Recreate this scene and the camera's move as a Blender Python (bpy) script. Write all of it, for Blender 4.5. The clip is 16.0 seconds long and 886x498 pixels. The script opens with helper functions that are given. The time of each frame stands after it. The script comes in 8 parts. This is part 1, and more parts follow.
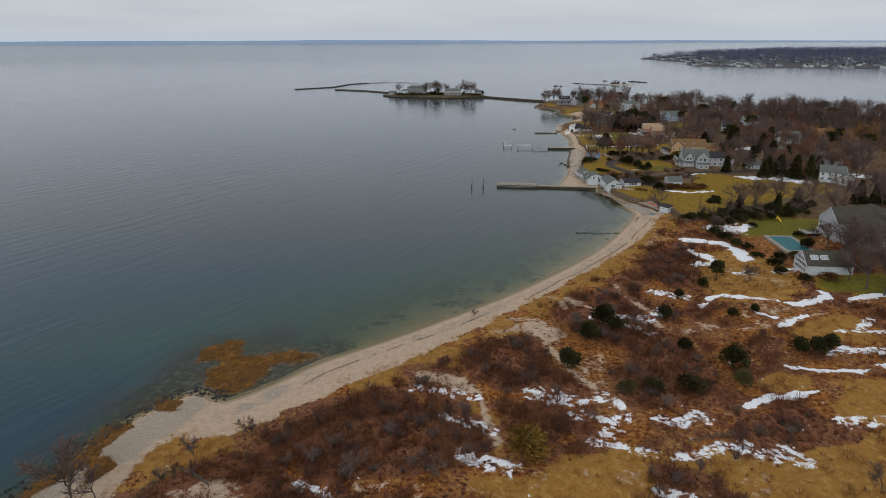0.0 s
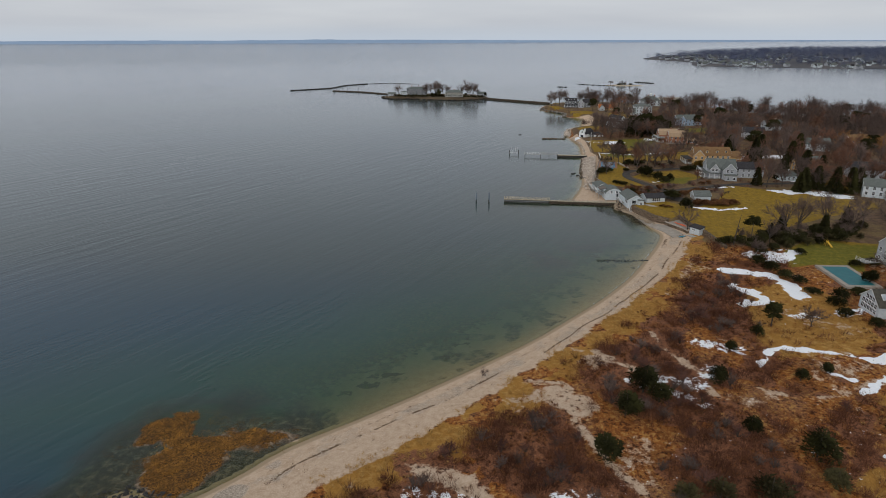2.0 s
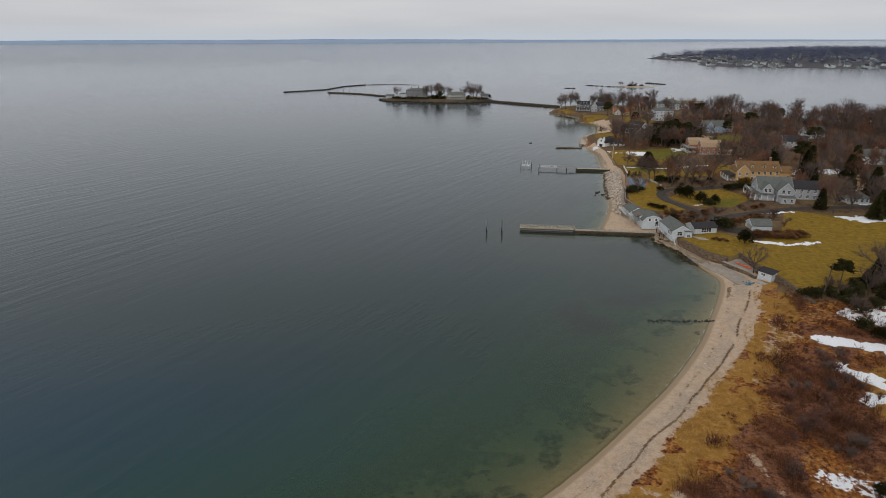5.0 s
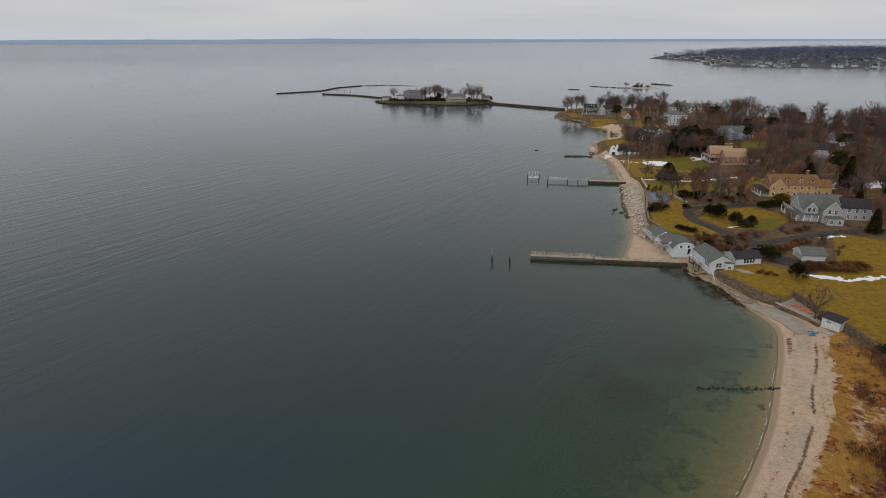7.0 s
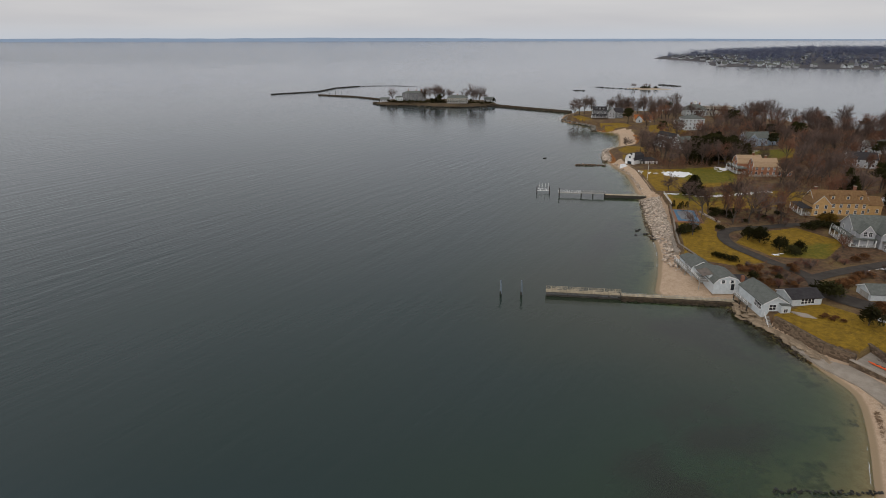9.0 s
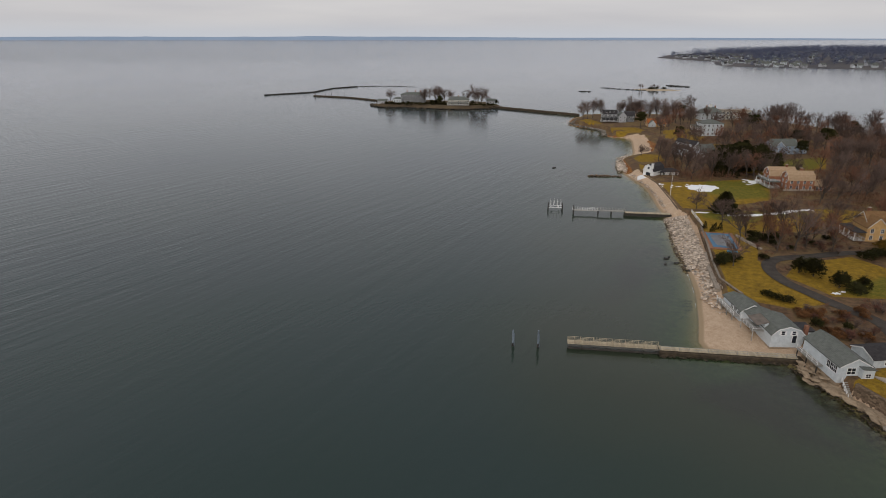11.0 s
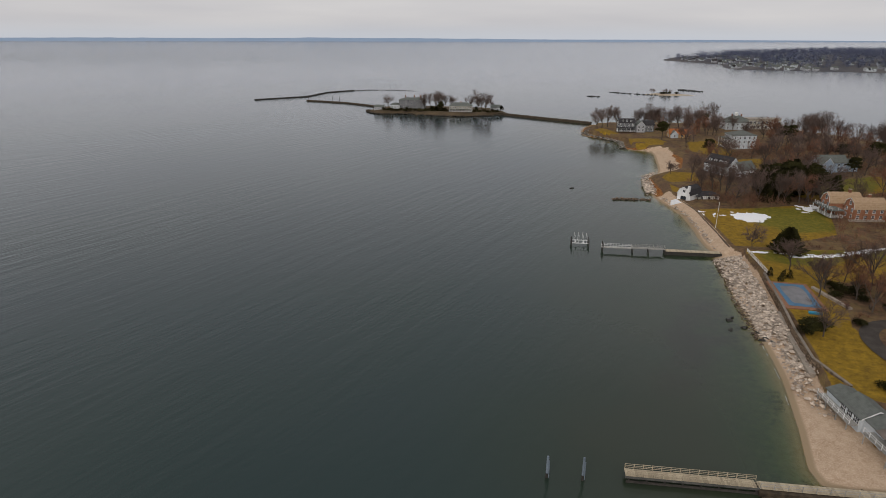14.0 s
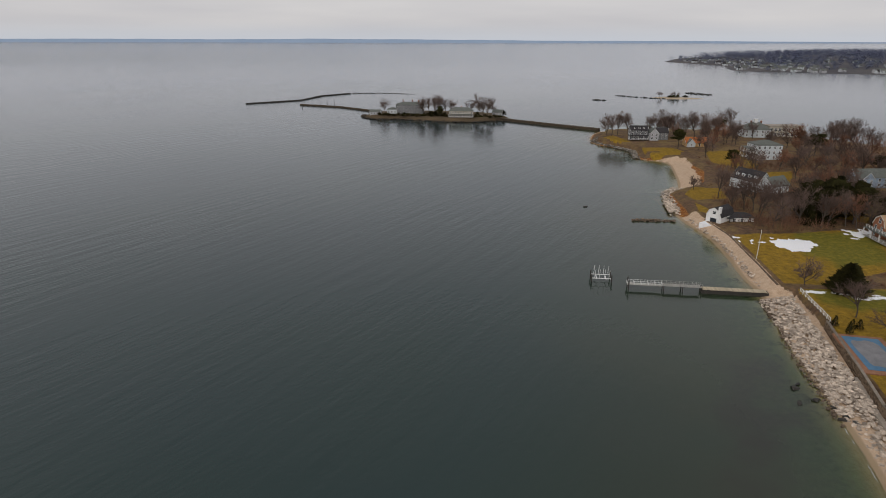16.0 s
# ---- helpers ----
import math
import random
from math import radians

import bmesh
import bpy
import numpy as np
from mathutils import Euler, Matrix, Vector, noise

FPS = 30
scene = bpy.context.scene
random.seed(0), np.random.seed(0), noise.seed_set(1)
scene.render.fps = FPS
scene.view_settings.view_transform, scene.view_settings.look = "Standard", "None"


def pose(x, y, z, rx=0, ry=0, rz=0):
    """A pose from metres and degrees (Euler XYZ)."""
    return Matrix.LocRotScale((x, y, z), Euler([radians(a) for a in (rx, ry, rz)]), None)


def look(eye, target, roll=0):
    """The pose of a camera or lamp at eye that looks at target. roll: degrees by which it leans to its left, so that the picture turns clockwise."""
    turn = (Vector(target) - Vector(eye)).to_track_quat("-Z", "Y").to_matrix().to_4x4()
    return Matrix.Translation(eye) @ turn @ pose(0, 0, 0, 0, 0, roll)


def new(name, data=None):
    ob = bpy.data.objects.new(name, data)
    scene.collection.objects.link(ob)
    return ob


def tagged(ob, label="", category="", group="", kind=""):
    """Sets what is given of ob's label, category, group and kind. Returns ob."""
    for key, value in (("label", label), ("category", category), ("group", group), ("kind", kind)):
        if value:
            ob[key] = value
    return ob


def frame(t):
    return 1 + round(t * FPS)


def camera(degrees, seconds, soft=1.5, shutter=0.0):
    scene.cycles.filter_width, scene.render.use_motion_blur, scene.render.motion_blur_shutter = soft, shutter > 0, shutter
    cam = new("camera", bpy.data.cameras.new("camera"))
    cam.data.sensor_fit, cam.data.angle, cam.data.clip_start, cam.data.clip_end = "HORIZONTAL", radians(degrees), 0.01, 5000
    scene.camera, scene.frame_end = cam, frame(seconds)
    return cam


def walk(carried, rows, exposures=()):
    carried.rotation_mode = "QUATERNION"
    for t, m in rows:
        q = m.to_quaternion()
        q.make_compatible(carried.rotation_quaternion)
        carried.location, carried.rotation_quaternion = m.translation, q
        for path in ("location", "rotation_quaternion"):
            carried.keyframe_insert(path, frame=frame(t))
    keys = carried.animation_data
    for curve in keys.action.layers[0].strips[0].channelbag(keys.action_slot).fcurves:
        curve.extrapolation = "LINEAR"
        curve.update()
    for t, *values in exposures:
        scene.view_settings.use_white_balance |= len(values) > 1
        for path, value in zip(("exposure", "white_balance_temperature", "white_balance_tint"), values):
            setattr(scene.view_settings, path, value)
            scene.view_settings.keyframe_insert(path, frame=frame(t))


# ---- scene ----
cam = camera(73.7, 16.0, 0.8)
PATH = [
    (0, (-0.972, 9.938, 73.207), (-1.222, 11.806, 72.538), -0.2),
    (0.5, (-2.024, 17.387, 73.226), (-2.273, 19.255, 72.557), -0.2),
    (1, (-3.013, 25.287, 73.166), (-3.264, 27.155, 72.497), -0.2),
    (1.5, (-4.131, 33.211, 73.111), (-4.383, 35.079, 72.442), -0.3),
    (2, (-5.535, 41.194, 73.035), (-5.787, 43.061, 72.365), -0.2),
    (2.5, (-6.984, 49.457, 72.677), (-7.235, 51.325, 72.007), -0.2),
    (3, (-8.289, 57.511, 72.317), (-8.54, 59.379, 71.647), -0.2),
    (3.5, (-9.527, 65.627, 72.072), (-9.78, 67.495, 71.403), -0.2),
    (4, (-10.742, 73.705, 71.831), (-10.996, 75.573, 71.161), -0.2),
    (6.5, (-16.741, 115.006, 71.577), (-16.993, 116.873, 70.905), -0.2),
    (7, (-17.618, 123.072, 71.378), (-17.869, 124.938, 70.706), -0.2),
    (7.5, (-18.669, 130.899, 71.278), (-18.92, 132.766, 70.606), -0.2),
    (8, (-19.823, 138.649, 71.069), (-20.073, 140.516, 70.396), -0.2),
    (8.5, (-20.747, 146.356, 70.945), (-20.998, 148.222, 70.272), -0.1),
    (9, (-21.634, 154.393, 70.766), (-21.887, 156.259, 70.092), -0.1),
    (11.5, (-27.196, 193.068, 70.764), (-27.449, 194.933, 70.086), -0.0),
    (12, (-28.486, 200.539, 70.732), (-28.738, 202.404, 70.055), 0.0),
    (12.5, (-29.662, 207.889, 70.733), (-29.915, 209.754, 70.056), 0.1),
    (13, (-30.555, 214.987, 70.701), (-30.809, 216.852, 70.026), 0.1),
    (13.5, (-31.698, 222.263, 70.71), (-31.952, 224.128, 70.035), 0.1),
    (14, (-32.89, 229.96, 70.726), (-33.143, 231.826, 70.053), 0.1),
    (14.5, (-33.7, 238.532, 70.76), (-33.953, 240.399, 70.087), 0.1),
    (15, (-34.65, 246.764, 70.709), (-34.902, 248.631, 70.037), 0.1),
    (15.5, (-35.73, 254.308, 70.789), (-35.982, 256.175, 70.118), 0.1),
    (16, (-36.946, 261.552, 70.91), (-37.198, 263.42, 70.24), 0.1),
]
walk(cam, [(t, look(eye, target, roll)) for t, eye, target, roll in PATH],
     ((0.0, 0.0, 6040, 8), (3.5, 0.0, 6200, 9), (6.5, 0.0, 6400, 10), (9.0, 0.0, 6480, 11), (12.0, 0.0, 6550, 12), (16.0, 0.0, 6550, 12)))

# ---- world and light: a thin winter overcast ----
scene.view_settings.exposure = 0.0
SUN_EL, SUN_AZ = radians(32), radians(200)
world = bpy.data.worlds.new("overcast_sky")
scene.world = world
world.use_nodes = True
wn, wl = world.node_tree.nodes, world.node_tree.links
wn.clear()
w_out = wn.new("ShaderNodeOutputWorld")
w_bg = wn.new("ShaderNodeBackground")
w_sky = wn.new("ShaderNodeTexSky")
w_sky.sky_type = "NISHITA"
w_sky.sun_disc = False
w_sky.sun_elevation, w_sky.sun_rotation = SUN_EL, SUN_AZ
w_sky.dust_density, w_sky.air_density = 3.0, 1.0
w_hsv = wn.new("ShaderNodeHueSaturation")
w_hsv.inputs["Saturation"].default_value = 0.35
w_co = wn.new("ShaderNodeTexCoord")
w_map = wn.new("ShaderNodeMapping")
w_map.inputs["Scale"].default_value = (1.0, 1.0, 9.0)
w_noise = wn.new("ShaderNodeTexNoise")
w_noise.inputs["Scale"].default_value = 2.2
w_noise.inputs["Detail"].default_value = 5
w_ramp = wn.new("ShaderNodeValToRGB")
w_ramp.color_ramp.elements[0].position, w_ramp.color_ramp.elements[0].color = 0.3, (5.7, 5.72, 5.94, 1)
w_ramp.color_ramp.elements[1].position, w_ramp.color_ramp.elements[1].color = 0.7, (7.02, 6.95, 6.9, 1)
w_mix = wn.new("ShaderNodeMix")
w_mix.data_type = "RGBA"
w_mix.inputs[0].default_value = 0.86
w_bg.inputs["Strength"].default_value = 0.1
wl.new(w_sky.outputs[0], w_hsv.inputs["Color"])
wl.new(w_co.outputs["Generated"], w_map.inputs["Vector"])
wl.new(w_map.outputs[0], w_noise.inputs["Vector"])
wl.new(w_noise.outputs[0], w_ramp.inputs[0])
wl.new(w_hsv.outputs[0], w_mix.inputs[6])
wl.new(w_ramp.outputs[0], w_mix.inputs[7])
w_sep = wn.new("ShaderNodeSeparateXYZ")
wl.new(w_co.outputs["Generated"], w_sep.inputs[0])
w_low = wn.new("ShaderNodeMapRange")
w_low.interpolation_type = "SMOOTHSTEP"
w_low.inputs["From Min"].default_value, w_low.inputs["From Max"].default_value = -0.01, 0.03
w_low.inputs["To Min"].default_value, w_low.inputs["To Max"].default_value = 0.8, 0.0
wl.new(w_sep.outputs[2], w_low.inputs["Value"])
w_haze = wn.new("ShaderNodeMix")
w_haze.data_type = "RGBA"
w_haze.inputs[7].default_value = (5.2, 5.7, 6.3, 1)
wl.new(w_low.outputs[0], w_haze.inputs[0])
wl.new(w_mix.outputs[2], w_haze.inputs[6])
wl.new(w_haze.outputs[2], w_bg.inputs["Color"])
wl.new(w_bg.outputs[0], w_out.inputs["Surface"])

sun_data = bpy.data.lights.new("sun", "SUN")
sun_data.energy, sun_data.angle, sun_data.color = 0.8, radians(18), (1.0, 0.95, 0.88)
sun = new("sun", sun_data)
sun.matrix_world = look((300 * math.sin(SUN_AZ), 300 * math.cos(SUN_AZ), 190), (0, 0, 0))

# ---- small tools ----


def vnoise(x, y, scale, seed=0, octaves=1):
    """Smooth value noise in 0..1 on arrays."""
    total, amp, norm = np.zeros_like(x, dtype=float), 1.0, 0.0
    for o in range(octaves):
        u, v = x / scale * 2 ** o, y / scale * 2 ** o
        i, j = np.floor(u).astype(np.int64), np.floor(v).astype(np.int64)
        fu, fv = u - i, v - j
        fu, fv = fu * fu * (3 - 2 * fu), fv * fv * (3 - 2 * fv)

        def cell(a, b):
            h = (a * 374761393 + b * 668265263 + (seed + o * 17) * 974634777) & 0xFFFFFFFF
            h = ((h ^ (h >> 13)) * 1274126177) & 0xFFFFFFFF
            return ((h ^ (h >> 16)) & 0xFFFF) / 65535.0
        top = cell(i, j) * (1 - fu) + cell(i + 1, j) * fu
        low = cell(i, j + 1) * (1 - fu) + cell(i + 1, j + 1) * fu
        total += amp * (top * (1 - fv) + low * fv)
        norm += amp
        amp *= 0.5
    return total / norm


def line_distance(x, y, pts, closed=False):
    """Distance of points to a polyline."""
    best = np.full(x.shape, 1e9)
    ends = list(zip(pts, pts[1:] + pts[:1])) if closed else list(zip(pts, pts[1:]))
    for (ax, ay), (bx, by) in ends:
        dx, dy = bx - ax, by - ay
        t = np.clip(((x - ax) * dx + (y - ay) * dy) / (dx * dx + dy * dy + 1e-9), 0, 1)
        best = np.minimum(best, np.hypot(x - ax - t * dx, y - ay - t * dy))
    return best


def inside(x, y, pts):
    hit = np.zeros(x.shape, bool)
    for (ax, ay), (bx, by) in zip(pts, pts[1:] + pts[:1]):
        if ay != by:
            hit ^= ((ay > y) != (by > y)) & (x < (bx - ax) * (y - ay) / (by - ay) + ax)
    return hit


def area(x, y, pts):
    """Signed distance to a closed outline, positive inside."""
    return np.where(inside(x, y, pts), 1.0, -1.0) * line_distance(x, y, pts, True)


def smooth(v, a, b):
    t = np.clip((v - a) / (b - a), 0, 1)
    return t * t * (3 - 2 * t)


def rounded(pts, steps=4):
    """A Catmull-Rom curve through the points."""
    out = []
    for k in range(len(pts) - 1):
        p0, p1, p2, p3 = (np.array(pts[min(max(k + d, 0), len(pts) - 1)], float) for d in (-1, 0, 1, 2))
        for s in range(steps):
            t = s / steps
            q = 0.5 * (2 * p1 + (p2 - p0) * t + (2 * p0 - 5 * p1 + 4 * p2 - p3) * t * t + (3 * p1 - p0 - 3 * p2 + p3) * t ** 3)
            out.append(tuple(float(c) for c in q))
    return out + [tuple(pts[-1])]


def raw_mesh(name, verts, faces, smoothed=False):
    """A mesh from arrays, all faces with the same number of corners."""
    verts, faces = np.asarray(verts, np.float32), np.asarray(faces, np.int32)
    me = bpy.data.meshes.new(name)
    me.vertices.add(len(verts))
    me.vertices.foreach_set("co", verts.ravel())
    n, k = faces.shape
    me.loops.add(n * k)
    me.loops.foreach_set("vertex_index", faces.ravel())
    me.polygons.add(n)
    me.polygons.foreach_set("loop_start", np.arange(0, n * k, k, dtype=np.int32))
    me.polygons.foreach_set("use_smooth", np.full(n, smoothed))
    me.update(calc_edges=True)
    return me


def set_float(me, name, values):
    me.attributes.new(name, "FLOAT", "POINT").data.foreach_set("value", np.asarray(values, np.float32).ravel())


def part(name, data, material, parent=None, label="", m=None):
    """Links a bmesh or a mesh as one object, under a thing or a part."""
    if isinstance(data, bmesh.types.BMesh):
        me = bpy.data.meshes.new(name)
        data.to_mesh(me)
        data.free()
    else:
        me = data
    if material is not None and not me.materials:
        me.materials.append(material)
    ob = new(name, me)
    if parent is not None:
        ob.parent = parent
    if m is not None:
        ob.matrix_basis = m
    if label:
        ob["label"] = label
    return ob


def empty(name, x, y, z, rz=0.0):
    ob = new(name)
    ob.empty_display_size = 0.5
    ob.matrix_basis = pose(x, y, z, 0, 0, rz)
    return ob


def box(bm, x0, y0, z0, x1, y1, z1, bevel=0.0):
    vs = [bm.verts.new(c) for c in ((x0, y0, z0), (x1, y0, z0), (x1, y1, z0), (x0, y1, z0), (x0, y0, z1), (x1, y0, z1), (x1, y1, z1), (x0, y1, z1))]
    fs = [bm.faces.new([vs[i] for i in q]) for q in ((3, 2, 1, 0), (4, 5, 6, 7), (0, 1, 5, 4), (1, 2, 6, 5), (2, 3, 7, 6), (3, 0, 4, 7))]
    if bevel:
        bmesh.ops.bevel(bm, geom=list({e for f in fs for e in f.edges}), offset=bevel, segments=1, affect="EDGES")
    return bm


def boxes(*rows, bevel=0.0):
    bm = bmesh.new()
    for r in rows:
        box(bm, *r, bevel=bevel)
    return bm


def tube(bm, p0, p1, r0, r1=None, n=6, cap=True):
    p0, p1 = Vector(p0), Vector(p1)
    r1 = r0 if r1 is None else r1
    axis = (p1 - p0).normalized()
    side = axis.orthogonal().normalized()
    other = axis.cross(side)
    rings = [[bm.verts.new(p + (side * math.cos(2 * math.pi * k / n) + other * math.sin(2 * math.pi * k / n)) * r) for k in range(n)] for p, r in ((p0, r0), (p1, r1))]
    for k in range(n):
        bm.faces.new((rings[0][k], rings[0][(k + 1) % n], rings[1][(k + 1) % n], rings[1][k]))
    if cap:
        bm.faces.new(rings[1])
        bm.faces.new(rings[0][::-1])
    return bm


def prism(outline, x0, x1):
    """A closed (y, z) outline pushed along x."""
    bm = bmesh.new()
    a = [bm.verts.new((x0, y, z)) for y, z in outline]
    b = [bm.verts.new((x1, y, z)) for y, z in outline]
    n = len(outline)
    for k in range(n):
        bm.faces.new((a[k], a[(k + 1) % n], b[(k + 1) % n], b[k]))
    bm.faces.new(a[::-1])
    bm.faces.new(b)
    bmesh.ops.recalc_face_normals(bm, faces=bm.faces[:])
    return bm


# ---- materials ----


def node_material(name):
    m = bpy.data.materials.new(name)
    m.use_nodes = True
    nt = m.node_tree
    return m, nt.nodes, nt.links, nt.nodes["Principled BSDF"]


def mat(name, dark, light, scale=1.0, rough=0.85, bump=0.3, fine=None, vary=0.15, metal=0.0, stretch=(1, 1, 1), island=False):
    """Two colours mixed by noise at two sizes, with relief and a shade of its own for each object."""
    m, n, l, p = node_material(name)
    co = n.new("ShaderNodeTexCoord")
    mp = n.new("ShaderNodeMapping")
    mp.inputs["Scale"].default_value = stretch
    l.new(co.outputs["Object"], mp.inputs["Vector"])
    big, small = n.new("ShaderNodeTexNoise"), n.new("ShaderNodeTexNoise")
    big.inputs["Scale"].default_value, big.inputs["Detail"].default_value = scale, 4
    small.inputs["Scale"].default_value, small.inputs["Detail"].default_value = fine or scale * 9, 3
    for t in (big, small):
        l.new(mp.outputs[0], t.inputs["Vector"])
    add = n.new("ShaderNodeMath")
    add.operation = "MULTIPLY_ADD"
    l.new(small.outputs[0], add.inputs[0])
    add.inputs[1].default_value = 0.6
    l.new(big.outputs[0], add.inputs[2])
    rng = n.new("ShaderNodeMapRange")
    rng.inputs["From Min"].default_value, rng.inputs["From Max"].default_value = 0.5, 1.1
    l.new(add.outputs[0], rng.inputs["Value"])
    mix = n.new("ShaderNodeMix")
    mix.data_type = "RGBA"
    l.new(rng.outputs[0], mix.inputs[0])
    mix.inputs[6].default_value, mix.inputs[7].default_value = (*dark, 1), (*light, 1)
    source = n.new("ShaderNodeNewGeometry") if island else n.new("ShaderNodeObjectInfo")
    val = n.new("ShaderNodeMapRange")
    val.inputs["To Min"].default_value, val.inputs["To Max"].default_value = 1 - vary, 1 + vary
    l.new(source.outputs["Random Per Island" if island else "Random"], val.inputs["Value"])
    hsv = n.new("ShaderNodeHueSaturation")
    l.new(val.outputs[0], hsv.inputs["Value"])
    l.new(mix.outputs[2], hsv.inputs["Color"])
    l.new(hsv.outputs[0], p.inputs["Base Color"])
    p.inputs["Roughness"].default_value, p.inputs["Metallic"].default_value = rough, metal
    p.inputs["Specular IOR Level"].default_value = 0.08 if rough >= 0.9 else 0.3
    if bump:
        b = n.new("ShaderNodeBump")
        b.inputs["Strength"].default_value, b.inputs["Distance"].default_value = bump, 0.05
        l.new(add.outputs[0], b.inputs["Height"])
        l.new(b.outputs[0], p.inputs["Normal"])
    return m


def banded(name, dark, light, step, axis):
    """Courses of boards or shingles: a wave across one axis with noise over it."""
    m, n, l, p = node_material(name)
    co = n.new("ShaderNodeTexCoord")
    wave = n.new("ShaderNodeTexWave")
    wave.bands_direction, wave.wave_profile = axis, "SAW"
    wave.inputs["Scale"].default_value = 0.314 / step
    wave.inputs["Distortion"].default_value = 0.4
    noise_t = n.new("ShaderNodeTexNoise")
    noise_t.inputs["Scale"].default_value, noise_t.inputs["Detail"].default_value = 1.3, 6
    spot = n.new("ShaderNodeTexNoise")
    spot.inputs["Scale"].default_value = 7.0
    for t in (wave, noise_t, spot):
        l.new(co.outputs["Object"], t.inputs["Vector"])
    add = n.new("ShaderNodeMath")
    add.operation = "MULTIPLY_ADD"
    l.new(wave.outputs["Fac"], add.inputs[0])
    add.inputs[1].default_value = 0.25
    l.new(noise_t.outputs[0], add.inputs[2])
    more = n.new("ShaderNodeMath")
    more.operation = "MULTIPLY_ADD"
    l.new(spot.outputs[0], more.inputs[0])
    more.inputs[1].default_value = 0.5
    l.new(add.outputs[0], more.inputs[2])
    rng = n.new("ShaderNodeMapRange")
    rng.inputs["From Min"].default_value, rng.inputs["From Max"].default_value = 0.5, 1.25
    l.new(more.outputs[0], rng.inputs["Value"])
    mix = n.new("ShaderNodeMix")
    mix.data_type = "RGBA"
    l.new(rng.outputs[0], mix.inputs[0])
    mix.inputs[6].default_value, mix.inputs[7].default_value = (*dark, 1), (*light, 1)
    l.new(mix.outputs[2], p.inputs["Base Color"])
    p.inputs["Roughness"].default_value = 0.9
    p.inputs["Specular IOR Level"].default_value = 0.2
    b = n.new("ShaderNodeBump")
    b.inputs["Strength"].default_value, b.inputs["Distance"].default_value = 0.5, 0.03
    l.new(wave.outputs["Fac"], b.inputs["Height"])
    l.new(b.outputs[0], p.inputs["Normal"])
    return m


M_BARK = mat("bark", (0.055, 0.042, 0.034), (0.12, 0.10, 0.085), 2.0, 0.95, 0.6)
M_TWIG = mat("twigs", (0.080, 0.057, 0.048), (0.185, 0.132, 0.110), 0.4, 0.95, 0.0, vary=0.25)
M_TWIG_RED = mat("red_twigs", (0.115, 0.058, 0.038), (0.25, 0.130, 0.084), 0.4, 0.95, 0.0, vary=0.2)
M_TWIG_GOLD = mat("golden_willow_twigs", (0.20, 0.095, 0.030), (0.38, 0.20, 0.070), 0.4, 0.95, 0.0, vary=0.2)
M_TWIG_MAROON = mat("maroon_twigs", (0.075, 0.036, 0.028), (0.17, 0.082, 0.060), 0.4, 0.95, 0.0, vary=0.25)
M_BRUSH = mat("brush_twigs", (0.056, 0.024, 0.015), (0.195, 0.082, 0.044), 0.12, 0.95, 0.0, fine=1.2, island=True, vary=0.35)
M_UNDER = mat("wood_undergrowth", (0.095, 0.054, 0.036), (0.24, 0.128, 0.080), 0.05, 0.95, 0.0, fine=0.6, island=True, vary=0.3)
M_RUSSET = mat("russet_brush", (0.16, 0.062, 0.020), (0.33, 0.140, 0.042), 0.12, 0.95, 0.0, fine=1.2, island=True, vary=0.3)
M_COPPER = mat("copper_shrub_leaf", (0.075, 0.034, 0.016), (0.185, 0.088, 0.036), 0.4, 0.95, 0.0, fine=2.0, island=True, vary=0.35)
M_DUNEGRASS = mat("dune_grass", (0.30, 0.165, 0.046), (0.50, 0.31, 0.10), 0.2, 0.9, 0.0, fine=2.0, island=True, vary=0.25)
M_EVERGREEN = mat("evergreen_leaf", (0.012, 0.012, 0.005), (0.052, 0.049, 0.015), 0.5, 0.9, 0.0, fine=3.0, vary=0.3)
M_OLIVE = mat("olive_leaf", (0.075, 0.052, 0.010), (0.33, 0.190, 0.036), 0.5, 0.9, 0.0, fine=3.0, vary=0.2)
M_DULLGREEN = mat("dull_evergreen", (0.026, 0.024, 0.010), (0.085, 0.068, 0.028), 0.5, 0.9, 0.0, fine=3.0, vary=0.3)
M_ROCKWEED = mat("rockweed", (0.035, 0.018, 0.007), (0.40, 0.18, 0.020), 0.22, 0.7, 0.0, fine=1.1, island=True, vary=0.35)
M_STRAND = mat("strand_weed", (0.050, 0.028, 0.018), (0.19, 0.105, 0.060), 0.4, 0.9, 0.0, fine=2.0, island=True, vary=0.35)
M_CLAP_DARK = mat("dark_shingle", (0.11, 0.115, 0.12), (0.20, 0.205, 0.21), 0.8, 0.9, 0.3)
# The blue in these far crowns is distance haze, put into the base colour.
M_HAZED_WOOD = mat("hazed_wood", (0.055, 0.075, 0.135), (0.170, 0.180, 0.245), 0.035, 0.95, 0.0, fine=0.07, island=True, vary=0.18)
M_STONE = mat("granite_rock", (0.21, 0.170, 0.135), (0.66, 0.56, 0.46), 0.9, 0.9, 0.5, vary=0.4)
M_STONE_I = mat("granite_rubble", (0.21, 0.170, 0.135), (0.66, 0.56, 0.46), 0.9, 0.9, 0.5, vary=0.4, island=True)
M_WETROCK = mat("wet_rock", (0.012, 0.011, 0.010), (0.045, 0.040, 0.034), 1.5, 0.45, 0.5, vary=0.3)
M_LEDGE = mat("tan_ledge", (0.20, 0.15, 0.10), (0.42, 0.33, 0.235), 0.5, 0.9, 0.6)
M_WEEDROCK = mat("weedy_rock", (0.018, 0.014, 0.009), (0.075, 0.055, 0.035), 1.4, 0.8, 0.5, vary=0.4, island=True)
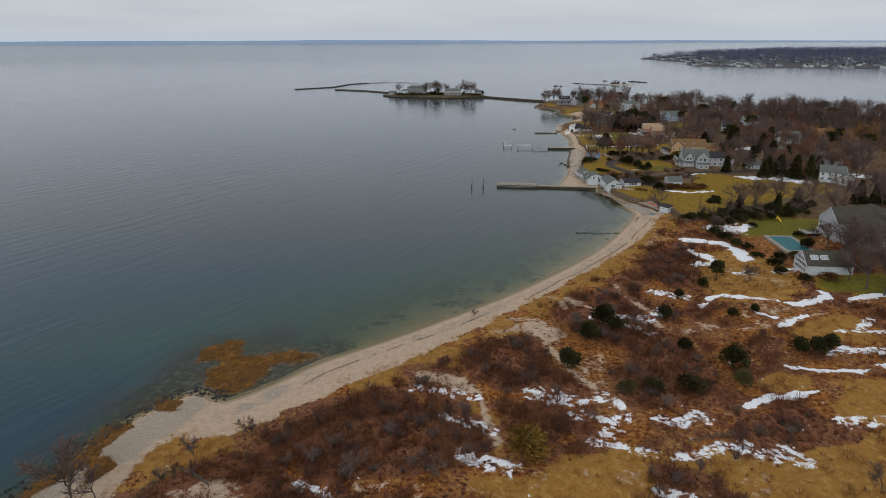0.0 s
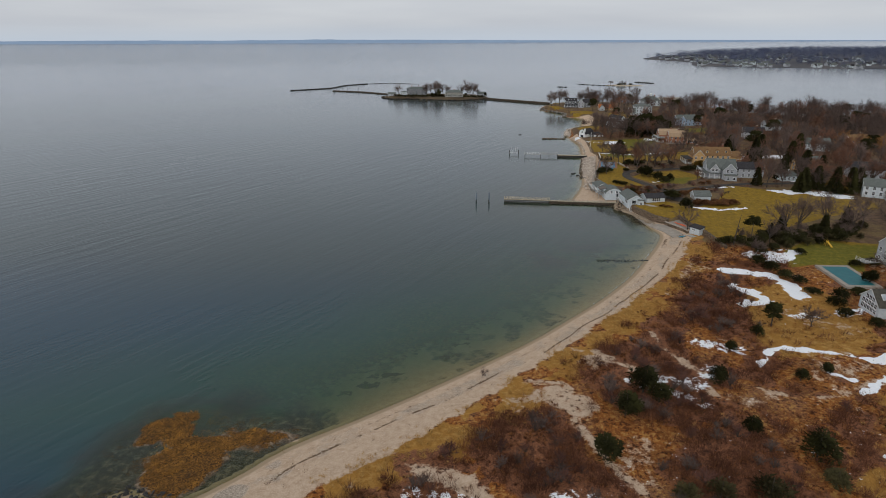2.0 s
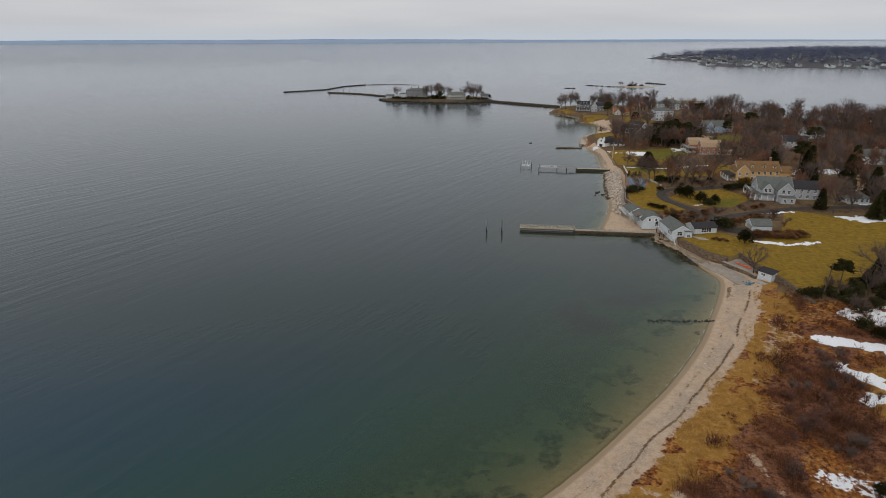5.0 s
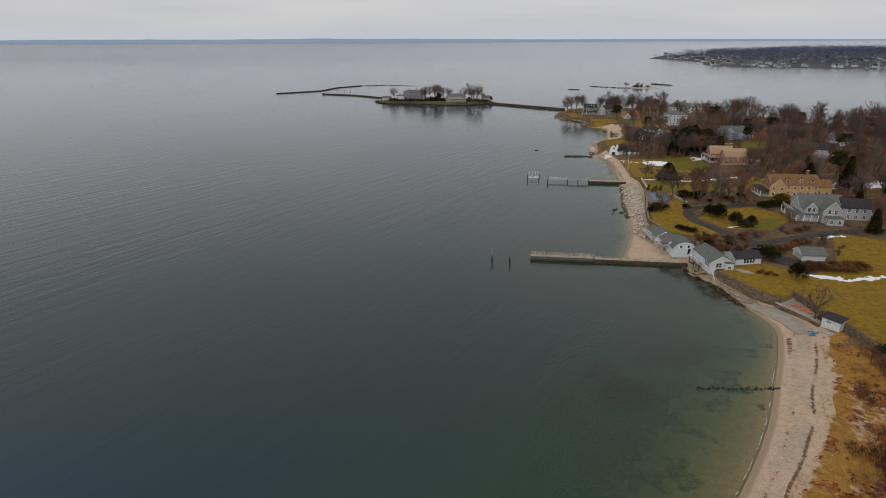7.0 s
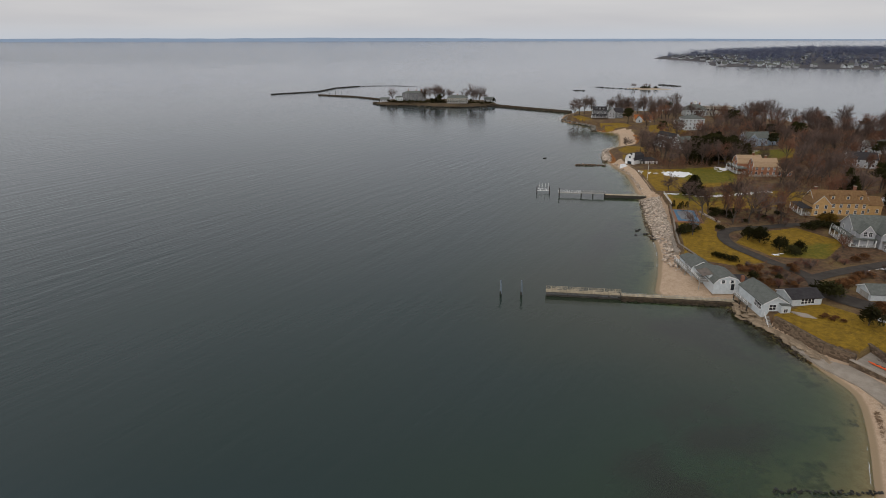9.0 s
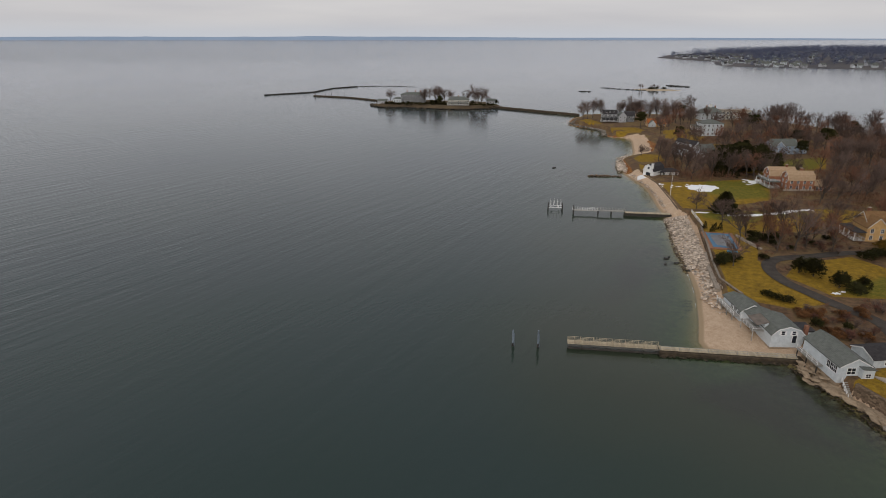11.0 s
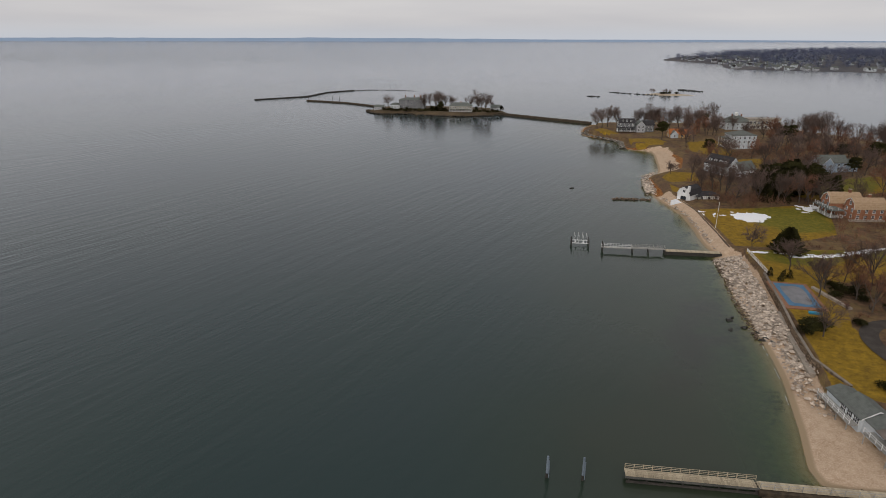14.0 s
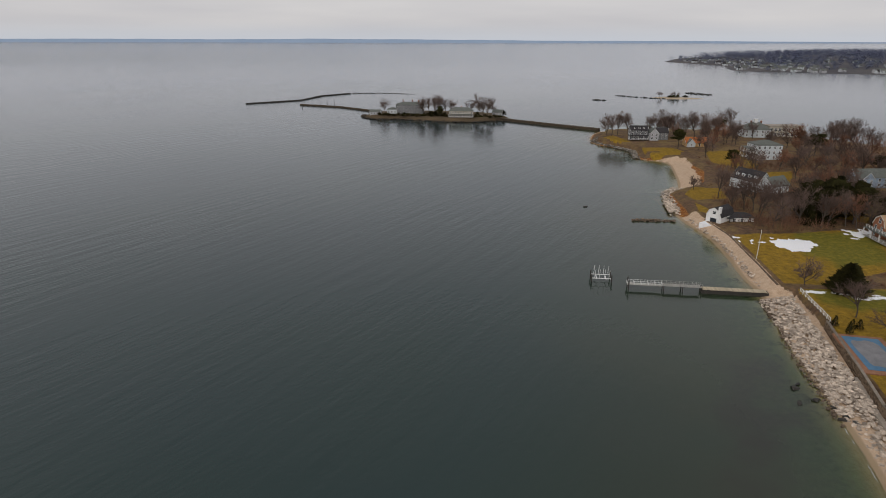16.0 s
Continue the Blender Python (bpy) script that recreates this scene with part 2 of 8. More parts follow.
M_WALLSTONE = mat("wall_stone", (0.070, 0.052, 0.037), (0.20, 0.15, 0.11), 1.6, 0.9, 0.6, vary=0.3, island=True)
M_CONCRETE = mat("concrete", (0.24, 0.205, 0.165), (0.39, 0.34, 0.285), 0.5, 0.85, 0.2)
M_PLANK = mat("weathered_plank", (0.27, 0.22, 0.15), (0.54, 0.46, 0.33), 0.8, 0.85, 0.2, vary=0.2)
M_GREYWOOD = mat("grey_wood", (0.22, 0.21, 0.19), (0.40, 0.39, 0.36), 0.8, 0.85, 0.2, vary=0.15)
M_FASCIA = mat("dark_timber", (0.060, 0.058, 0.052), (0.15, 0.145, 0.13), 1.0, 0.8, 0.3)
M_PILE = mat("dark_pile", (0.02, 0.018, 0.016), (0.065, 0.058, 0.050), 1.5, 0.8, 0.4)
M_PILEGREY = mat("blue_grey_sleeve", (0.10, 0.13, 0.16), (0.21, 0.25, 0.29), 1.5, 0.6, 0.1)
M_WHITE = mat("white_paint", (0.62, 0.62, 0.61), (0.80, 0.80, 0.79), 0.7, 0.6, 0.05, vary=0.04)
M_CLAP_WHITE = banded("white_clapboard", (0.42, 0.46, 0.48), (0.63, 0.67, 0.69), 0.25, "Z")
M_CLAP_GREY = banded("grey_clapboard", (0.29, 0.30, 0.315), (0.46, 0.47, 0.49), 0.25, "Z")
M_CLAP_BLUE = banded("blue_clapboard", (0.22, 0.29, 0.38), (0.36, 0.44, 0.54), 0.25, "Z")
M_SHINGLE_TAN = banded("tan_shingle_wall", (0.40, 0.24, 0.10), (0.64, 0.42, 0.19), 0.25, "Z")
M_CREAM = mat("cream_wall", (0.33, 0.31, 0.25), (0.47, 0.44, 0.37), 0.5, 0.8, 0.1)
M_BRICKWALL = banded("red_brick_wall", (0.25, 0.105, 0.06), (0.42, 0.20, 0.115), 0.15, "Z")
M_ROOF_GREY = banded("grey_asphalt_roof", (0.080, 0.088, 0.080), (0.17, 0.18, 0.165), 0.3, "Y")
M_ROOF_DARK = banded("dark_asphalt_roof", (0.022, 0.020, 0.022), (0.060, 0.056, 0.058), 0.3, "Y")
M_ROOF_BROWN = banded("brown_shingle_roof", (0.13, 0.070, 0.030), (0.27, 0.160, 0.075), 0.3, "Y")
M_ROOF_TAN = banded("tan_cedar_roof", (0.29, 0.19, 0.11), (0.47, 0.34, 0.22), 0.3, "Y")
M_ROOF_RUST = banded("rust_tile_roof", (0.28, 0.085, 0.025), (0.45, 0.16, 0.05), 0.3, "Y")
M_ROOF_MOSS = banded("dark_mossy_roof", (0.040, 0.036, 0.028), (0.10, 0.090, 0.070), 0.3, "Y")
M_BRICK = mat("chimney_brick", (0.16, 0.07, 0.045), (0.30, 0.15, 0.10), 3.0, 0.9, 0.4)
M_SNOW = mat("snow", (0.70, 0.72, 0.75), (0.86, 0.87, 0.89), 0.6, 0.6, 0.4)
M_ASPHALT = mat("asphalt", (0.040, 0.034, 0.030), (0.075, 0.066, 0.058), 0.4, 0.9, 0.2)
M_TERRA = mat("terracotta_paving", (0.22, 0.10, 0.055), (0.36, 0.185, 0.11), 0.8, 0.85, 0.2)
M_POOLBLUE = mat("blue_pool_cover", (0.055, 0.15, 0.26), (0.10, 0.23, 0.36), 0.6, 0.6, 0.1)
M_COVERGREY = mat("wet_cover", (0.12, 0.12, 0.13), (0.24, 0.235, 0.24), 0.4, 0.35, 0.1)
M_POOLWATER = mat("pool_water", (0.012, 0.10, 0.12), (0.025, 0.15, 0.16), 0.5, 0.5, 0.0)
M_ORANGE = mat("orange_plastic", (0.66, 0.085, 0.014), (0.82, 0.15, 0.035), 1.0, 0.45, 0.0)
M_YELLOW = mat("yellow_plastic", (0.62, 0.36, 0.02), (0.75, 0.46, 0.05), 1.0, 0.5, 0.0)
M_KAYAKBLUE = mat("blue_plastic", (0.02, 0.20, 0.34), (0.05, 0.32, 0.46), 1.0, 0.45, 0.0)
M_FLAGPOLE = mat("pole_paint", (0.62, 0.60, 0.58), (0.78, 0.77, 0.75), 2.0, 0.5, 0.0)


def glass():
    m, n, l, p = node_material("window_glass")
    p.inputs["Base Color"].default_value = (0.020, 0.024, 0.030, 1)
    p.inputs["Roughness"].default_value = 0.08
    p.inputs["Specular IOR Level"].default_value = 0.6
    return m


M_GLASS = glass()
# ---- the plan of the shore ----
SHORE = rounded([
    (-140, 0), (-95, 55), (-83, 80), (-80, 95), (-76, 107), (-70, 114), (-62, 111.5), (-53, 121), (-47, 129.5), (-29, 147), (-4, 174),
    (9, 191), (21, 208), (32, 227), (40, 245), (45.5, 258), (49.5, 271), (47, 281), (43, 299), (38.5, 311), (34, 316.5), (19.5, 318), (22, 333),
    (26, 352), (28, 370), (29.5, 395), (34, 430), (33.5, 445), (34.5, 465), (34, 486), (29, 515), (33, 552), (42, 568), (47, 598),
    (50, 634), (36, 642), (35.5, 670), (27, 682), (12, 704), (24, 757), (70, 775), (150, 768), (182, 744), (206, 711), (236, 667), (272, 655), (450, 610), (900, 480)], 3)
MAINLAND = SHORE + [(900, -200), (-140, -200)]
UPLAND = [(75, 246), (67, 252), (65, 268), (62, 277), (61, 288), (55.5, 283.5), (51, 287), (44.5, 300), (43, 304), (42, 319), (37, 331), (31, 342), (33.5, 355),
          (35.5, 370), (38.5, 387), (42, 409), (42.5, 428), (39.5, 432), (40, 452), (40, 480), (36, 506), (37, 520), (37, 548), (44, 556), (58, 570),
          (66, 600), (62, 634), (42, 648), (40, 672), (30, 687), (16, 704), (28, 750), (70, 765), (148, 758), (174, 737), (197, 706), (228, 661), (266, 647), (450, 600), (900, 470), (900, 240), (110, 240)]


REEF = [(-82, 90), (-85, 104), (-82, 118), (-83, 130), (-81, 139), (-66, 141), (-46, 137), (-44, 132), (-52, 126), (-58, 116), (-68, 112)]
WEEDS = [(-78, 128), (-79, 135), (-74, 138), (-67, 137), (-57, 134), (-51, 136), (-48, 133), (-52, 130), (-57, 127), (-59, 121), (-62, 115), (-67, 117), (-72, 123)]
SPIT_WEEDS = [[(-87, 72), (-84, 88), (-81, 100), (-77, 104), (-75, 100), (-77.5, 88), (-82, 72)], [(-75, 106), (-76, 110), (-71, 110), (-69, 106), (-71, 104)], [(-73, 84), (-77, 89), (-74, 91), (-71.5, 88)]]


def weed_clumps(x, y):
    """Where rockweed lies in ragged clumps, on the reef and along the spit."""
    rag = vnoise(x, y, 5.5, 75, 4) - 0.5
    spit = np.zeros_like(x)
    for shape in SPIT_WEEDS:
        spit = np.maximum(spit, smooth(area(x, y, shape) + 5 * rag, -0.6, 1.0))
    return smooth(np.minimum(area(x, y, WEEDS), 4) + 15 * rag - 0.4, -0.8, 3.2), spit


def beach_width(y):
    return 14.5 - 5.5 * smooth(y, 130, 175) + 2.2 * smooth(y, 205, 240)



def land_height(x, y):
    """Height of ground and sea bed at arrays of places."""
    x, y = np.asarray(x, float), np.asarray(y, float)
    d = area(x, y, MAINLAND)
    n1 = vnoise(x, y, 14, 3, 3) - 0.5
    n2 = vnoise(x, y, 2.2, 5, 2) - 0.5
    dunes = 0.2 + 1.1 * smooth(d, 0, 13) + smooth(d, 11, 26) * (0.7 + 1.6 * n1 + 0.35 * n2) + 0.12 * n2 * smooth(d, 3, 12)
    up = area(x, y, UPLAND)
    z = np.where(d > 0, dunes * smooth(d, -2.0, 2.0), 0)
    z = np.where(d > 0, np.minimum(d * 0.16, 0.4) + dunes - 0.2, -0.07 * np.minimum(-d, 25) - 0.03 * np.clip(-d - 25, 0, 100))
    gentle = smooth(-y, -262, -240)
    bank = smooth(y, 428, 434) * (1 - smooth(y, 640, 655))
    lift = smooth(up, -0.3 - 8 * gentle - 5 * bank, 0.6 + 8 * gentle)
    z = np.where(d > 0, z, z * (1 - 0.90 * smooth(area(x, y, REEF), -4, 3)))
    z = z + np.where(d < 2, 0.27 * weed_clumps(x, y)[0], 0)
    top = 3.4 + 0.012 * np.clip(up, 0, 60) + 0.5 * n1 + 0.08 * n2
    return z * (1 - lift) + np.maximum(top, z) * lift


def height_at(x, y):
    return float(land_height(np.array([x]), np.array([y]))[0])


def near(x, y, pts, width, soft=1.0):
    return 1 - smooth(line_distance(x, y, pts), width - soft, width + soft)


def within_any(x, y, shapes, soft):
    """How far places lie within any of the shapes, whose edges wander a little."""
    best = np.zeros_like(x)
    if soft > 2:
        x, y = x + 7 * (vnoise(x, y, 7, 15, 3) - 0.5), y + 7 * (vnoise(x, y, 7, 16, 3) - 0.5)
    for s in shapes:
        best = np.maximum(best, smooth(area(x, y, s), -soft, soft))
    return best


THICKETS = [[(-48, 109), (-40, 113), (-27, 117), (-18, 114), (-7, 111), (-1, 107), (-4, 96), (-20, 91), (-33, 88), (-50, 95), (-54, 99)],
            [(-28, 128), (-15, 131), (-14, 123), (-24, 121)], [(-13, 132), (-7, 143), (5, 146), (10, 131), (10, 122), (-2, 121), (-8, 125)],
            [(41, 202), (50, 222), (64, 222), (57, 190), (48, 180), (40, 187)], [(10, 160), (15, 173), (32, 184), (37, 170), (34, 149), (25, 142), (15, 147)],
            [(41, 110), (46, 118), (55, 119), (58, 113), (48, 106), (42, 106)], [(24, 98), (35, 100), (34, 90), (22, 90)],
            [(20, 130), (30, 142), (46, 140), (44, 125), (36, 118), (24, 118)], [(-78, 60), (-66, 82), (-52, 94), (-30, 84), (-20, 60), (-30, 30), (-70, 20)]]
LAWNS = [[(82, 234), (86, 248), (100, 262), (128, 258), (126, 240), (108, 240), (104, 232), (92, 238)],
         [(44, 302), (51, 288), (56, 284.5), (61, 289), (63, 277), (66, 268), (68, 254), (82, 264), (98, 276), (120, 292), (148, 308), (150, 322), (118, 334), (96, 345), (84, 316), (70, 300), (58, 312), (50, 306)],
         [(32, 343), (35, 357), (39.5, 387), (44, 402), (50, 372), (49, 358), (56, 341), (46, 337)], [(60, 346), (76, 346), (90, 364), (80, 380), (60, 371), (53, 360)],
         [(43, 430), (43, 407), (54, 403), (70, 404), (88, 411), (104, 424), (102, 435), (72, 433)], [(38, 372), (42, 407), (54, 404), (53.5, 384), (50, 374)], [(41, 434), (41, 452), (41, 480), (49, 482), (65, 484), (77, 488), (86, 490), (93, 485), (86, 464), (81, 450), (71, 444), (60, 438), (52, 434)],
         [(38, 540), (46, 556), (58, 554), (55, 534), (40, 530)], [(41, 652), (41, 668), (60, 668), (66, 652)], [(72, 621), (78, 654), (99, 664), (105, 642), (97, 615), (84, 600)],
         [(88, 508), (100, 538), (132, 548), (150, 556), (134, 520), (96, 500)], [(82, 578), (88, 593), (108, 599), (100, 579), (88, 559)], [(42, 647), (64, 658), (60, 643), (43, 639)], [(20, 706), (29, 718), (38, 686), (27, 690)], [(39, 526), (42, 516), (40, 508), (37, 511)], [(86, 430), (94, 438), (112, 436), (104, 428)],
         [(88, 186), (92, 196), (130, 206), (140, 190), (112, 180)]]
GREEN = [[(82, 232), (86, 248), (100, 262), (128, 256), (126, 236), (108, 240), (104, 230), (92, 236)], [(43, 430), (43, 420), (60, 416), (92, 430), (92, 438), (70, 434)],
         [(62, 346), (76, 346), (88, 362), (70, 360)], [(93, 490), (62, 485), (56, 472), (62, 448), (82, 452), (93, 478)], [(88, 186), (92, 196), (130, 206), (140, 190), (112, 180)], [(84, 510), (100, 540), (150, 560), (130, 520)]]
GOLD = [[(-7, 91), (2, 94), (9, 98), (15, 101), (21, 104), (29, 101), (39, 106), (43, 103), (56, 110), (74, 118), (70, 84), (0, 76)], [(56, 172), (56, 196), (62, 212), (76, 222), (88, 212), (86, 184), (74, 176)],
        [(60, 118), (72, 134), (100, 136), (100, 112)], [(50, 128), (58, 136), (66, 132), (60, 126)], [(66, 150), (74, 164), (90, 168), (90, 152)], [(-8, 118), (-4, 112), (0, 100), (-4, 98), (-8, 108)]]
PATHS = [[(-8, 119), (-6, 111), (-3, 102)], [(3, 152), (9, 138), (12, 130), (17, 124)], [(29, 183), (31, 173), (36, 164), (37, 153)], [(37, 164), (48, 158), (54, 155), (63, 158), (73, 165), (82, 168)],
         [(-24, 124), (-14, 124), (-8, 119)], [(-18, 124), (-11, 123)], [(-3, 156), (6, 156), (9, 147)], [(9, 172), (22, 163), (16, 160)], [(-57, 82), (-50, 84), (-44, 82)]]
SNOWS = [([(69.5, 301.8), (75, 300.4), (80, 299.2), (86, 300), (91, 302.4)], 1.7), ([(61, 231), (68, 228.5), (74, 227), (77, 219), (76.5, 211)], 3.0), ([(59, 216), (63, 213), (66, 209)], 3.0), ([(58, 203), (64, 205)], 2.4),
         ([(51, 169), (55, 175), (58, 177.5), (68, 177), (78, 174.5)], 1.0), ([(78, 174.5), (84, 177), (90, 183)], 2.2), ([(65, 167), (69, 165)], 0.9), ([(67, 159), (72, 163), (77, 167)], 1.1),
         ([(47, 120), (50, 123), (55, 125), (61, 127), (65, 128)], 0.9), ([(61, 137.5), (71, 137.6), (78, 138), (86, 142)], 0.65), ([(78, 149), (90, 147)], 0.8),
         ([(94, 180), (107, 185), (116, 190)], 1.6), ([(44, 428.5), (50, 428), (62, 427)], 0.8), ([(58, 425), (70, 427), (92, 437)], 2.0), ([(84, 338), (97, 341)], 1.0), ([(131, 357), (142, 358)], 1.8),
         ([(98, 530), (124, 545)], 0.9), ([(118, 412), (150, 430)], 2.5), ([(60, 348), (64, 350)], 0.9)]
SNOW_FIELDS = [[(41, 477), (47, 474.5), (46, 471.5), (42, 473)], [(49, 471), (54, 476), (62, 476.5), (67, 471), (63, 466), (54, 462), (53, 465)], [(83, 488), (92, 491), (95, 489), (87, 481), (81, 477)],
               [(73, 244), (79, 248), (90, 247), (86, 238), (79, 238)], [(112, 338), (117, 338), (130, 338), (142, 334), (147, 325), (142, 323), (128, 328), (115, 330)], 
               [(117, 418), (120, 424), (138, 429), (158, 434), (160, 424), (146, 419), (130, 416)], [(174, 349), (192, 351), (184, 336), (174, 337)]]
LITTER = [([(28, 114), (32, 113), (36, 116.5), (37, 114.5)], 2.2), ([(14, 104), (19, 109)], 2.0), ([(18, 104.5), (25, 103)], 1.8), ([(29, 103), (33, 103), (36, 106), (40, 107)], 1.8),
          ([(42, 107), (45, 104), (50, 107), (51, 104)], 2.6), ([(64, 117), (72, 119)], 2.4), ([(24, 93), (29, 92.5)], 1.6), ([(-8, 97), (-3, 96)], 1.8), ([(20, 158), (28, 154), (34, 150)], 1.8), ([(9, 121), (13, 118), (18, 121), (21, 117)], 2.0), ([(12, 113), (18, 112), (22, 113.5)], 2.0), ([(-14, 110), (-4, 106)], 1.6), ([(88, 160), (93, 166)], 2.0), ([(4, 120), (10, 118)], 3.2), ([(-9, 98), (0, 95)], 2.6), ([(-36, 87), (-30, 85)], 1.3),
          ([(-22, 119), (-8, 117)], 1.8), ([(26, 160), (34, 158), (40, 166)], 2.6), ([(40, 178), (48, 176)], 3.0), ([(74, 146), (92, 150)], 1.8), ([(82, 158), (96, 160)], 1.8), ([(68, 196), (74, 198)], 2.0), ([(82, 200), (92, 204)], 2.2)]


BEDS = [[(-96, 62), (-91, 90), (-88, 118), (-86, 136), (-72, 146), (-52, 147), (-42, 142), (-50, 134), (-70, 120), (-80, 100), (-88, 70)], [(2, 256), (16, 264), (27, 268), (31, 256), (20, 246), (12, 234), (2, 228), (-4, 240)],
        [(12, 392), (28, 394), (27, 374), (20, 356), (12, 344), (0, 344), (4, 360), (8, 376)], [(12, 306), (30, 306), (38, 290), (36, 280), (24, 286), (10, 296)], [(26, 314), (36, 315), (43, 304), (47, 291), (50, 279), (45, 275), (37, 288), (28, 303)]]


def eelgrass_beds(x, y):
    """Dark weed beds on the shallow floor, with ragged edges."""
    open_beds = within_any(x, y, BEDS[:-1], 4.5) * smooth(vnoise(x, y, 9, 98, 4), 0.30, 0.55)
    return np.maximum(0.55 * open_beds, 0.7 * within_any(x, y, BEDS[-1:], 3.0))


def grid_lines(*spans):
    """Grid lines from spans of (start, end, step)."""
    return np.concatenate([np.arange(a, b, s) for a, b, s in spans] + [[spans[-1][1]]])


def sheet(xs, ys):
    gx, gy = np.meshgrid(xs, ys)
    i = np.arange(len(ys) - 1)[:, None] * len(xs) + np.arange(len(xs) - 1)[None, :]
    faces = np.stack([i, i + 1, i + 1 + len(xs), i + len(xs)], -1).reshape(-1, 4)
    return gx.ravel(), gy.ravel(), faces


def build_ground():
    xs = grid_lines((-220, -96, 6), (-96, 96, 0.6), (96, 160, 1.6), (160, 400, 5), (400, 900, 25))
    ys = grid_lines((-200, 0, 8), (0, 76, 2), (76, 262, 0.6), (262, 440, 0.9), (440, 560, 1.6), (560, 800, 3.5))
    x, y, faces = sheet(xs, ys)
    z = land_height(x, y)
    d, up = area(x, y, MAINLAND), area(x, y, UPLAND)
    me = raw_mesh("ground", np.stack([x, y, z], -1), faces, True)
    bw = beach_width(y)
    sand = smooth(d, -30, -5) * (1 - smooth(d, bw - 2.5 + 5 * (vnoise(x, y, 9, 21, 2) - 0.5), bw + 2 + 6 * (vnoise(x, y, 6, 22, 2) - 0.5)))
    sand = sand * (1 - smooth(up, -0.6, 0.4) * (y > 250)) * (1 - smooth(y, 636, 641)) * (1 - 0.8 * smooth(y, 508, 514) * (1 - smooth(y, 554, 560)))
    for p in PATHS:
        sand = np.maximum(sand, 0.64 * near(x, y, p, 0.9 + 2.6 * (vnoise(x, y, 5, 23, 2) - 0.45), 1.8))
    sand = np.maximum(sand, 0.62 * within_any(x, y, [[(-8, 150), (6, 158), (12, 151), (9, 140), (3, 146)], [(-25, 126), (-10, 126), (-5, 118), (-12, 117), (-20, 121)], [(8, 166), (14, 172), (20, 166), (14, 160)], [(-60, 78), (-52, 88), (-44, 85), (-46, 74)]], 2.4))
    grass = smooth(d, bw - 3, bw + 1) * (1 - smooth(d, bw + 5, bw + 13)) * (1 - smooth(up, -2, 0)) * smooth(vnoise(x, y, 5, 31, 3), 0.28, 0.46) * (1 - smooth(y, 400, 430))
    gold = np.maximum(within_any(x, y, GOLD, 3.0), 0)
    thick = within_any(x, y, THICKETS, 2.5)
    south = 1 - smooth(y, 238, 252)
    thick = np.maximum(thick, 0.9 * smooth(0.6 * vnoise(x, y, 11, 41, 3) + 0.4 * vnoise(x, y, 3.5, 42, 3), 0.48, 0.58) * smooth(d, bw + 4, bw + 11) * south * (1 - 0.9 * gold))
    lawn = within_any(x, y, LAWNS, 1.0)
    green = within_any(x, y, GREEN, 7.0)
    snow = np.zeros_like(x)
    edge = vnoise(x, y, 2.4, 51, 3)
    for p, w in SNOWS:
        snow = np.maximum(snow, 0.85 * near(x, y, p, w * 0.75 + (edge - 0.5) * 3.6, 1.0))
    for p, w in LITTER:
        snow = np.maximum(snow, 0.50 * near(x, y, p, w, w * 0.6))
    snow = np.maximum(snow, 0.20 * smooth(vnoise(x, y, 15, 52, 2), 0.48, 0.60) * smooth(d, 30, 45) * south)
    for shape in SNOW_FIELDS:
        snow = np.maximum(snow, 0.9 * smooth(area(x, y, shape) + 8 * (edge - 0.5), -0.8, 0.9))
    sand = np.maximum(sand, 0.72 * within_any(x, y, [[(46, 640), (53, 634), (58, 622), (59, 600), (55, 582), (48, 565), (42, 559)]], 2.0))
    sand = np.maximum(sand, 0.45 * (y < 250) * smooth(vnoise(x, y, 8, 24, 3), 0.62, 0.70) * smooth(d, 8, 14) * (1 - thick))
    pebble = smooth(d, 0.5, 2.5) * (1 - smooth(d, 6, 9)) * smooth(vnoise(x, y, 4, 61, 2), 0.35, 0.6) * (1 - smooth(y, 500, 510)) * (1 - 0.5 * smooth(y, 118, 130)) * (1 - 0.75 * smooth(y, 262, 275)) * (1 - 0.85 * smooth(y, 432, 438) * (1 - smooth(y, 496, 502)))
    pebble = np.maximum(pebble, within_any(x, y, [[(-80, 84), (-76, 106), (-70, 112), (-62, 109), (-66, 95), (-72, 84)]], 3.0) * (d > 0))
    reef_weed, spit_weed = weed_clumps(x, y)
    weed = np.maximum(reef_weed, spit_weed)
    weed = np.maximum(weed, within_any(x, y, [[(-52, 128), (-42, 142), (-28, 156), (-10, 178), (4, 196), (0, 200), (-22, 172), (-46, 150)]], 3) * smooth(vnoise(x, y, 3.0, 72, 3), 0.56, 0.66) * 0.7)
    weed = np.maximum(weed, 0.56 * smooth(area(x, y, REEF), -4, 3) * smooth(vnoise(x, y, 4, 73, 3), 0.45, 0.65) * (d < 1.5))
    weed = np.maximum(weed, 0.55 * within_any(x, y, [[(31, 312), (38, 311), (41, 304), (45, 291), (48, 282), (44, 281), (38, 295), (31, 306)]], 2.2))
    darkbed = np.maximum(smooth(vnoise(x, y, 6, 74, 3), 0.5, 0.65) * 0.6, np.maximum(0.62 * smooth(y, 262, 285) * smooth(-d, 2, 7), np.maximum(0.8 * smooth(area(x, y, REEF), -12, -2), np.maximum(0.9 * eelgrass_beds(x, y), 0.85 * (1 - smooth(y, 112, 126)))))) * (d < -1.2)
    along = vnoise(x, y, 14, 81, 2) - 0.5
    sandy = (d > 0) * (y < 268) * smooth(y, 112, 122)
    line = 6.0 + 2.4 * along + 1.5 * smooth(y, 205, 240)
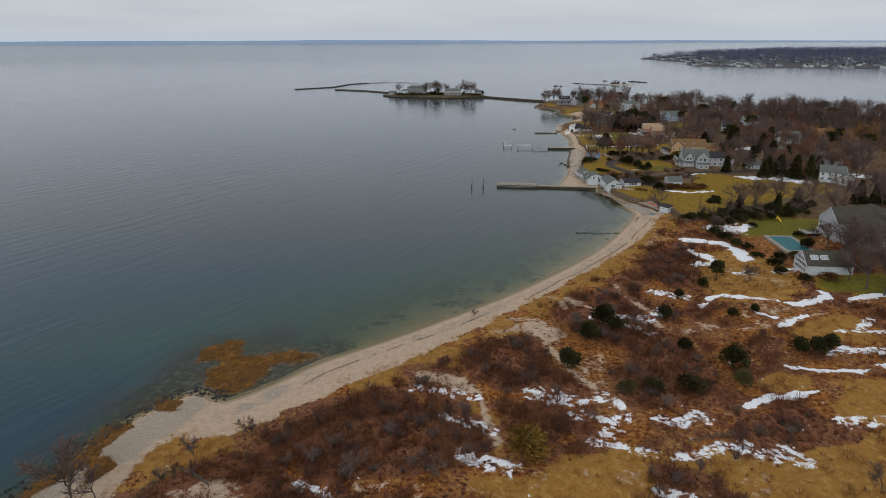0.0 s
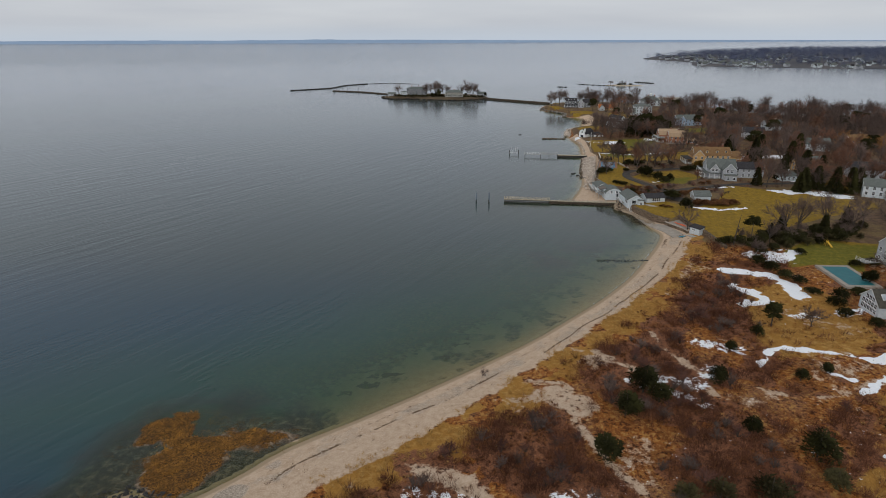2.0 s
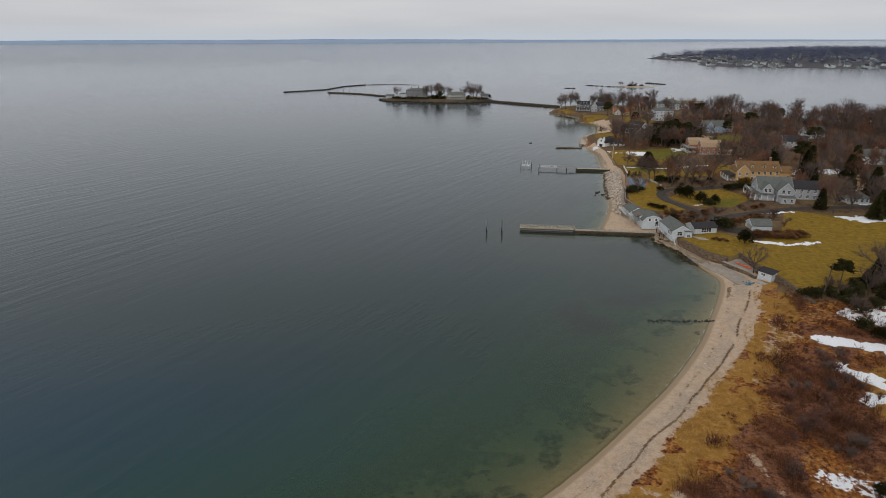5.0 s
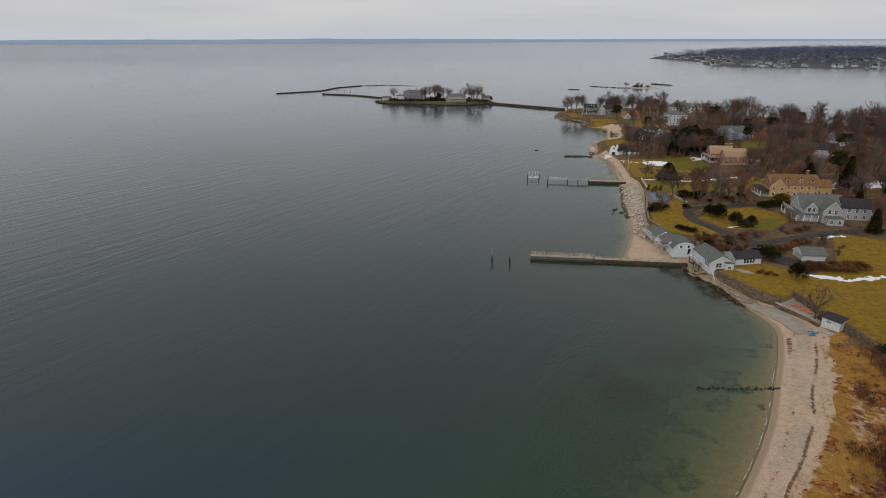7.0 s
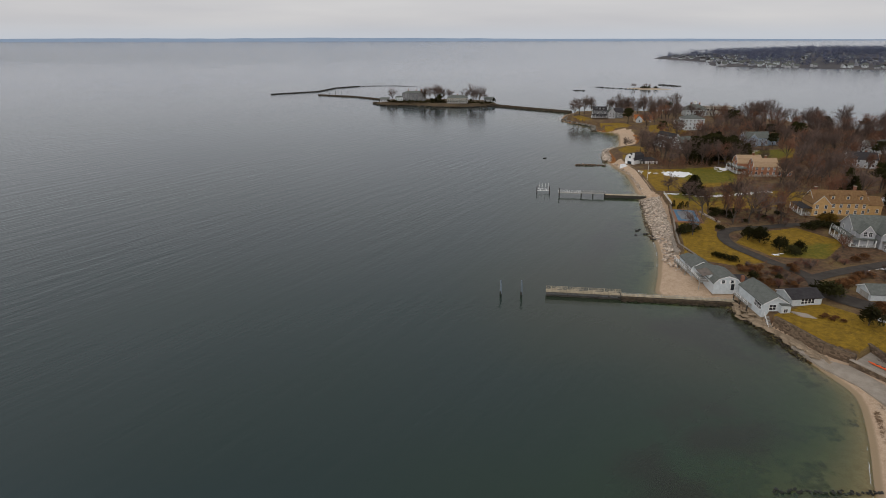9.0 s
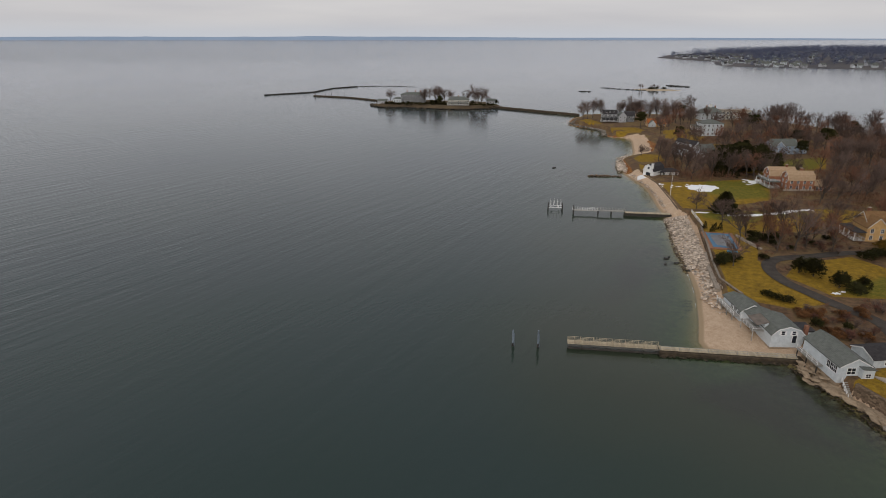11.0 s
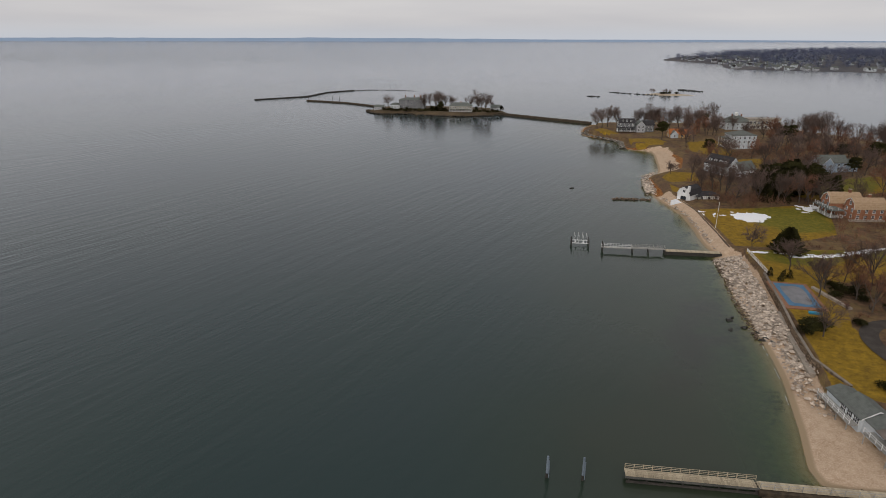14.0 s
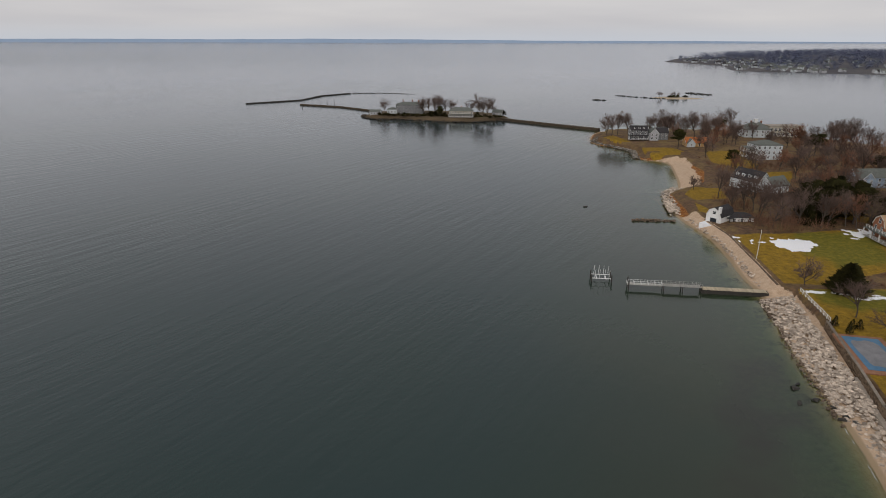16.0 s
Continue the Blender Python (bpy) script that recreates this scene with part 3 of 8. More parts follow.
    wrack = (1 - smooth(np.abs(d - line), 0.1, 0.7)) * smooth(vnoise(x, y, 6, 82, 3), 0.26, 0.46)
    wrack = np.maximum(wrack, 0.62 * (1 - smooth(np.abs(d - 3.4 - 1.2 * along), 0.2, 0.7)) * smooth(vnoise(x, y, 7, 83, 3), 0.38, 0.55))
    wrack = np.maximum(wrack, 0.50 * (1 - smooth(np.abs(d - 9.0 - 1.8 * along), 0.2, 0.6)) * smooth(vnoise(x, y, 5, 84, 3), 0.40, 0.55))
    wrack = np.maximum(wrack, 0.95 * near(x, y, [(38, 231), (42.5, 240), (45, 247), (46.6, 254.5), (50.5, 265)], 0.6 + 2.2 * along, 0.7) * (y > 222)) * sandy
    pebble = np.maximum(pebble, 0.62 * smooth(d, 2.8, 4.0) * (1 - smooth(d, 6.5, 8.5)) * sandy * smooth(vnoise(x, y, 9, 85, 2), 0.25, 0.5))
    wet = (1 - smooth(d, 0.5, 2.0)) * smooth(d, -1.5, 0.2)
    for key, v in (("sand", sand), ("grass", np.maximum(grass, gold * 0.9)), ("thicket", thick), ("lawn", lawn), ("green", green), ("snow", snow),
                   ("pebble", pebble), ("weed", weed), ("wrack", wrack), ("wet", wet), ("darkbed", darkbed), ("upland", np.maximum(smooth(up, -5, -1) * smooth(y, 240, 262), smooth(y, 641, 646) * smooth(d, 1, 3)))):
        set_float(me, key, v)
    return me


def ground_material():
    m, n, l, p = node_material("shore_ground")
    co = n.new("ShaderNodeTexCoord")

    def noise_node(scale, detail=4, rough=0.6):
        t = n.new("ShaderNodeTexNoise")
        t.inputs["Scale"].default_value, t.inputs["Detail"].default_value, t.inputs["Roughness"].default_value = scale, detail, rough
        l.new(co.outputs["Object"], t.inputs["Vector"])
        return t.outputs[0]
    coarse, middle, fine = noise_node(0.12), noise_node(0.7, 5), noise_node(3.5, 5, 0.7)
    ragged = noise_node(0.55, 10, 0.74)
    spots = noise_node(1.1, 8, 0.72)

    def two(a, b, fac, lo=0.35, hi=0.65):
        r = n.new("ShaderNodeMapRange")
        r.inputs["From Min"].default_value, r.inputs["From Max"].default_value = lo, hi
        l.new(fac, r.inputs["Value"])
        x = n.new("ShaderNodeMix")
        x.data_type = "RGBA"
        l.new(r.outputs[0], x.inputs[0])
        for k, c in ((6, a), (7, b)):
            if isinstance(c, tuple):
                x.inputs[k].default_value = (*c, 1)
            else:
                l.new(c, x.inputs[k])
        return x.outputs[2]

    def over(base, top, key, amount, lo=0.4, hi=0.6, by=None):
        at = n.new("ShaderNodeAttribute")
        at.attribute_name = key
        q = n.new("ShaderNodeMath")
        q.operation = "MULTIPLY_ADD"
        l.new(by or middle, q.inputs[0])
        q.inputs[1].default_value = amount
        l.new(at.outputs["Fac"], q.inputs[2])
        s = n.new("ShaderNodeMath")
        s.operation = "SUBTRACT"
        l.new(q.outputs[0], s.inputs[0])
        s.inputs[1].default_value = amount * 0.5
        r = n.new("ShaderNodeMapRange")
        r.interpolation_type = "SMOOTHSTEP"
        r.inputs["From Min"].default_value, r.inputs["From Max"].default_value = lo, hi
        l.new(s.outputs[0], r.inputs["Value"])
        x = n.new("ShaderNodeMix")
        x.data_type = "RGBA"
        l.new(r.outputs[0], x.inputs[0])
        l.new(base, x.inputs[6])
        if isinstance(top, tuple):
            x.inputs[7].default_value = (*top, 1)
        else:
            l.new(top, x.inputs[7])
        return x.outputs[2]

    heath = two(two((0.105, 0.032, 0.011), (0.27, 0.088, 0.022), fine), two((0.20, 0.062, 0.013), (0.42, 0.160, 0.030), fine), middle)
    heath = two(heath, two((0.125, 0.054, 0.026), (0.30, 0.138, 0.062), fine), coarse, 0.46, 0.62)
    heath = two(heath, two((0.30, 0.155, 0.040), (0.44, 0.245, 0.075), fine), spots, 0.51, 0.60)
    # Near-black specks: shadows between the tufts, painted into the heath colour.
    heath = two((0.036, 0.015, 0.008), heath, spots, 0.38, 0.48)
    forest = two(two((0.070, 0.045, 0.029), (0.165, 0.100, 0.058), middle), two((0.12, 0.082, 0.038), (0.22, 0.15, 0.065), fine), coarse, 0.45, 0.62)
    colour = over(heath, forest, "upland", 0.3)
    colour = over(colour, two(two((0.25, 0.115, 0.022), (0.38, 0.20, 0.045), fine), (0.46, 0.275, 0.085), middle, 0.5, 0.75), "grass", 1.6, 0.4, 0.6, ragged)
    # Thicket floor has the same painted shadow specks as its dark end.
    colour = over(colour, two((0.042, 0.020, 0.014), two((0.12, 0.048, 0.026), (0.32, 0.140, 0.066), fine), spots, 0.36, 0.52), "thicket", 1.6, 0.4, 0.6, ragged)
    colour = over(colour, two(two((0.40, 0.280, 0.182), (0.52, 0.385, 0.268), middle), (0.60, 0.465, 0.350), fine, 0.45, 0.7), "sand", 1.5, 0.4, 0.6, ragged)
    colour = over(colour, two((0.23, 0.18, 0.135), (0.54, 0.45, 0.355), fine, 0.38, 0.64), "pebble", 1.2, 0.3, 0.9, ragged)
    colour = over(colour, (0.33, 0.245, 0.155), "wet", 0.3, 0.3, 0.9)
    colour = over(colour, two((0.085, 0.050, 0.030), (0.20, 0.13, 0.075), fine), "wrack", 1.9, 0.50, 0.95, spots)
    colour = over(colour, two((0.040, 0.030, 0.024), (0.11, 0.085, 0.052), fine), "darkbed", 1.6, 0.3, 0.9, ragged)
    colour = over(colour, two((0.040, 0.022, 0.010), (0.32, 0.145, 0.024), fine, 0.42, 0.70), "weed", 2.2, 0.45, 0.6, ragged)
    grass = two(two((0.165, 0.104, 0.011), (0.29, 0.178, 0.018), fine), two((0.24, 0.146, 0.014), (0.37, 0.226, 0.025), fine), middle)
    grass = two(two((0.105, 0.066, 0.012), (0.21, 0.128, 0.017), fine), grass, ragged, 0.38, 0.56)
    grass = over(grass, two(two((0.085, 0.082, 0.011), (0.155, 0.135, 0.018), fine), (0.21, 0.165, 0.022), middle, 0.45, 0.75), "green", 0.8, 0.3, 0.8, coarse)
    colour = over(colour, grass, "lawn", 0.35)
    colour = over(colour, two((0.80, 0.81, 0.84), (0.92, 0.93, 0.94), fine), "snow", 2.2, 0.48, 0.52, ragged)
    l.new(colour, p.inputs["Base Color"])
    p.inputs["Roughness"].default_value = 0.95
    p.inputs["Specular IOR Level"].default_value = 0.15
    b = n.new("ShaderNodeBump")
    b.inputs["Strength"].default_value, b.inputs["Distance"].default_value = 0.6, 0.25
    l.new(fine, b.inputs["Height"])
    l.new(b.outputs[0], p.inputs["Normal"])
    return m


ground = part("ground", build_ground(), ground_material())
tagged(ground, "sandy beach, brown winter heath, yellow lawns and snow patches", "ground", kind="structure")

# ---- the sea ----
AHEAD = (-0.133, 0.991)


def build_water():
    us = grid_lines((-5200, -800, 220), (-800, -200, 30), (-200, 130, 2.0), (130, 500, 12), (500, 5200, 235))
    vs = grid_lines((-300, 60, 40), (60, 560, 2.0), (560, 900, 10), (900, 2500, 80), (2500, 4760, 113))
    u, v, faces = sheet(us, vs)
    x, y = u * AHEAD[1] + v * AHEAD[0], u * -AHEAD[0] + v * AHEAD[1]
    z = 54.0 * np.clip((v - 2500) / 2260, 0, 1) ** 2.2
    me = raw_mesh("water", np.stack([x, y, z], -1), faces, True)
    off = -area(x, y, MAINLAND) * (1 - 0.8 * smooth(area(x, y, REEF), -5, 3))
    reach = (1 + 0.9 * (vnoise(x, y, 30, 91, 3) - 0.5)) * (0.35 + 0.65 * smooth(y, 106, 138)) * (1 - 0.35 * smooth(y, 255, 285)) * (1 + 0.9 * smooth(y, 138, 160) * (1 - smooth(y, 235, 262)))
    set_float(me, "deep", 1 - np.exp(-np.clip(off, 0, 400) / (11.0 * reach)))
    set_float(me, "chop", smooth(v, 700, 2800))
    set_float(me, "weedy", smooth(y, 250, 285) * (1 - smooth(off, 12, 75)) * (0.7 + 0.6 * (vnoise(x, y, 18, 97, 3) - 0.5)))
    set_float(me, "south", 1 - smooth(y, 165, 235))
    set_float(me, "beds", eelgrass_beds(x, y))
    set_float(me, "murk", np.maximum(smooth(off, 16, 80) * 0.9, 0.9 * (1 - smooth(y, 100, 150))) * (1 - 0.4 * smooth(y, 170, 260) * (1 - smooth(y, 600, 900))) + 0.4 * (vnoise(x, y, 60, 95, 3) - 0.5))
    return me


def water_material():
    m, n, l, p = node_material("sea_water")
    n.remove(p)
    out = n["Material Output"]
    co = n.new("ShaderNodeTexCoord")

    def ripples(scale, along, heading, detail):
        """Noise drawn out along crests that run at an angle to the x axis."""
        turn, squeeze = n.new("ShaderNodeMapping"), n.new("ShaderNodeMapping")
        turn.inputs["Rotation"].default_value = (0, 0, -radians(heading))
        squeeze.inputs["Scale"].default_value = (along, 1.0, 1.0)
        t = n.new("ShaderNodeTexNoise")
        t.inputs["Scale"].default_value, t.inputs["Detail"].default_value = scale, detail
        l.new(co.outputs["Object"], turn.inputs["Vector"])
        l.new(turn.outputs[0], squeeze.inputs["Vector"])
        l.new(squeeze.outputs[0], t.inputs["Vector"])
        return t.outputs[0]
    long_waves = ripples(0.26, 0.14, 66, 2)
    short_waves = ripples(0.85, 0.42, 58, 3)
    calm = ripples(0.010, 0.5, 75, 3)
    add = n.new("ShaderNodeMath")
    add.operation = "MULTIPLY_ADD"
    l.new(short_waves, add.inputs[0])
    add.inputs[1].default_value = 0.40
    l.new(long_waves, add.inputs[2])
    bump = n.new("ShaderNodeBump")
    bump.inputs["Distance"].default_value = 0.9
    st = n.new("ShaderNodeMapRange")
    st.inputs["From Min"].default_value, st.inputs["From Max"].default_value = 0.35, 0.65
    st.inputs["To Min"].default_value, st.inputs["To Max"].default_value = 0.085, 0.22
    l.new(calm, st.inputs["Value"])
    chop = n.new("ShaderNodeAttribute")
    chop.attribute_name = "chop"
    rise = n.new("ShaderNodeMath")
    rise.operation = "MULTIPLY_ADD"
    l.new(chop.outputs["Fac"], rise.inputs[0])
    rise.inputs[1].default_value = 0.75
    l.new(st.outputs[0], rise.inputs[2])
    l.new(rise.outputs[0], bump.inputs["Strength"])
    l.new(add.outputs[0], bump.inputs["Height"])
    deep = n.new("ShaderNodeAttribute")
    deep.attribute_name = "deep"
    murk = n.new("ShaderNodeAttribute")
    murk.attribute_name = "murk"
    body = n.new("ShaderNodeMix")
    body.data_type = "RGBA"
    l.new(murk.outputs["Fac"], body.inputs[0])
    south = n.new("ShaderNodeAttribute")
    south.attribute_name = "south"
    open_sea = n.new("ShaderNodeMix")
    open_sea.data_type = "RGBA"
    l.new(south.outputs["Fac"], open_sea.inputs[0])
    open_sea.inputs[6].default_value, open_sea.inputs[7].default_value = (0.018, 0.034, 0.041, 1), (0.008, 0.036, 0.062, 1)
    inshore = n.new("ShaderNodeMix")
    inshore.data_type = "RGBA"
    l.new(south.outputs["Fac"], inshore.inputs[0])
    inshore.inputs[6].default_value, inshore.inputs[7].default_value = (0.018, 0.037, 0.025, 1), (0.018, 0.056, 0.048, 1)
    l.new(inshore.outputs[2], body.inputs[6])
    l.new(open_sea.outputs[2], body.inputs[7])
    weedy = n.new("ShaderNodeAttribute")
    weedy.attribute_name = "weedy"
    olive = n.new("ShaderNodeMix")
    olive.data_type = "RGBA"
    l.new(weedy.outputs["Fac"], olive.inputs[0])
    l.new(body.outputs[2], olive.inputs[6])
    olive.inputs[7].default_value = (0.034, 0.038, 0.024, 1)
    green = n.new("ShaderNodeMix")
    green.data_type = "RGBA"
    l.new(deep.outputs["Fac"], green.inputs[0])
    green.inputs[6].default_value = (0.058, 0.112, 0.042, 1)
    l.new(olive.outputs[2], green.inputs[7])
    beds = n.new("ShaderNodeAttribute")
    beds.attribute_name = "beds"
    eelgrass = n.new("ShaderNodeMix")
    eelgrass.data_type = "RGBA"
    l.new(beds.outputs["Fac"], eelgrass.inputs[0])
    l.new(green.outputs[2], eelgrass.inputs[6])
    eelgrass.inputs[7].default_value = (0.025, 0.021, 0.019, 1)
    diff = n.new("ShaderNodeBsdfDiffuse")
    l.new(eelgrass.outputs[2], diff.inputs["Color"])
    tint = n.new("ShaderNodeMix")
    tint.data_type = "RGBA"
    l.new(deep.outputs["Fac"], tint.inputs[0])
    tint.inputs[6].default_value, tint.inputs[7].default_value = (0.92, 0.95, 0.74, 1), (0.20, 0.44, 0.20, 1)
    clear = n.new("ShaderNodeBsdfTransparent")
    l.new(tint.outputs[2], clear.inputs["Color"])
    under = n.new("ShaderNodeMixShader")
    l.new(deep.outputs["Fac"], under.inputs[0])
    l.new(clear.outputs[0], under.inputs[1])
    l.new(diff.outputs[0], under.inputs[2])
    gloss = n.new("ShaderNodeBsdfGlossy")
    gloss.inputs["Roughness"].default_value = 0.12
    gloss.inputs["Color"].default_value = (0.95, 0.965, 1.0, 1)
    l.new(bump.outputs[0], gloss.inputs["Normal"])
    fres = n.new("ShaderNodeFresnel")
    fres.inputs["IOR"].default_value = 1.33
    l.new(bump.outputs[0], fres.inputs["Normal"])
    top = n.new("ShaderNodeMixShader")
    l.new(fres.outputs[0], top.inputs[0])
    l.new(under.outputs[0], top.inputs[1])
    l.new(gloss.outputs[0], top.inputs[2])
    l.new(top.outputs[0], out.inputs["Surface"])
    return m


water = part("water", build_water(), water_material())
tagged(water, "calm grey-green sea with fine ripples, clear over the shallows", "water", kind="structure")


M_FOAM = mat("foam", (0.55, 0.54, 0.52), (0.75, 0.75, 0.74), 2.0, 0.7, 0.2)


def foam_line(y0, y1, seed):
    """Broken threads of foam where the ripples run out on the sand."""
    r = random.Random(seed)
    bm = bmesh.new()
    pts = [p for p in SHORE if y0 - 4 < p[1] < y1 + 4]
    for (ax, ay), (bx, by) in zip(pts, pts[1:]):
        L = math.hypot(bx - ax, by - ay)
        s_ = 0.0
        while s_ < L - 1.0:
            run = min(r.uniform(0.6, 3.5), L - s_)
            if r.random() < 0.55:
                row = []
                for k in range(6):
                    t = (s_ + run * k / 5) / L
                    w = 0.075 * math.sin(math.pi * (k + 0.3) / 5.6) * r.uniform(0.6, 1.3)
                    ox, oy = -(by - ay) / L, (bx - ax) / L
                    off = 0.45 + 0.16 * r.random()
                    cx, cy = ax + (bx - ax) * t + ox * off, ay + (by - ay) * t + oy * off
                    row.append([bm.verts.new((cx + ox * e, cy + oy * e, 0.03 + 0.02 * (e == 0))) for e in (-w, 0, w)])
                for a, b in zip(row, row[1:]):
                    for k in (0, 1):
                        bm.faces.new((a[k], b[k], b[k + 1], a[k + 1]))
            s_ += run
    return tagged(part("foam", bm, M_FOAM), "thin white foam threads along the beach edge", "foam", kind="stuff")


foam_line(205, 262, 4)
foam_line(336, 372, 5)


def far_shore():
    """The low hills on the other side of the sound."""
    u = np.linspace(-5200, 3600, 520)
    tall = 11 + 7 * vnoise(u, u * 0, 900, 7, 2) + 4 * vnoise(u, u * 0, 120, 8, 2)
    tall *= (1 - 0.4 * smooth(u, -900, 900)) * (1 - 0.85 * smooth(u, 1300, 3500))
    rows = []
    for v, z in ((4560, None), (4650, 0.5), (4730, 1.0), (4745, 0.95)):
        zz = np.full_like(u, 40.0) if z is None else 51 + tall * z
        rows.append(np.stack([u * AHEAD[1] + v * AHEAD[0], -u * AHEAD[0] + v * AHEAD[1], zz], -1))
    n = len(u)
    i = np.arange(3)[:, None] * n + np.arange(n - 1)[None, :]
    return raw_mesh("far_shore", np.concatenate(rows), np.stack([i, i + 1, i + 1 + n, i + n], -1).reshape(-1, 4), True)


# Pale blue stands for the air between: haze painted onto the hills.
M_HAZED_SHORE = mat("hazed_hills", (0.27, 0.36, 0.49), (0.31, 0.40, 0.53), 0.004, 1.0, 0.0)
tagged(part("backdrop", far_shore(), M_HAZED_SHORE), "low wooded hills across the sound, painted in haze blue-grey", "backdrop", kind="structure")

# ---- other land: headland, island, islet ----


def land_patch(name, outline, step, top, slope, rough_edge, material, label):
    """A low island or headland: one sheet that rises from under the water."""
    xs = np.array([p[0] for p in outline])
    ys = np.array([p[1] for p in outline])
    x, y, faces = sheet(np.arange(xs.min() - 3 * step, xs.max() + 3 * step, step), np.arange(ys.min() - 3 * step, ys.max() + 3 * step, step))
    d = area(x, y, outline) + rough_edge * (vnoise(x, y, step * 4, 13, 2) - 0.5)
    z = np.clip(d * slope, -3, top) + np.where(d > 2, 0.12 * top * (vnoise(x, y, step * 8, 14, 2) - 0.3), 0)
    keep = (d > -2.5 * step)[faces].any(1)
    me = raw_mesh(name, np.stack([x, y, z], -1), faces[keep], True)
    return tagged(part(name, me, material), label, "ground", kind="structure")


M_ISLE = mat("island_ground", (0.060, 0.046, 0.032), (0.135, 0.100, 0.060), 0.08, 0.95, 0.2)
M_SANDBAR = mat("sand_bar", (0.34, 0.27, 0.19), (0.47, 0.39, 0.29), 0.08, 0.95, 0.2)
# Headland soil is tinted bluish too: haze painted into its colour.
M_HEADLAND = mat("hazed_headland", (0.065, 0.070, 0.085), (0.155, 0.140, 0.135), 0.01, 0.95, 0.0, fine=0.08)
ISLAND = [(-190, 823), (-176, 810), (-146, 811), (-102, 800), (-77, 806), (-58, 818), (-52, 838), (-66, 858), (-110, 866), (-160, 868), (-184, 850)]
HEADLAND = [(416, 2420), (470, 2230), (517, 2080), (455, 1840), (470, 1800), (597, 1731), (720, 1690), (874, 1648), (1100, 1600), (1800, 1480), (2400, 2000), (2000, 3400), (1000, 3500), (560, 2800)]
land_patch("ground", ISLAND, 3.0, 3.0, 0.5, 3, M_ISLE, "low brown island with a stone edge")
land_patch("ground", [(118, 1072), (132, 1060), (162, 1056), (186, 1066), (170, 1084), (136, 1086)], 3.0, 1.2, 0.12, 6, M_SANDBAR, "small sandy islet")
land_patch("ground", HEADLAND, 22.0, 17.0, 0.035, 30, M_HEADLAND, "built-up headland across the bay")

# ---- rocks ----


def rock_mesh(seed, flat=0.65, n=15):
    r = random.Random(seed)
    bm = bmesh.new()
    for _ in range(n):
        v = Vector((r.gauss(0, 1), r.gauss(0, 1), r.gauss(0, 1))).normalized() * r.uniform(0.8, 1.0)
        bm.verts.new((v.x * 0.62, v.y * 0.5, v.z * 0.5 * flat))
    bmesh.ops.convex_hull(bm, input=bm.verts[:])
    for v in [v for v in bm.verts if not v.link_faces]:
        bm.verts.remove(v)
    me = bpy.data.meshes.new("rock")
    bm.to_mesh(me)
    bm.free()
    return me


ROCKS = [rock_mesh(k) for k in range(7)]
ROCKS_WET = [rock_mesh(20 + k) for k in range(4)]
for _me in ROCKS:
    _me.materials.append(M_STONE)
for _me in ROCKS_WET:
    _me.materials.append(M_WETROCK)


def scatter_rocks(thing, spots, wet=False):
    """Single rocks under one thing: rows of x, y, z, size."""
    r = random.Random(len(spots))
    for x, y, z, s in spots:
        ob = new("rock", r.choice(ROCKS_WET if wet else ROCKS))
        ob.parent = thing
        ob.matrix_basis = Matrix.LocRotScale((x, y, z), Euler((r.uniform(-0.3, 0.3), r.uniform(-0.3, 0.3), r.uniform(0, 6.3))), (s, s * r.uniform(0.7, 1.1), s * r.uniform(0.6, 1.0)))


def rubble(name, spots, material, parent=None):
    """Many small stones joined in one mesh: rows of x, y, z, size."""
    r = np.random.default_rng(len(spots) + 5)
    forms = [(np.array([v.co[:] for v in me.vertices]), np.array([[t.vertices[0], t.vertices[1], t.vertices[2]] for t in me.polygons])) for me in ROCKS]
    vs, fs, base = [], [], 0
    for x, y, z, s in spots:
        v, f = forms[r.integers(len(forms))]
        a = r.uniform(0, 6.3)
        c, k = math.cos(a), math.sin(a)
        w = v * s * r.uniform(0.7, 1.15, 3)
        vs.append(np.stack([x + w[:, 0] * c - w[:, 1] * k, y + w[:, 0] * k + w[:, 1] * c, z + w[:, 2]], -1))
        fs.append(f + base)
        base += len(v)
    return part(name, raw_mesh(name, np.concatenate(vs), np.concatenate(fs)), material, parent)


# ---- houses ----
FOOTPRINTS = []
PIECES = {}


def window_meshes(w, h, style):
    key = ("window", w, h, style)
    if key not in PIECES:
        t, a, b = 0.10, w / 2, h / 2
        cols = max(1, round(w / 0.55))
        xs = [-a - t, -a] + [v for k in range(1, cols) for v in (-a + w * k / cols - 0.025, -a + w * k / cols + 0.025)] + [a, a + t]
        zs = [-b - t - 0.05, -b, -0.03, 0.03, b, b + t]
        bm = bmesh.new()
        grid = [[bm.verts.new((gx, 0.02, gz)) for gx in xs] for gz in zs]
        bars = [bm.faces.new((grid[j][i], grid[j][i + 1], grid[j + 1][i + 1], grid[j + 1][i])) for j in range(len(zs) - 1) for i in range(len(xs) - 1) if i % 2 == 0 or j % 2 == 0]
        out = bmesh.ops.extrude_face_region(bm, geom=bars)
        bmesh.ops.translate(bm, verts=[v for v in out["geom"] if isinstance(v, bmesh.types.BMVert)], vec=(0, -0.09, 0))
        bmesh.ops.recalc_face_normals(bm, faces=bm.faces[:])
        frame_me = bpy.data.meshes.new("window")
        bm.to_mesh(frame_me)
        bm.free()
        frame_me.materials.append(M_WHITE)
        bm = boxes((-a, -0.035, -b, a, -0.015, b))
        pane_me = bpy.data.meshes.new("pane")
        bm.to_mesh(pane_me)
        bm.free()
        pane_me.materials.append(M_GLASS)
        PIECES[key] = (frame_me, pane_me)
    return PIECES[key]


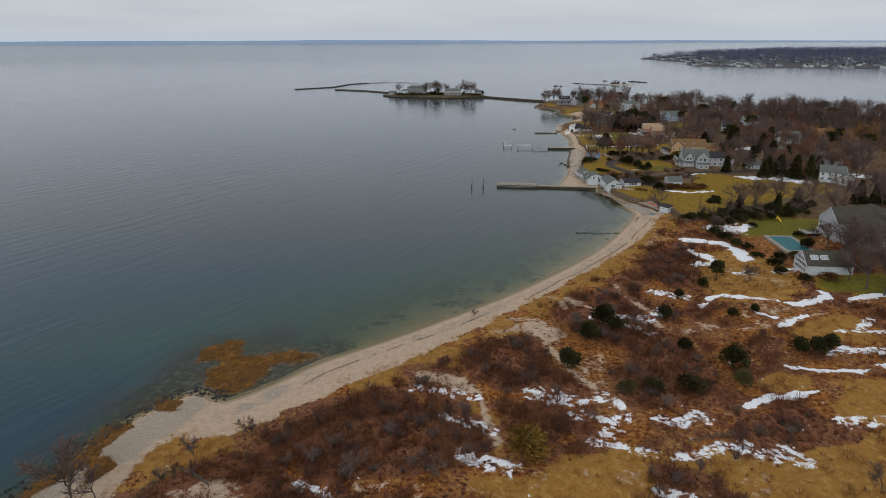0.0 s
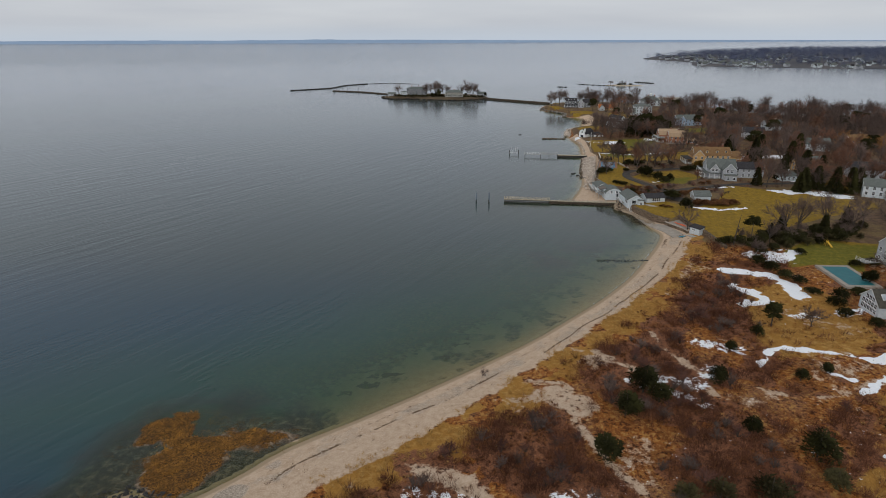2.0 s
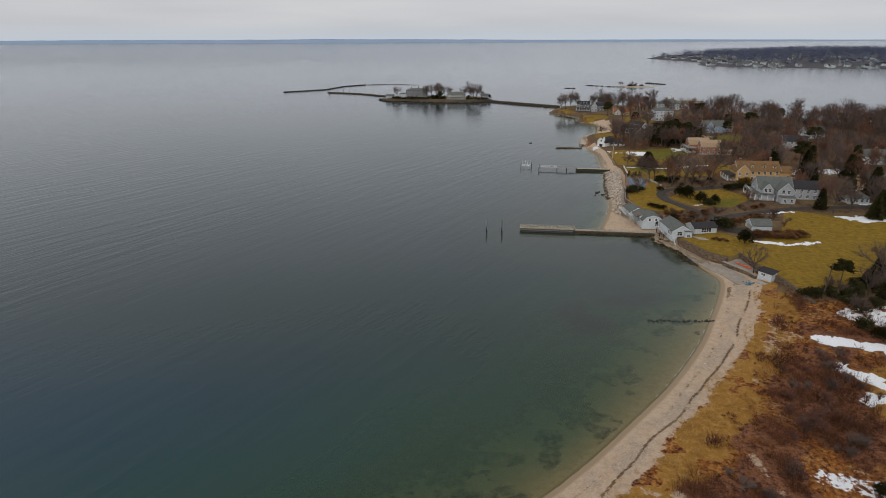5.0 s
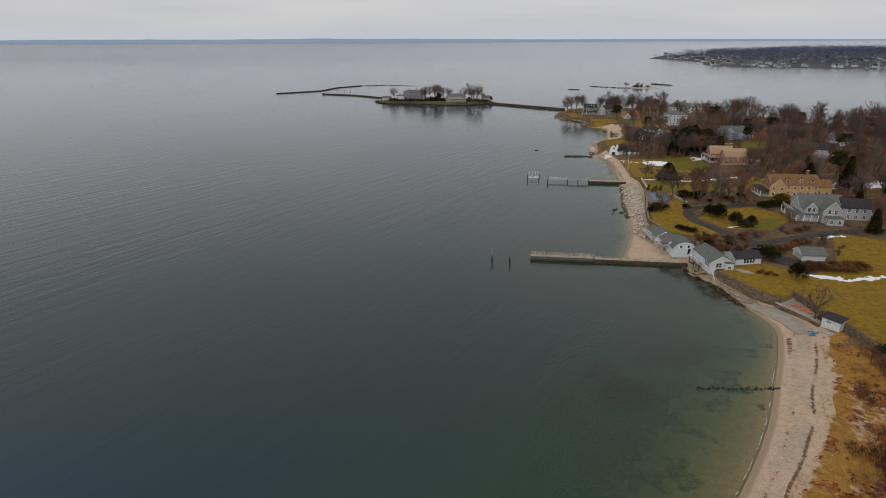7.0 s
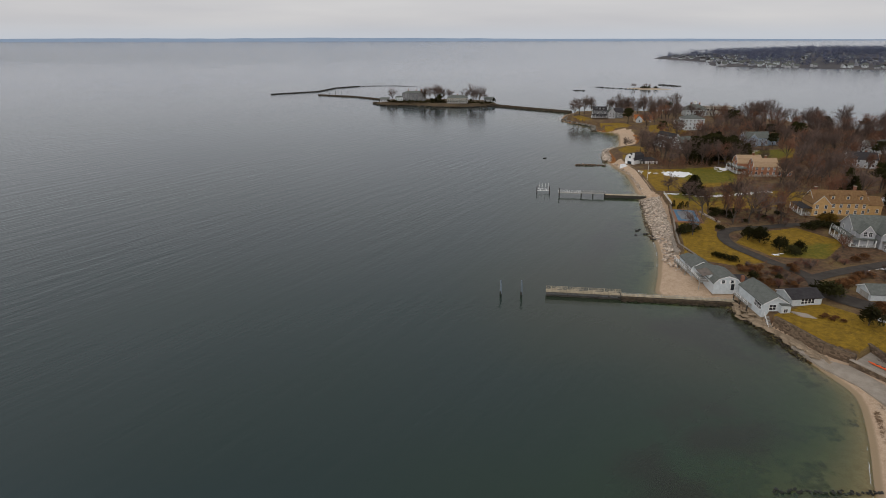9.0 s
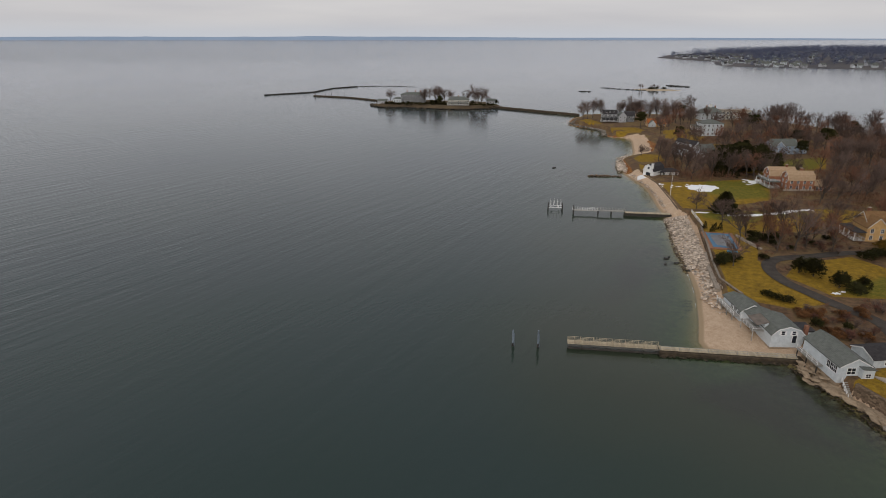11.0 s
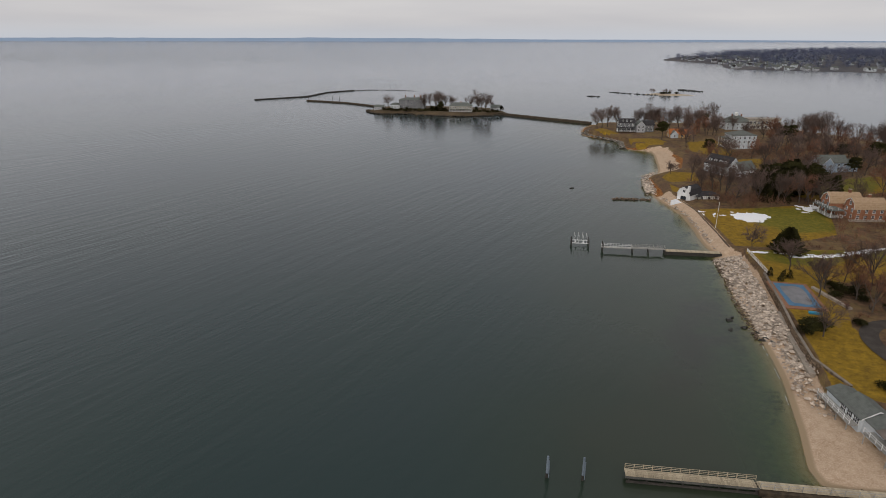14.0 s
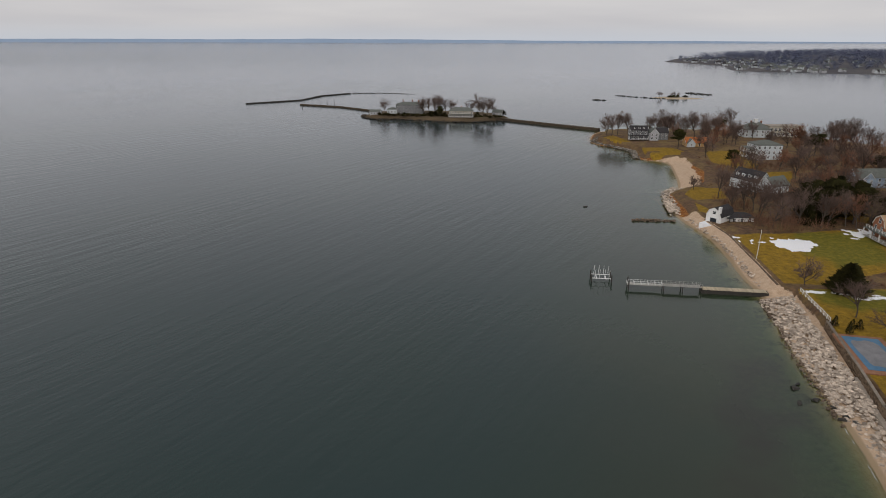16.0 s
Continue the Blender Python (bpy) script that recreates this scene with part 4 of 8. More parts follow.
def window(parent, x, y, z, turn, w=0.95, h=1.35, style="bars", base=None):
    frame_me, pane_me = window_meshes(w, h, style)
    ob = part("window", frame_me, None, parent, m=(base or Matrix()) @ pose(x, y, z, 0, 0, turn))
    part("pane", pane_me, None, ob)
    return ob


def door(parent, x, y, z, turn, w=0.95, h=2.05):
    ob = part("door", boxes((-w / 2 - 0.12, -0.06, 0, -w / 2, 0.02, h + 0.12), (w / 2, -0.06, 0, w / 2 + 0.12, 0.02, h + 0.12), (-w / 2, -0.06, h, w / 2, 0.02, h + 0.12)), M_WHITE, parent, m=pose(x, y, z, 0, 0, turn))
    part("pane", boxes((-w / 2, -0.035, 0.05, w / 2, -0.01, h)), M_GLASS, ob)
    return ob


def roof_profile(kind, d, h, rh):
    if kind == "gambrel":
        return [(-d / 2, h), (-d / 2 + 0.16 * d, h + 0.62 * rh), (0, h + rh), (d / 2 - 0.16 * d, h + 0.62 * rh), (d / 2, h)]
    if kind == "shed":
        return [(-d / 2, h), (d / 2, h + rh)]
    if kind == "salt":
        return [(-d / 2, h), (0.2 * d, h + rh), (d / 2, h + rh * 0.45)]
    return [(-d / 2, h), (0, h + rh), (d / 2, h)]


def roof_shell(profile, x0, x1, over=0.35, thick=0.18):
    """A roof of even thickness over a (y, z) profile, with eaves and verges that jut out."""
    (ya, za), (yb, zb) = profile[0], profile[1]
    (yc, zc), (yd, zd) = profile[-2], profile[-1]
    la, lb = math.hypot(yb - ya, zb - za), math.hypot(yd - yc, zd - zc)
    low = [(ya - (yb - ya) / la * over, za - (zb - za) / la * over)] + profile[1:-1] + [(yd + (yd - yc) / lb * over, zd + (zd - zc) / lb * over)]
    low = [(y, z + 0.012) for y, z in low]
    return prism(low + [(y, z + thick) for y, z in low[::-1]], x0 - over, x1 + over)


def hip_roof(l, d, h, rh, over=0.4):
    bm = bmesh.new()
    a, b, r = l / 2 + over, d / 2 + over, max(l - d, 0.4) / 2
    if d > l:
        r = 0.2
    lo = [bm.verts.new(c) for c in ((-a, -b, h - 0.1), (a, -b, h - 0.1), (a, b, h - 0.1), (-a, b, h - 0.1))]
    mid = [bm.verts.new(c) for c in ((-a, -b, h + 0.1), (a, -b, h + 0.1), (a, b, h + 0.1), (-a, b, h + 0.1))]
    p, q = bm.verts.new((-r, 0, h + rh)), bm.verts.new((r, 0, h + rh))
    bm.faces.new(lo[::-1])
    for k in range(4):
        bm.faces.new((lo[k], lo[(k + 1) % 4], mid[(k + 1) % 4], mid[k]))
    bm.faces.new((mid[0], mid[1], q, p))
    bm.faces.new((mid[1], mid[2], q))
    bm.faces.new((mid[2], mid[3], p, q))
    bm.faces.new((mid[3], mid[0], p))
    return bm


def wing(thing, x, y, turn, l, d, h, rh, kind, wall_m, roof_m, rows=(1.5,), sides=None, z=0.0, win=(0.95, 1.35), chimneys=(), dormers=(), trim=True):
    """One block of a house: walls, roof, windows, chimneys and dormers. sides: windows along y-, x+, y+, x-."""
    base = pose(x, y, z, 0, 0, turn)
    deep = -1.2
    if kind in ("hip", "flat"):
        part("wall", boxes((-l / 2, -d / 2, deep, l / 2, d / 2, h)), wall_m, thing, m=base)
        if kind == "hip":
            part("roof", hip_roof(l, d, h, rh), roof_m, thing, m=base)
        else:
            part("roof", boxes((-l / 2 - 0.2, -d / 2 - 0.2, h + 0.004, l / 2 + 0.2, d / 2 + 0.2, h + 0.35)), roof_m, thing, m=base)
    else:
        prof = roof_profile(kind, d, h, rh)
        part("wall", prism([(-d / 2, deep)] + prof + [(d / 2, deep)], -l / 2, l / 2), wall_m, thing, m=base)
        part("roof", roof_shell(prof, -l / 2, l / 2), roof_m, thing, m=base)
        if trim:
            for s in (-1, 1):
                x0 = s * (l / 2 + 0.36)
                edge = [(yy, zz - 0.16) for yy, zz in prof]
                part("trim", prism(edge + [(yy, zz + 0.1) for yy, zz in prof[::-1]], x0, x0 + s * 0.06), M_WHITE, thing, m=base)
    sides = sides if sides is not None else (max(2, round(l / 2.8)), max(1, round(d / 3)), max(2, round(l / 2.8)), max(1, round(d / 3)))
    for k, count in enumerate(sides):
        span = l if k % 2 == 0 else d
        for row in rows:
            for c in range(count):
                s = -span / 2 + span * (c + 0.5) / count
                px, py = ((s, -d / 2), (l / 2, s), (s, d / 2), (-l / 2, s))[k]
                window(thing, px, py, row, (0, 90, 180, -90)[k], *win, base=base)
    for cx, cy, top in chimneys:
        ch = part("chimney", boxes((cx - 0.45, cy - 0.45, h - 0.5, cx + 0.45, cy + 0.45, top)), M_BRICK, thing, m=base)
        part("cap", boxes((cx - 0.55, cy - 0.55, top + 0.003, cx + 0.55, cy + 0.55, top + 0.15)), M_CONCRETE, ch)
    for dx, side in dormers:
        s = -1 if side == "y-" else 1
        at = base @ pose(dx, s * d * 0.30, h + rh * 0.28, 0, 0, 0 if s < 0 else 180)
        part("dormer", boxes((-0.85, -0.6, -0.2, 0.85, 2.0, 1.35)), wall_m, thing, m=at)
        ridge = prism([(-1.05, 1.25), (0, 1.95), (1.05, 1.25), (1.05, 1.38), (0, 2.10), (-1.05, 1.38)], -0.85, 2.2)
        bmesh.ops.rotate(ridge, verts=ridge.verts[:], cent=(0, 0, 0), matrix=Matrix.Rotation(radians(90), 3, "Z"))
        part("dormer_roof", ridge, roof_m, thing, m=at)
        window(thing, 0, -0.6, 0.65, 0, 0.8, 1.0, base=at)
    m = thing.matrix_basis @ base
    FOOTPRINTS.append((m.translation.x, m.translation.y, max(l, d) * 0.62 + 1.5))


def railing(thing, pts, height=1.0, gap=1.8, material=None, thick=0.05, rails=(1.0, 0.55)):
    """Posts, each of its own, and rails along a line."""
    material = material or M_WHITE
    key = ("post", height, thick, material.name)
    if key not in PIECES:
        bm = boxes((-thick, -thick, 0, thick, thick, height + 0.06))
        me = bpy.data.meshes.new("post")
        bm.to_mesh(me)
        bm.free()
        me.materials.append(material)
        PIECES[key] = me
    for a, b in zip(pts, pts[1:]):
        a, b = Vector(a), Vector(b)
        n = max(1, round((b - a).length / gap))
        for k in range(n + 1):
            part("post", PIECES[key], None, thing, m=Matrix.Translation(a.lerp(b, k / n)))
        for f in rails:
            bm = bmesh.new()
            tube(bm, a + Vector((0, 0, height * f)), b + Vector((0, 0, height * f)), thick * 0.8, n=4)
            part("rail", bm, material, thing)


def house(x, y, z, rz, label, name="house"):
    return tagged(empty(name, x, y, z, rz), label, "house")


def porch(thing, x0, y0, x1, y1, floor_z, roof_z=None, posts=3, rail=True, roof_m=None):
    part("porch_floor", boxes((x0, y0, floor_z - 0.2, x1, y1, floor_z)), M_GREYWOOD, thing)
    corners = [(x0, y1), (x0, y0), (x1, y0), (x1, y1)]
    if rail:
        railing(thing, [(cx, cy, floor_z) for cx, cy in corners])
    if roof_z:
        part("porch_roof", boxes((x0 - 0.3, y0 - 0.3, roof_z, x1 + 0.3, y1 + 0.3, roof_z + 0.25)), roof_m or M_ROOF_GREY, thing)
        for k in range(posts):
            t = k / (posts - 1)
            cx, cy = (x0 + (x1 - x0) * t, y0) if abs(x1 - x0) > abs(y1 - y0) else (x0, y0 + (y1 - y0) * t)
            part("column", boxes((cx - 0.14, cy - 0.14, floor_z, cx + 0.14, cy + 0.14, roof_z)), M_WHITE, thing)


# the gambrel beach house by the pier
h = house(37.6, 323.6, 2.0, 95.7, "white gambrel beach house with grey roof by the pier")
wing(h, 0, 0, 0, 8.0, 7.6, 2.2, 2.1, "gambrel", M_CLAP_WHITE, M_ROOF_GREY, (), (), z=0.35)
wing(h, 6.6, 1.3, 0, 5.6, 6.4, 2.4, 1.2, "gable", M_CLAP_WHITE, M_ROOF_GREY, (1.5,), (2, 0, 0, 0), z=0.1)
wing(h, 12.2, 2.2, 0, 6.0, 6.0, 2.2, 1.7, "gable", M_CLAP_WHITE, M_ROOF_GREY, (1.3,), (0, 0, 3, 0), z=0.1, win=(1.5, 1.2))
wing(h, 17.4, 2.7, 0, 4.6, 5.0, 1.9, 0.9, "gable", M_CLAP_WHITE, M_ROOF_GREY, (), (), z=0.1)
wing(h, -0.2, -5.4, 0, 4.4, 3.0, 2.2, 0.5, "flat", M_CLAP_WHITE, M_ROOF_DARK, (1.4,), (1, 0, 0, 0), z=0.3)
for wy in (1.2, -1.3):
    window(h, -4.0, wy, 2.9, -90, 0.8, 1.0)
    for side in (-1, 1):
        part("shutter", boxes((-4.06, wy + side * 0.66 - 0.18, 2.4, -4.0, wy + side * 0.66 + 0.18, 3.4)), M_WHITE, h)
door(h, -4.0, -1.6, 0.3, -90)
part("chimney", boxes((-3.2, -5.0, 0.2, -2.4, -4.2, 4.4)), M_BRICK, h, "red brick chimney")
part("foundation", boxes((-3.9, -3.7, -1.6, 3.9, 3.7, 0.36)), M_LEDGE, h)
part("foundation", boxes((4.1, -1.6, -1.6, 19.5, 4.4, 0.12)), M_LEDGE, h)
deck = part("deck", boxes((-0.6, 3.85, 1.5, 6.0, 6.6, 1.7)), M_GREYWOOD, h)
railing(h, [(-0.6, 3.9, 1.7), (-0.6, 6.6, 1.7), (6.0, 6.6, 1.7)])
for px in (-0.4, 5.8):
    part("post", boxes((px - 0.08, 6.3, -1.5, px + 0.08, 6.46, 1.5)), M_GREYWOOD, h)
awn = prism([(3.0, 4.0), (6.0, 3.3), (6.0, 3.42), (3.0, 4.12)], -0.9, 4.2)
part("awning", awn, mat("weathered_awning", (0.10, 0.085, 0.075), (0.21, 0.18, 0.155), 0.6, 0.9, 0.2), h, "weathered grey-brown porch roof")
part("dormer_wall", boxes((-0.7, 2.9, 2.3, 4.2, 3.96, 3.6)), M_CLAP_WHITE, h)
part("deck", boxes((9.4, 5.3, 0.6, 20.0, 6.9, 0.8)), M_GREYWOOD, h)
railing(h, [(9.6, 6.8, 0.8), (20.0, 6.8, 0.8)])
for px in (10.2, 13.5, 17.0, 19.8):
    part("post", boxes((px - 0.1, 6.6, -1.5, px + 0.1, 6.8, 0.6)), M_GREYWOOD, h)

# the boathouse cottage and its dark-roofed annex
h = house(44.4, 310.6, 2.9, 98.0, "white cottage with a long grey roof above the rocks", "cottage")
wing(h, 0, 0, 0, 12.6, 6.8, 2.7, 1.9, "gable", M_CLAP_WHITE, M_ROOF_GREY, (1.5,), (0, 0, 0, 0), chimneys=())
for k in range(3):
    window(h, -5.2 + k * 1.15, 3.4, 1.5, 180, 1.0, 1.5)
for k in range(2):
    window(h, -6.3, 1.2 - k * 0.9, 1.6, -90, 0.8, 1.4)
window(h, -6.3, -2.2, 1.3, -90, 0.9, 0.8)
part("porch_roof", prism([(-3.5, 2.5), (-0.6, 2.7), (-0.6, 2.84), (-3.5, 2.64)], -7.8, -6.32), M_ROOF_GREY, h)
part("wall", boxes((-7.6, -3.3, -1, -6.32, -0.8, 2.5)), M_CLAP_WHITE, h)
window(h, -7.6, -2.0, 1.2, -90, 1.0, 0.9)
part("deck", boxes((-1.5, 3.42, -0.1, 6.3, 4.9, 0.1)), M_GREYWOOD, h)
railing(h, [(-1.5, 4.8, 0.1), (6.3, 4.8, 0.1)])
for px in (-1.3, 2.5, 6.1):
    part("post", boxes((px - 0.1, 4.5, -3.0, px + 0.1, 4.7, -0.1)), M_PILE, h)
for k in range(9):
    part("step", boxes((-8.0 - k * 0.3, 2.2, -0.2 - k * 0.26, -7.7 - k * 0.3, 3.4, -0.12 - k * 0.26)), M_GREYWOOD, h)
railing(h, [(-7.7, 3.4, -0.1), (-10.6, 3.4, -2.5)], gap=1.0)
part("foundation", boxes((-6.2, -3.3, -3.0, 6.2, 3.3, -0.02)), M_LEDGE, h)
h = house(54.0, 312.0, 3.3, 14.0, "low white annex with a dark flat-pitched roof")
wing(h, 0, 0, 0, 8.6, 6.4, 2.3, 1.3, "gable", M_CLAP_WHITE, M_ROOF_DARK, (1.45,), (0, 1, 0, 0))
for k in range(4):
    window(h, -1.2 + k * 0.95, -3.2, 1.45, 0, 0.8, 1.3)
h = house(76.0, 317.0, 3.4, 4.0, "white garage with a grey roof by the drive", "garage")
wing(h, 0, 0, 0, 7.0, 6.4, 2.3, 1.7, "gable", M_CLAP_WHITE, M_ROOF_GREY, (), ())
part("garage_door", boxes((-3.56, -2.2, 0.0, -3.47, 1.6, 2.0)), M_GREYWOOD, h)
h = house(62.6, 270.0, 2.2, -52.0, "small white shed with a dark roof on the sea wall", "shed")
wing(h, 0, 0, 0, 4.4, 2.7, 1.9, 0.5, "shed", M_CLAP_WHITE, M_ROOF_DARK, (), (), trim=False)
window(h, -0.5, -1.35, 1.1, 0, 1.2, 0.55)

# the grey shingled house
h = house(98.0, 366.5, 3.9, -3.0, "large pale grey shingled house with white trim and porches")
wing(h, 0, 0, 0, 14, 10.4, 5.2, 4.0, "gable", M_CLAP_GREY, M_ROOF_GREY, (1.6, 4.4), (0, 0, 4, 2))
wing(h, 3.0, -3.4, 90, 12, 6.8, 5.0, 3.6, "gable", M_CLAP_GREY, M_ROOF_GREY, (), ())
wing(h, -4.0, -3.0, 90, 10, 4.6, 5.0, 2.8, "gable", M_CLAP_GREY, M_ROOF_GREY, (), ())
wing(h, 14.0, 0.6, 0, 14, 8, 5.0, 2.8, "gable", M_CLAP_GREY, M_ROOF_DARK, (1.5, 4.0), (5, 2, 4, 0), chimneys=((-5, 1, 8.6),))
for k in (-1, 1):
    window(h, 3.0 + k * 1.1, -9.4, 4.6, 0, 1.0, 1.6)
    window(h, 3.0 + k * 1.1, -9.4, 1.6, 0, 1.0, 1.5)
    window(h, -4.0 + k * 0.8, -8.0, 4.8, 0, 1.0, 1.5)
porch(h, -10.0, -6.0, -7.0, 5.0, 0.6, 3.2, 4)
porch(h, -9.0, -9.0, -1.5, -8.1, 0.6, 3.2, 4)
railing(h, [(-9.8, -5.8, 3.5), (-9.8, 5.0, 3.5)])
part("roof", boxes((0.0, -13.0, 2.8, 6.4, -9.5, 3.0)), M_CONCRETE, h)
wing(h, 3.2, -11.2, 0, 5.6, 3.2, 2.8, 0.3, "flat", M_CLAP_GREY, M_ROOF_GREY, (1.5,), (2, 1, 0, 1))

# the tan shingled house
h = house(103.5, 403.0, 4.0, 2.0, "large tan shingled house with brown roof and dormers")
wing(h, 0, 0, 0, 20, 9.2, 5.2, 3.9, "gable", M_SHINGLE_TAN, M_ROOF_BROWN, (1.5, 4.0), (7, 2, 6, 2), chimneys=((-8, 1, 10.2), (6.5, 0.6, 10.8)), dormers=((-3, "y-"), (2.6, "y-"), (7.5, "y-")))
wing(h, -8.2, -2.0, 90, 9, 6.6, 5.0, 3.4, "gable", M_SHINGLE_TAN, M_ROOF_BROWN, (1.5, 3.9), (0, 0, 0, 2))
wing(h, 13.2, 1.0, 0, 7, 7, 4.0, 2.6, "gable", M_SHINGLE_TAN, M_ROOF_BROWN, (1.6,), (2, 1, 2, 0))
porch(h, -15.5, -7.0, -12.0, 3.0, 0.5, 3.3, 4, roof_m=M_ROOF_DARK)

# the brick gambrel house
h = house(100.5, 473.0, 4.0, 5.0, "red brick and tan gambrel house with white porch")
wing(h, 0, 0, 0, 11.6, 7.0, 4.8, 3.6, "gambrel", M_BRICKWALL, M_ROOF_TAN, (1.5, 3.9), (4, 2, 4, 2), chimneys=((1, 0.6, 9.6),))
wing(h, -4.0, 9.0, 0, 12, 6.6, 4.8, 3.6, "gambrel", M_BRICKWALL, M_ROOF_TAN, (1.5, 3.9), (0, 0, 4, 2), chimneys=((2.5, 0, 9.6),))
wing(h, -1.4, 4.6, 90, 8, 6.4, 4.6, 2.8, "gable", M_BRICKWALL, M_ROOF_TAN, (1.5, 3.9), (0, 0, 2, 0))
wing(h, 9.6, -1.0, 0, 7.0, 6.6, 2.4, 2.4, "hip", M_BRICKWALL, M_ROOF_TAN, (1.3,), (4, 1, 2, 0))
porch(h, -13.0, -1.0, -8.2, 12.0, 0.5, 3.2, 4)
railing(h, [(-12.7, 11.6, 3.45), (-12.7, -0.8, 3.45), (-8.3, -0.8, 3.45)])
window(h, -5.8, 0.0, 6.4, -90, 1.1, 1.4)
window(h, -10.0, 9.0, 6.4, -90, 1.1, 1.4)
part("terrace", boxes((-8.0, -4.6, -1.2, 5.5, -4.1, 0.9)), M_CONCRETE, h)

# shore houses towards the point
h = house(41.5, 499.0, 2.8, 44.0, "small white gambrel boathouse on a stone terrace", "boathouse")
wing(h, 0, 0, 0, 9, 6.2, 3.2, 3.2, "gambrel", M_WHITE, M_ROOF_DARK, (), ())
wing(h, 6.6, -4.4, -40, 9, 6, 2.4, 1.4, "hip", M_WHITE, M_ROOF_DARK, (1.3,), (3, 1, 0, 0))
part("chimney", boxes((-4.9, -2.6, -1, -3.9, -1.7, 7.0)), M_WHITE, h, "white painted chimney")
part("pane", boxes((-4.56, -1.3, 0.3, -4.52, 1.3, 2.2)), M_GLASS, h)
window(h, -4.5, 0, 4.4, -90, 1.2, 1.1)
part("porch_roof", boxes((-1.0, -5.2, 2.3, 5.0, -3.15, 2.45)), M_ROOF_DARK, h)
for px in (-0.7, 2.0, 4.7):
    part("post", boxes((px - 0.1, -4.7, -1, px + 0.1, -4.5, 2.3)), M_PILE, h)
part("terrace", boxes((-8.0, -3.2, -2.4, -4.6, 3.6, 0.1)), M_SNOW, h, "snow-covered stone terrace")
h = house(71.5, 556.0, 3.6, -58.0, "white house with a dark roof and dormers")
wing(h, 0, 0, 0, 15, 9, 4.6, 4.4, "gable", M_CLAP_WHITE, M_ROOF_DARK, (1.5,), (4, 2, 4, 2), dormers=((-5, "y-"), (-1.7, "y-"), (1.7, "y-"), (5, "y-")))
wing(h, 10.5, 2.6, 90, 11, 8, 4.0, 3.6, "gable", M_CLAP_WHITE, M_ROOF_GREY, (1.5,), (3, 1, 3, 2))
h = house(49.0, 702.0, 3.8, 2.0, "dark grey three-storey shore house with white trim")
wing(h, -5, 0, 0, 12, 8, 6.6, 2.6, "gable", M_CLAP_DARK, M_ROOF_DARK, (1.5, 3.9, 5.9), (4, 2, 4, 2), dormers=((-3, "y-"), (0, "y-"), (3, "y-")))
wing(h, 5, -2, 90, 9, 6, 5.0, 3.0, "gable", M_CLAP_GREY, M_ROOF_GREY, (1.5, 3.8), (2, 2, 2, 2))
wing(h, 11, 0, 0, 8, 8, 5.0, 3.0, "gable", M_CLAP_DARK, M_ROOF_DARK, (1.6, 4.0), (3, 2, 2, 0))
porch(h, -12.5, -8.0, 0.5, -5.0, 0.5, 3.2, 5, roof_m=M_ROOF_DARK)
h = house(77.0, 677.0, 3.6, 3.0, "low cottage with a rust-orange roof", "cottage")
wing(h, 0, 0, 0, 14, 8, 2.6, 3.2, "gable", M_SHINGLE_TAN, M_ROOF_RUST, (1.4,), (4, 2, 3, 2))
wing(h, -4, -3, 90, 6, 5, 2.6, 2.6, "gable", M_CLAP_WHITE, M_ROOF_GREY, (1.4,), (1, 0, 1, 1))
h = house(106.0, 637.0, 3.8, 8.0, "tall white house with stacked porches")
wing(h, 0, 0, 0, 15, 12, 8.6, 2.4, "hip", M_CLAP_WHITE, M_ROOF_GREY, (1.6, 4.4, 7.2), (5, 3, 4, 4))
porch(h, -11.0, -6.0, -7.5, 6.0, 0.5, 3.2, 4)
porch(h, -11.0, -6.0, -7.5, 6.0, 3.5, 6.2, 4)
h = house(152.0, 731.0, 3.8, 4.0, "long pale house with a flat roof and columns")
wing(h, 0, 0, 0, 24, 11, 7.4, 0.5, "flat", M_CREAM, M_CONCRETE, (1.8, 5.2), (8, 3, 4, 3), win=(1.7, 1.8))
wing(h, -22, -4, 0, 18, 12, 5.6, 4.8, "hip", M_CLAP_WHITE, M_ROOF_GREY, (1.6, 4.2), (5, 3, 4, 3), chimneys=((-3, 0, 11.4), (4, 0, 11.4)))
part("cupola", boxes((-23, -5, 10.0, -21, -3, 12.4), (-23.2, -5.2, 12.404, -20.8, -2.8, 12.6)), M_WHITE, h)
h = house(128.0, 566.0, 4.0, 10.0, "pale blue clapboard house among the trees")
wing(h, 0, 0, 0, 16, 8, 5.2, 3.4, "gable", M_CLAP_BLUE, M_ROOF_GREY, (1.6, 4.0), (5, 2, 4, 2))
wing(h, -5, -3.0, 90, 9, 6, 5.2, 3.2, "gable", M_CLAP_BLUE, M_ROOF_GREY, (1.6, 4.0), (2, 0, 2, 2))
wing(h, 11, 1, 0, 8, 7, 3.6, 2.6, "gable", M_CLAP_BLUE, M_ROOF_GREY, (1.6,), (3, 2, 2, 0))

# houses behind the heath
h = house(156.0, 329.0, 4.6, -22.0, "white two-storey house with a grey roof by the lawn")
wing(h, 0, 0, 0, 11, 7, 4.8, 2.8, "gable", M_CLAP_WHITE, M_ROOF_GREY, (1.5, 3.8), (4, 2, 4, 2))
wing(h, 6, -3, 90, 8, 6, 3.0, 2.2, "gable", M_CLAP_WHITE, M_ROOF_GREY, (1.5,), (2, 0, 2, 2))
h = house(97.0, 202.5, 2.5, 3.0, "pool house with white gable windows and a dark roof", "pool_house")
wing(h, 0, 0, 0, 14, 8.6, 3.0, 3.4, "gable", M_CLAP_WHITE, M_ROOF_MOSS, (), ())
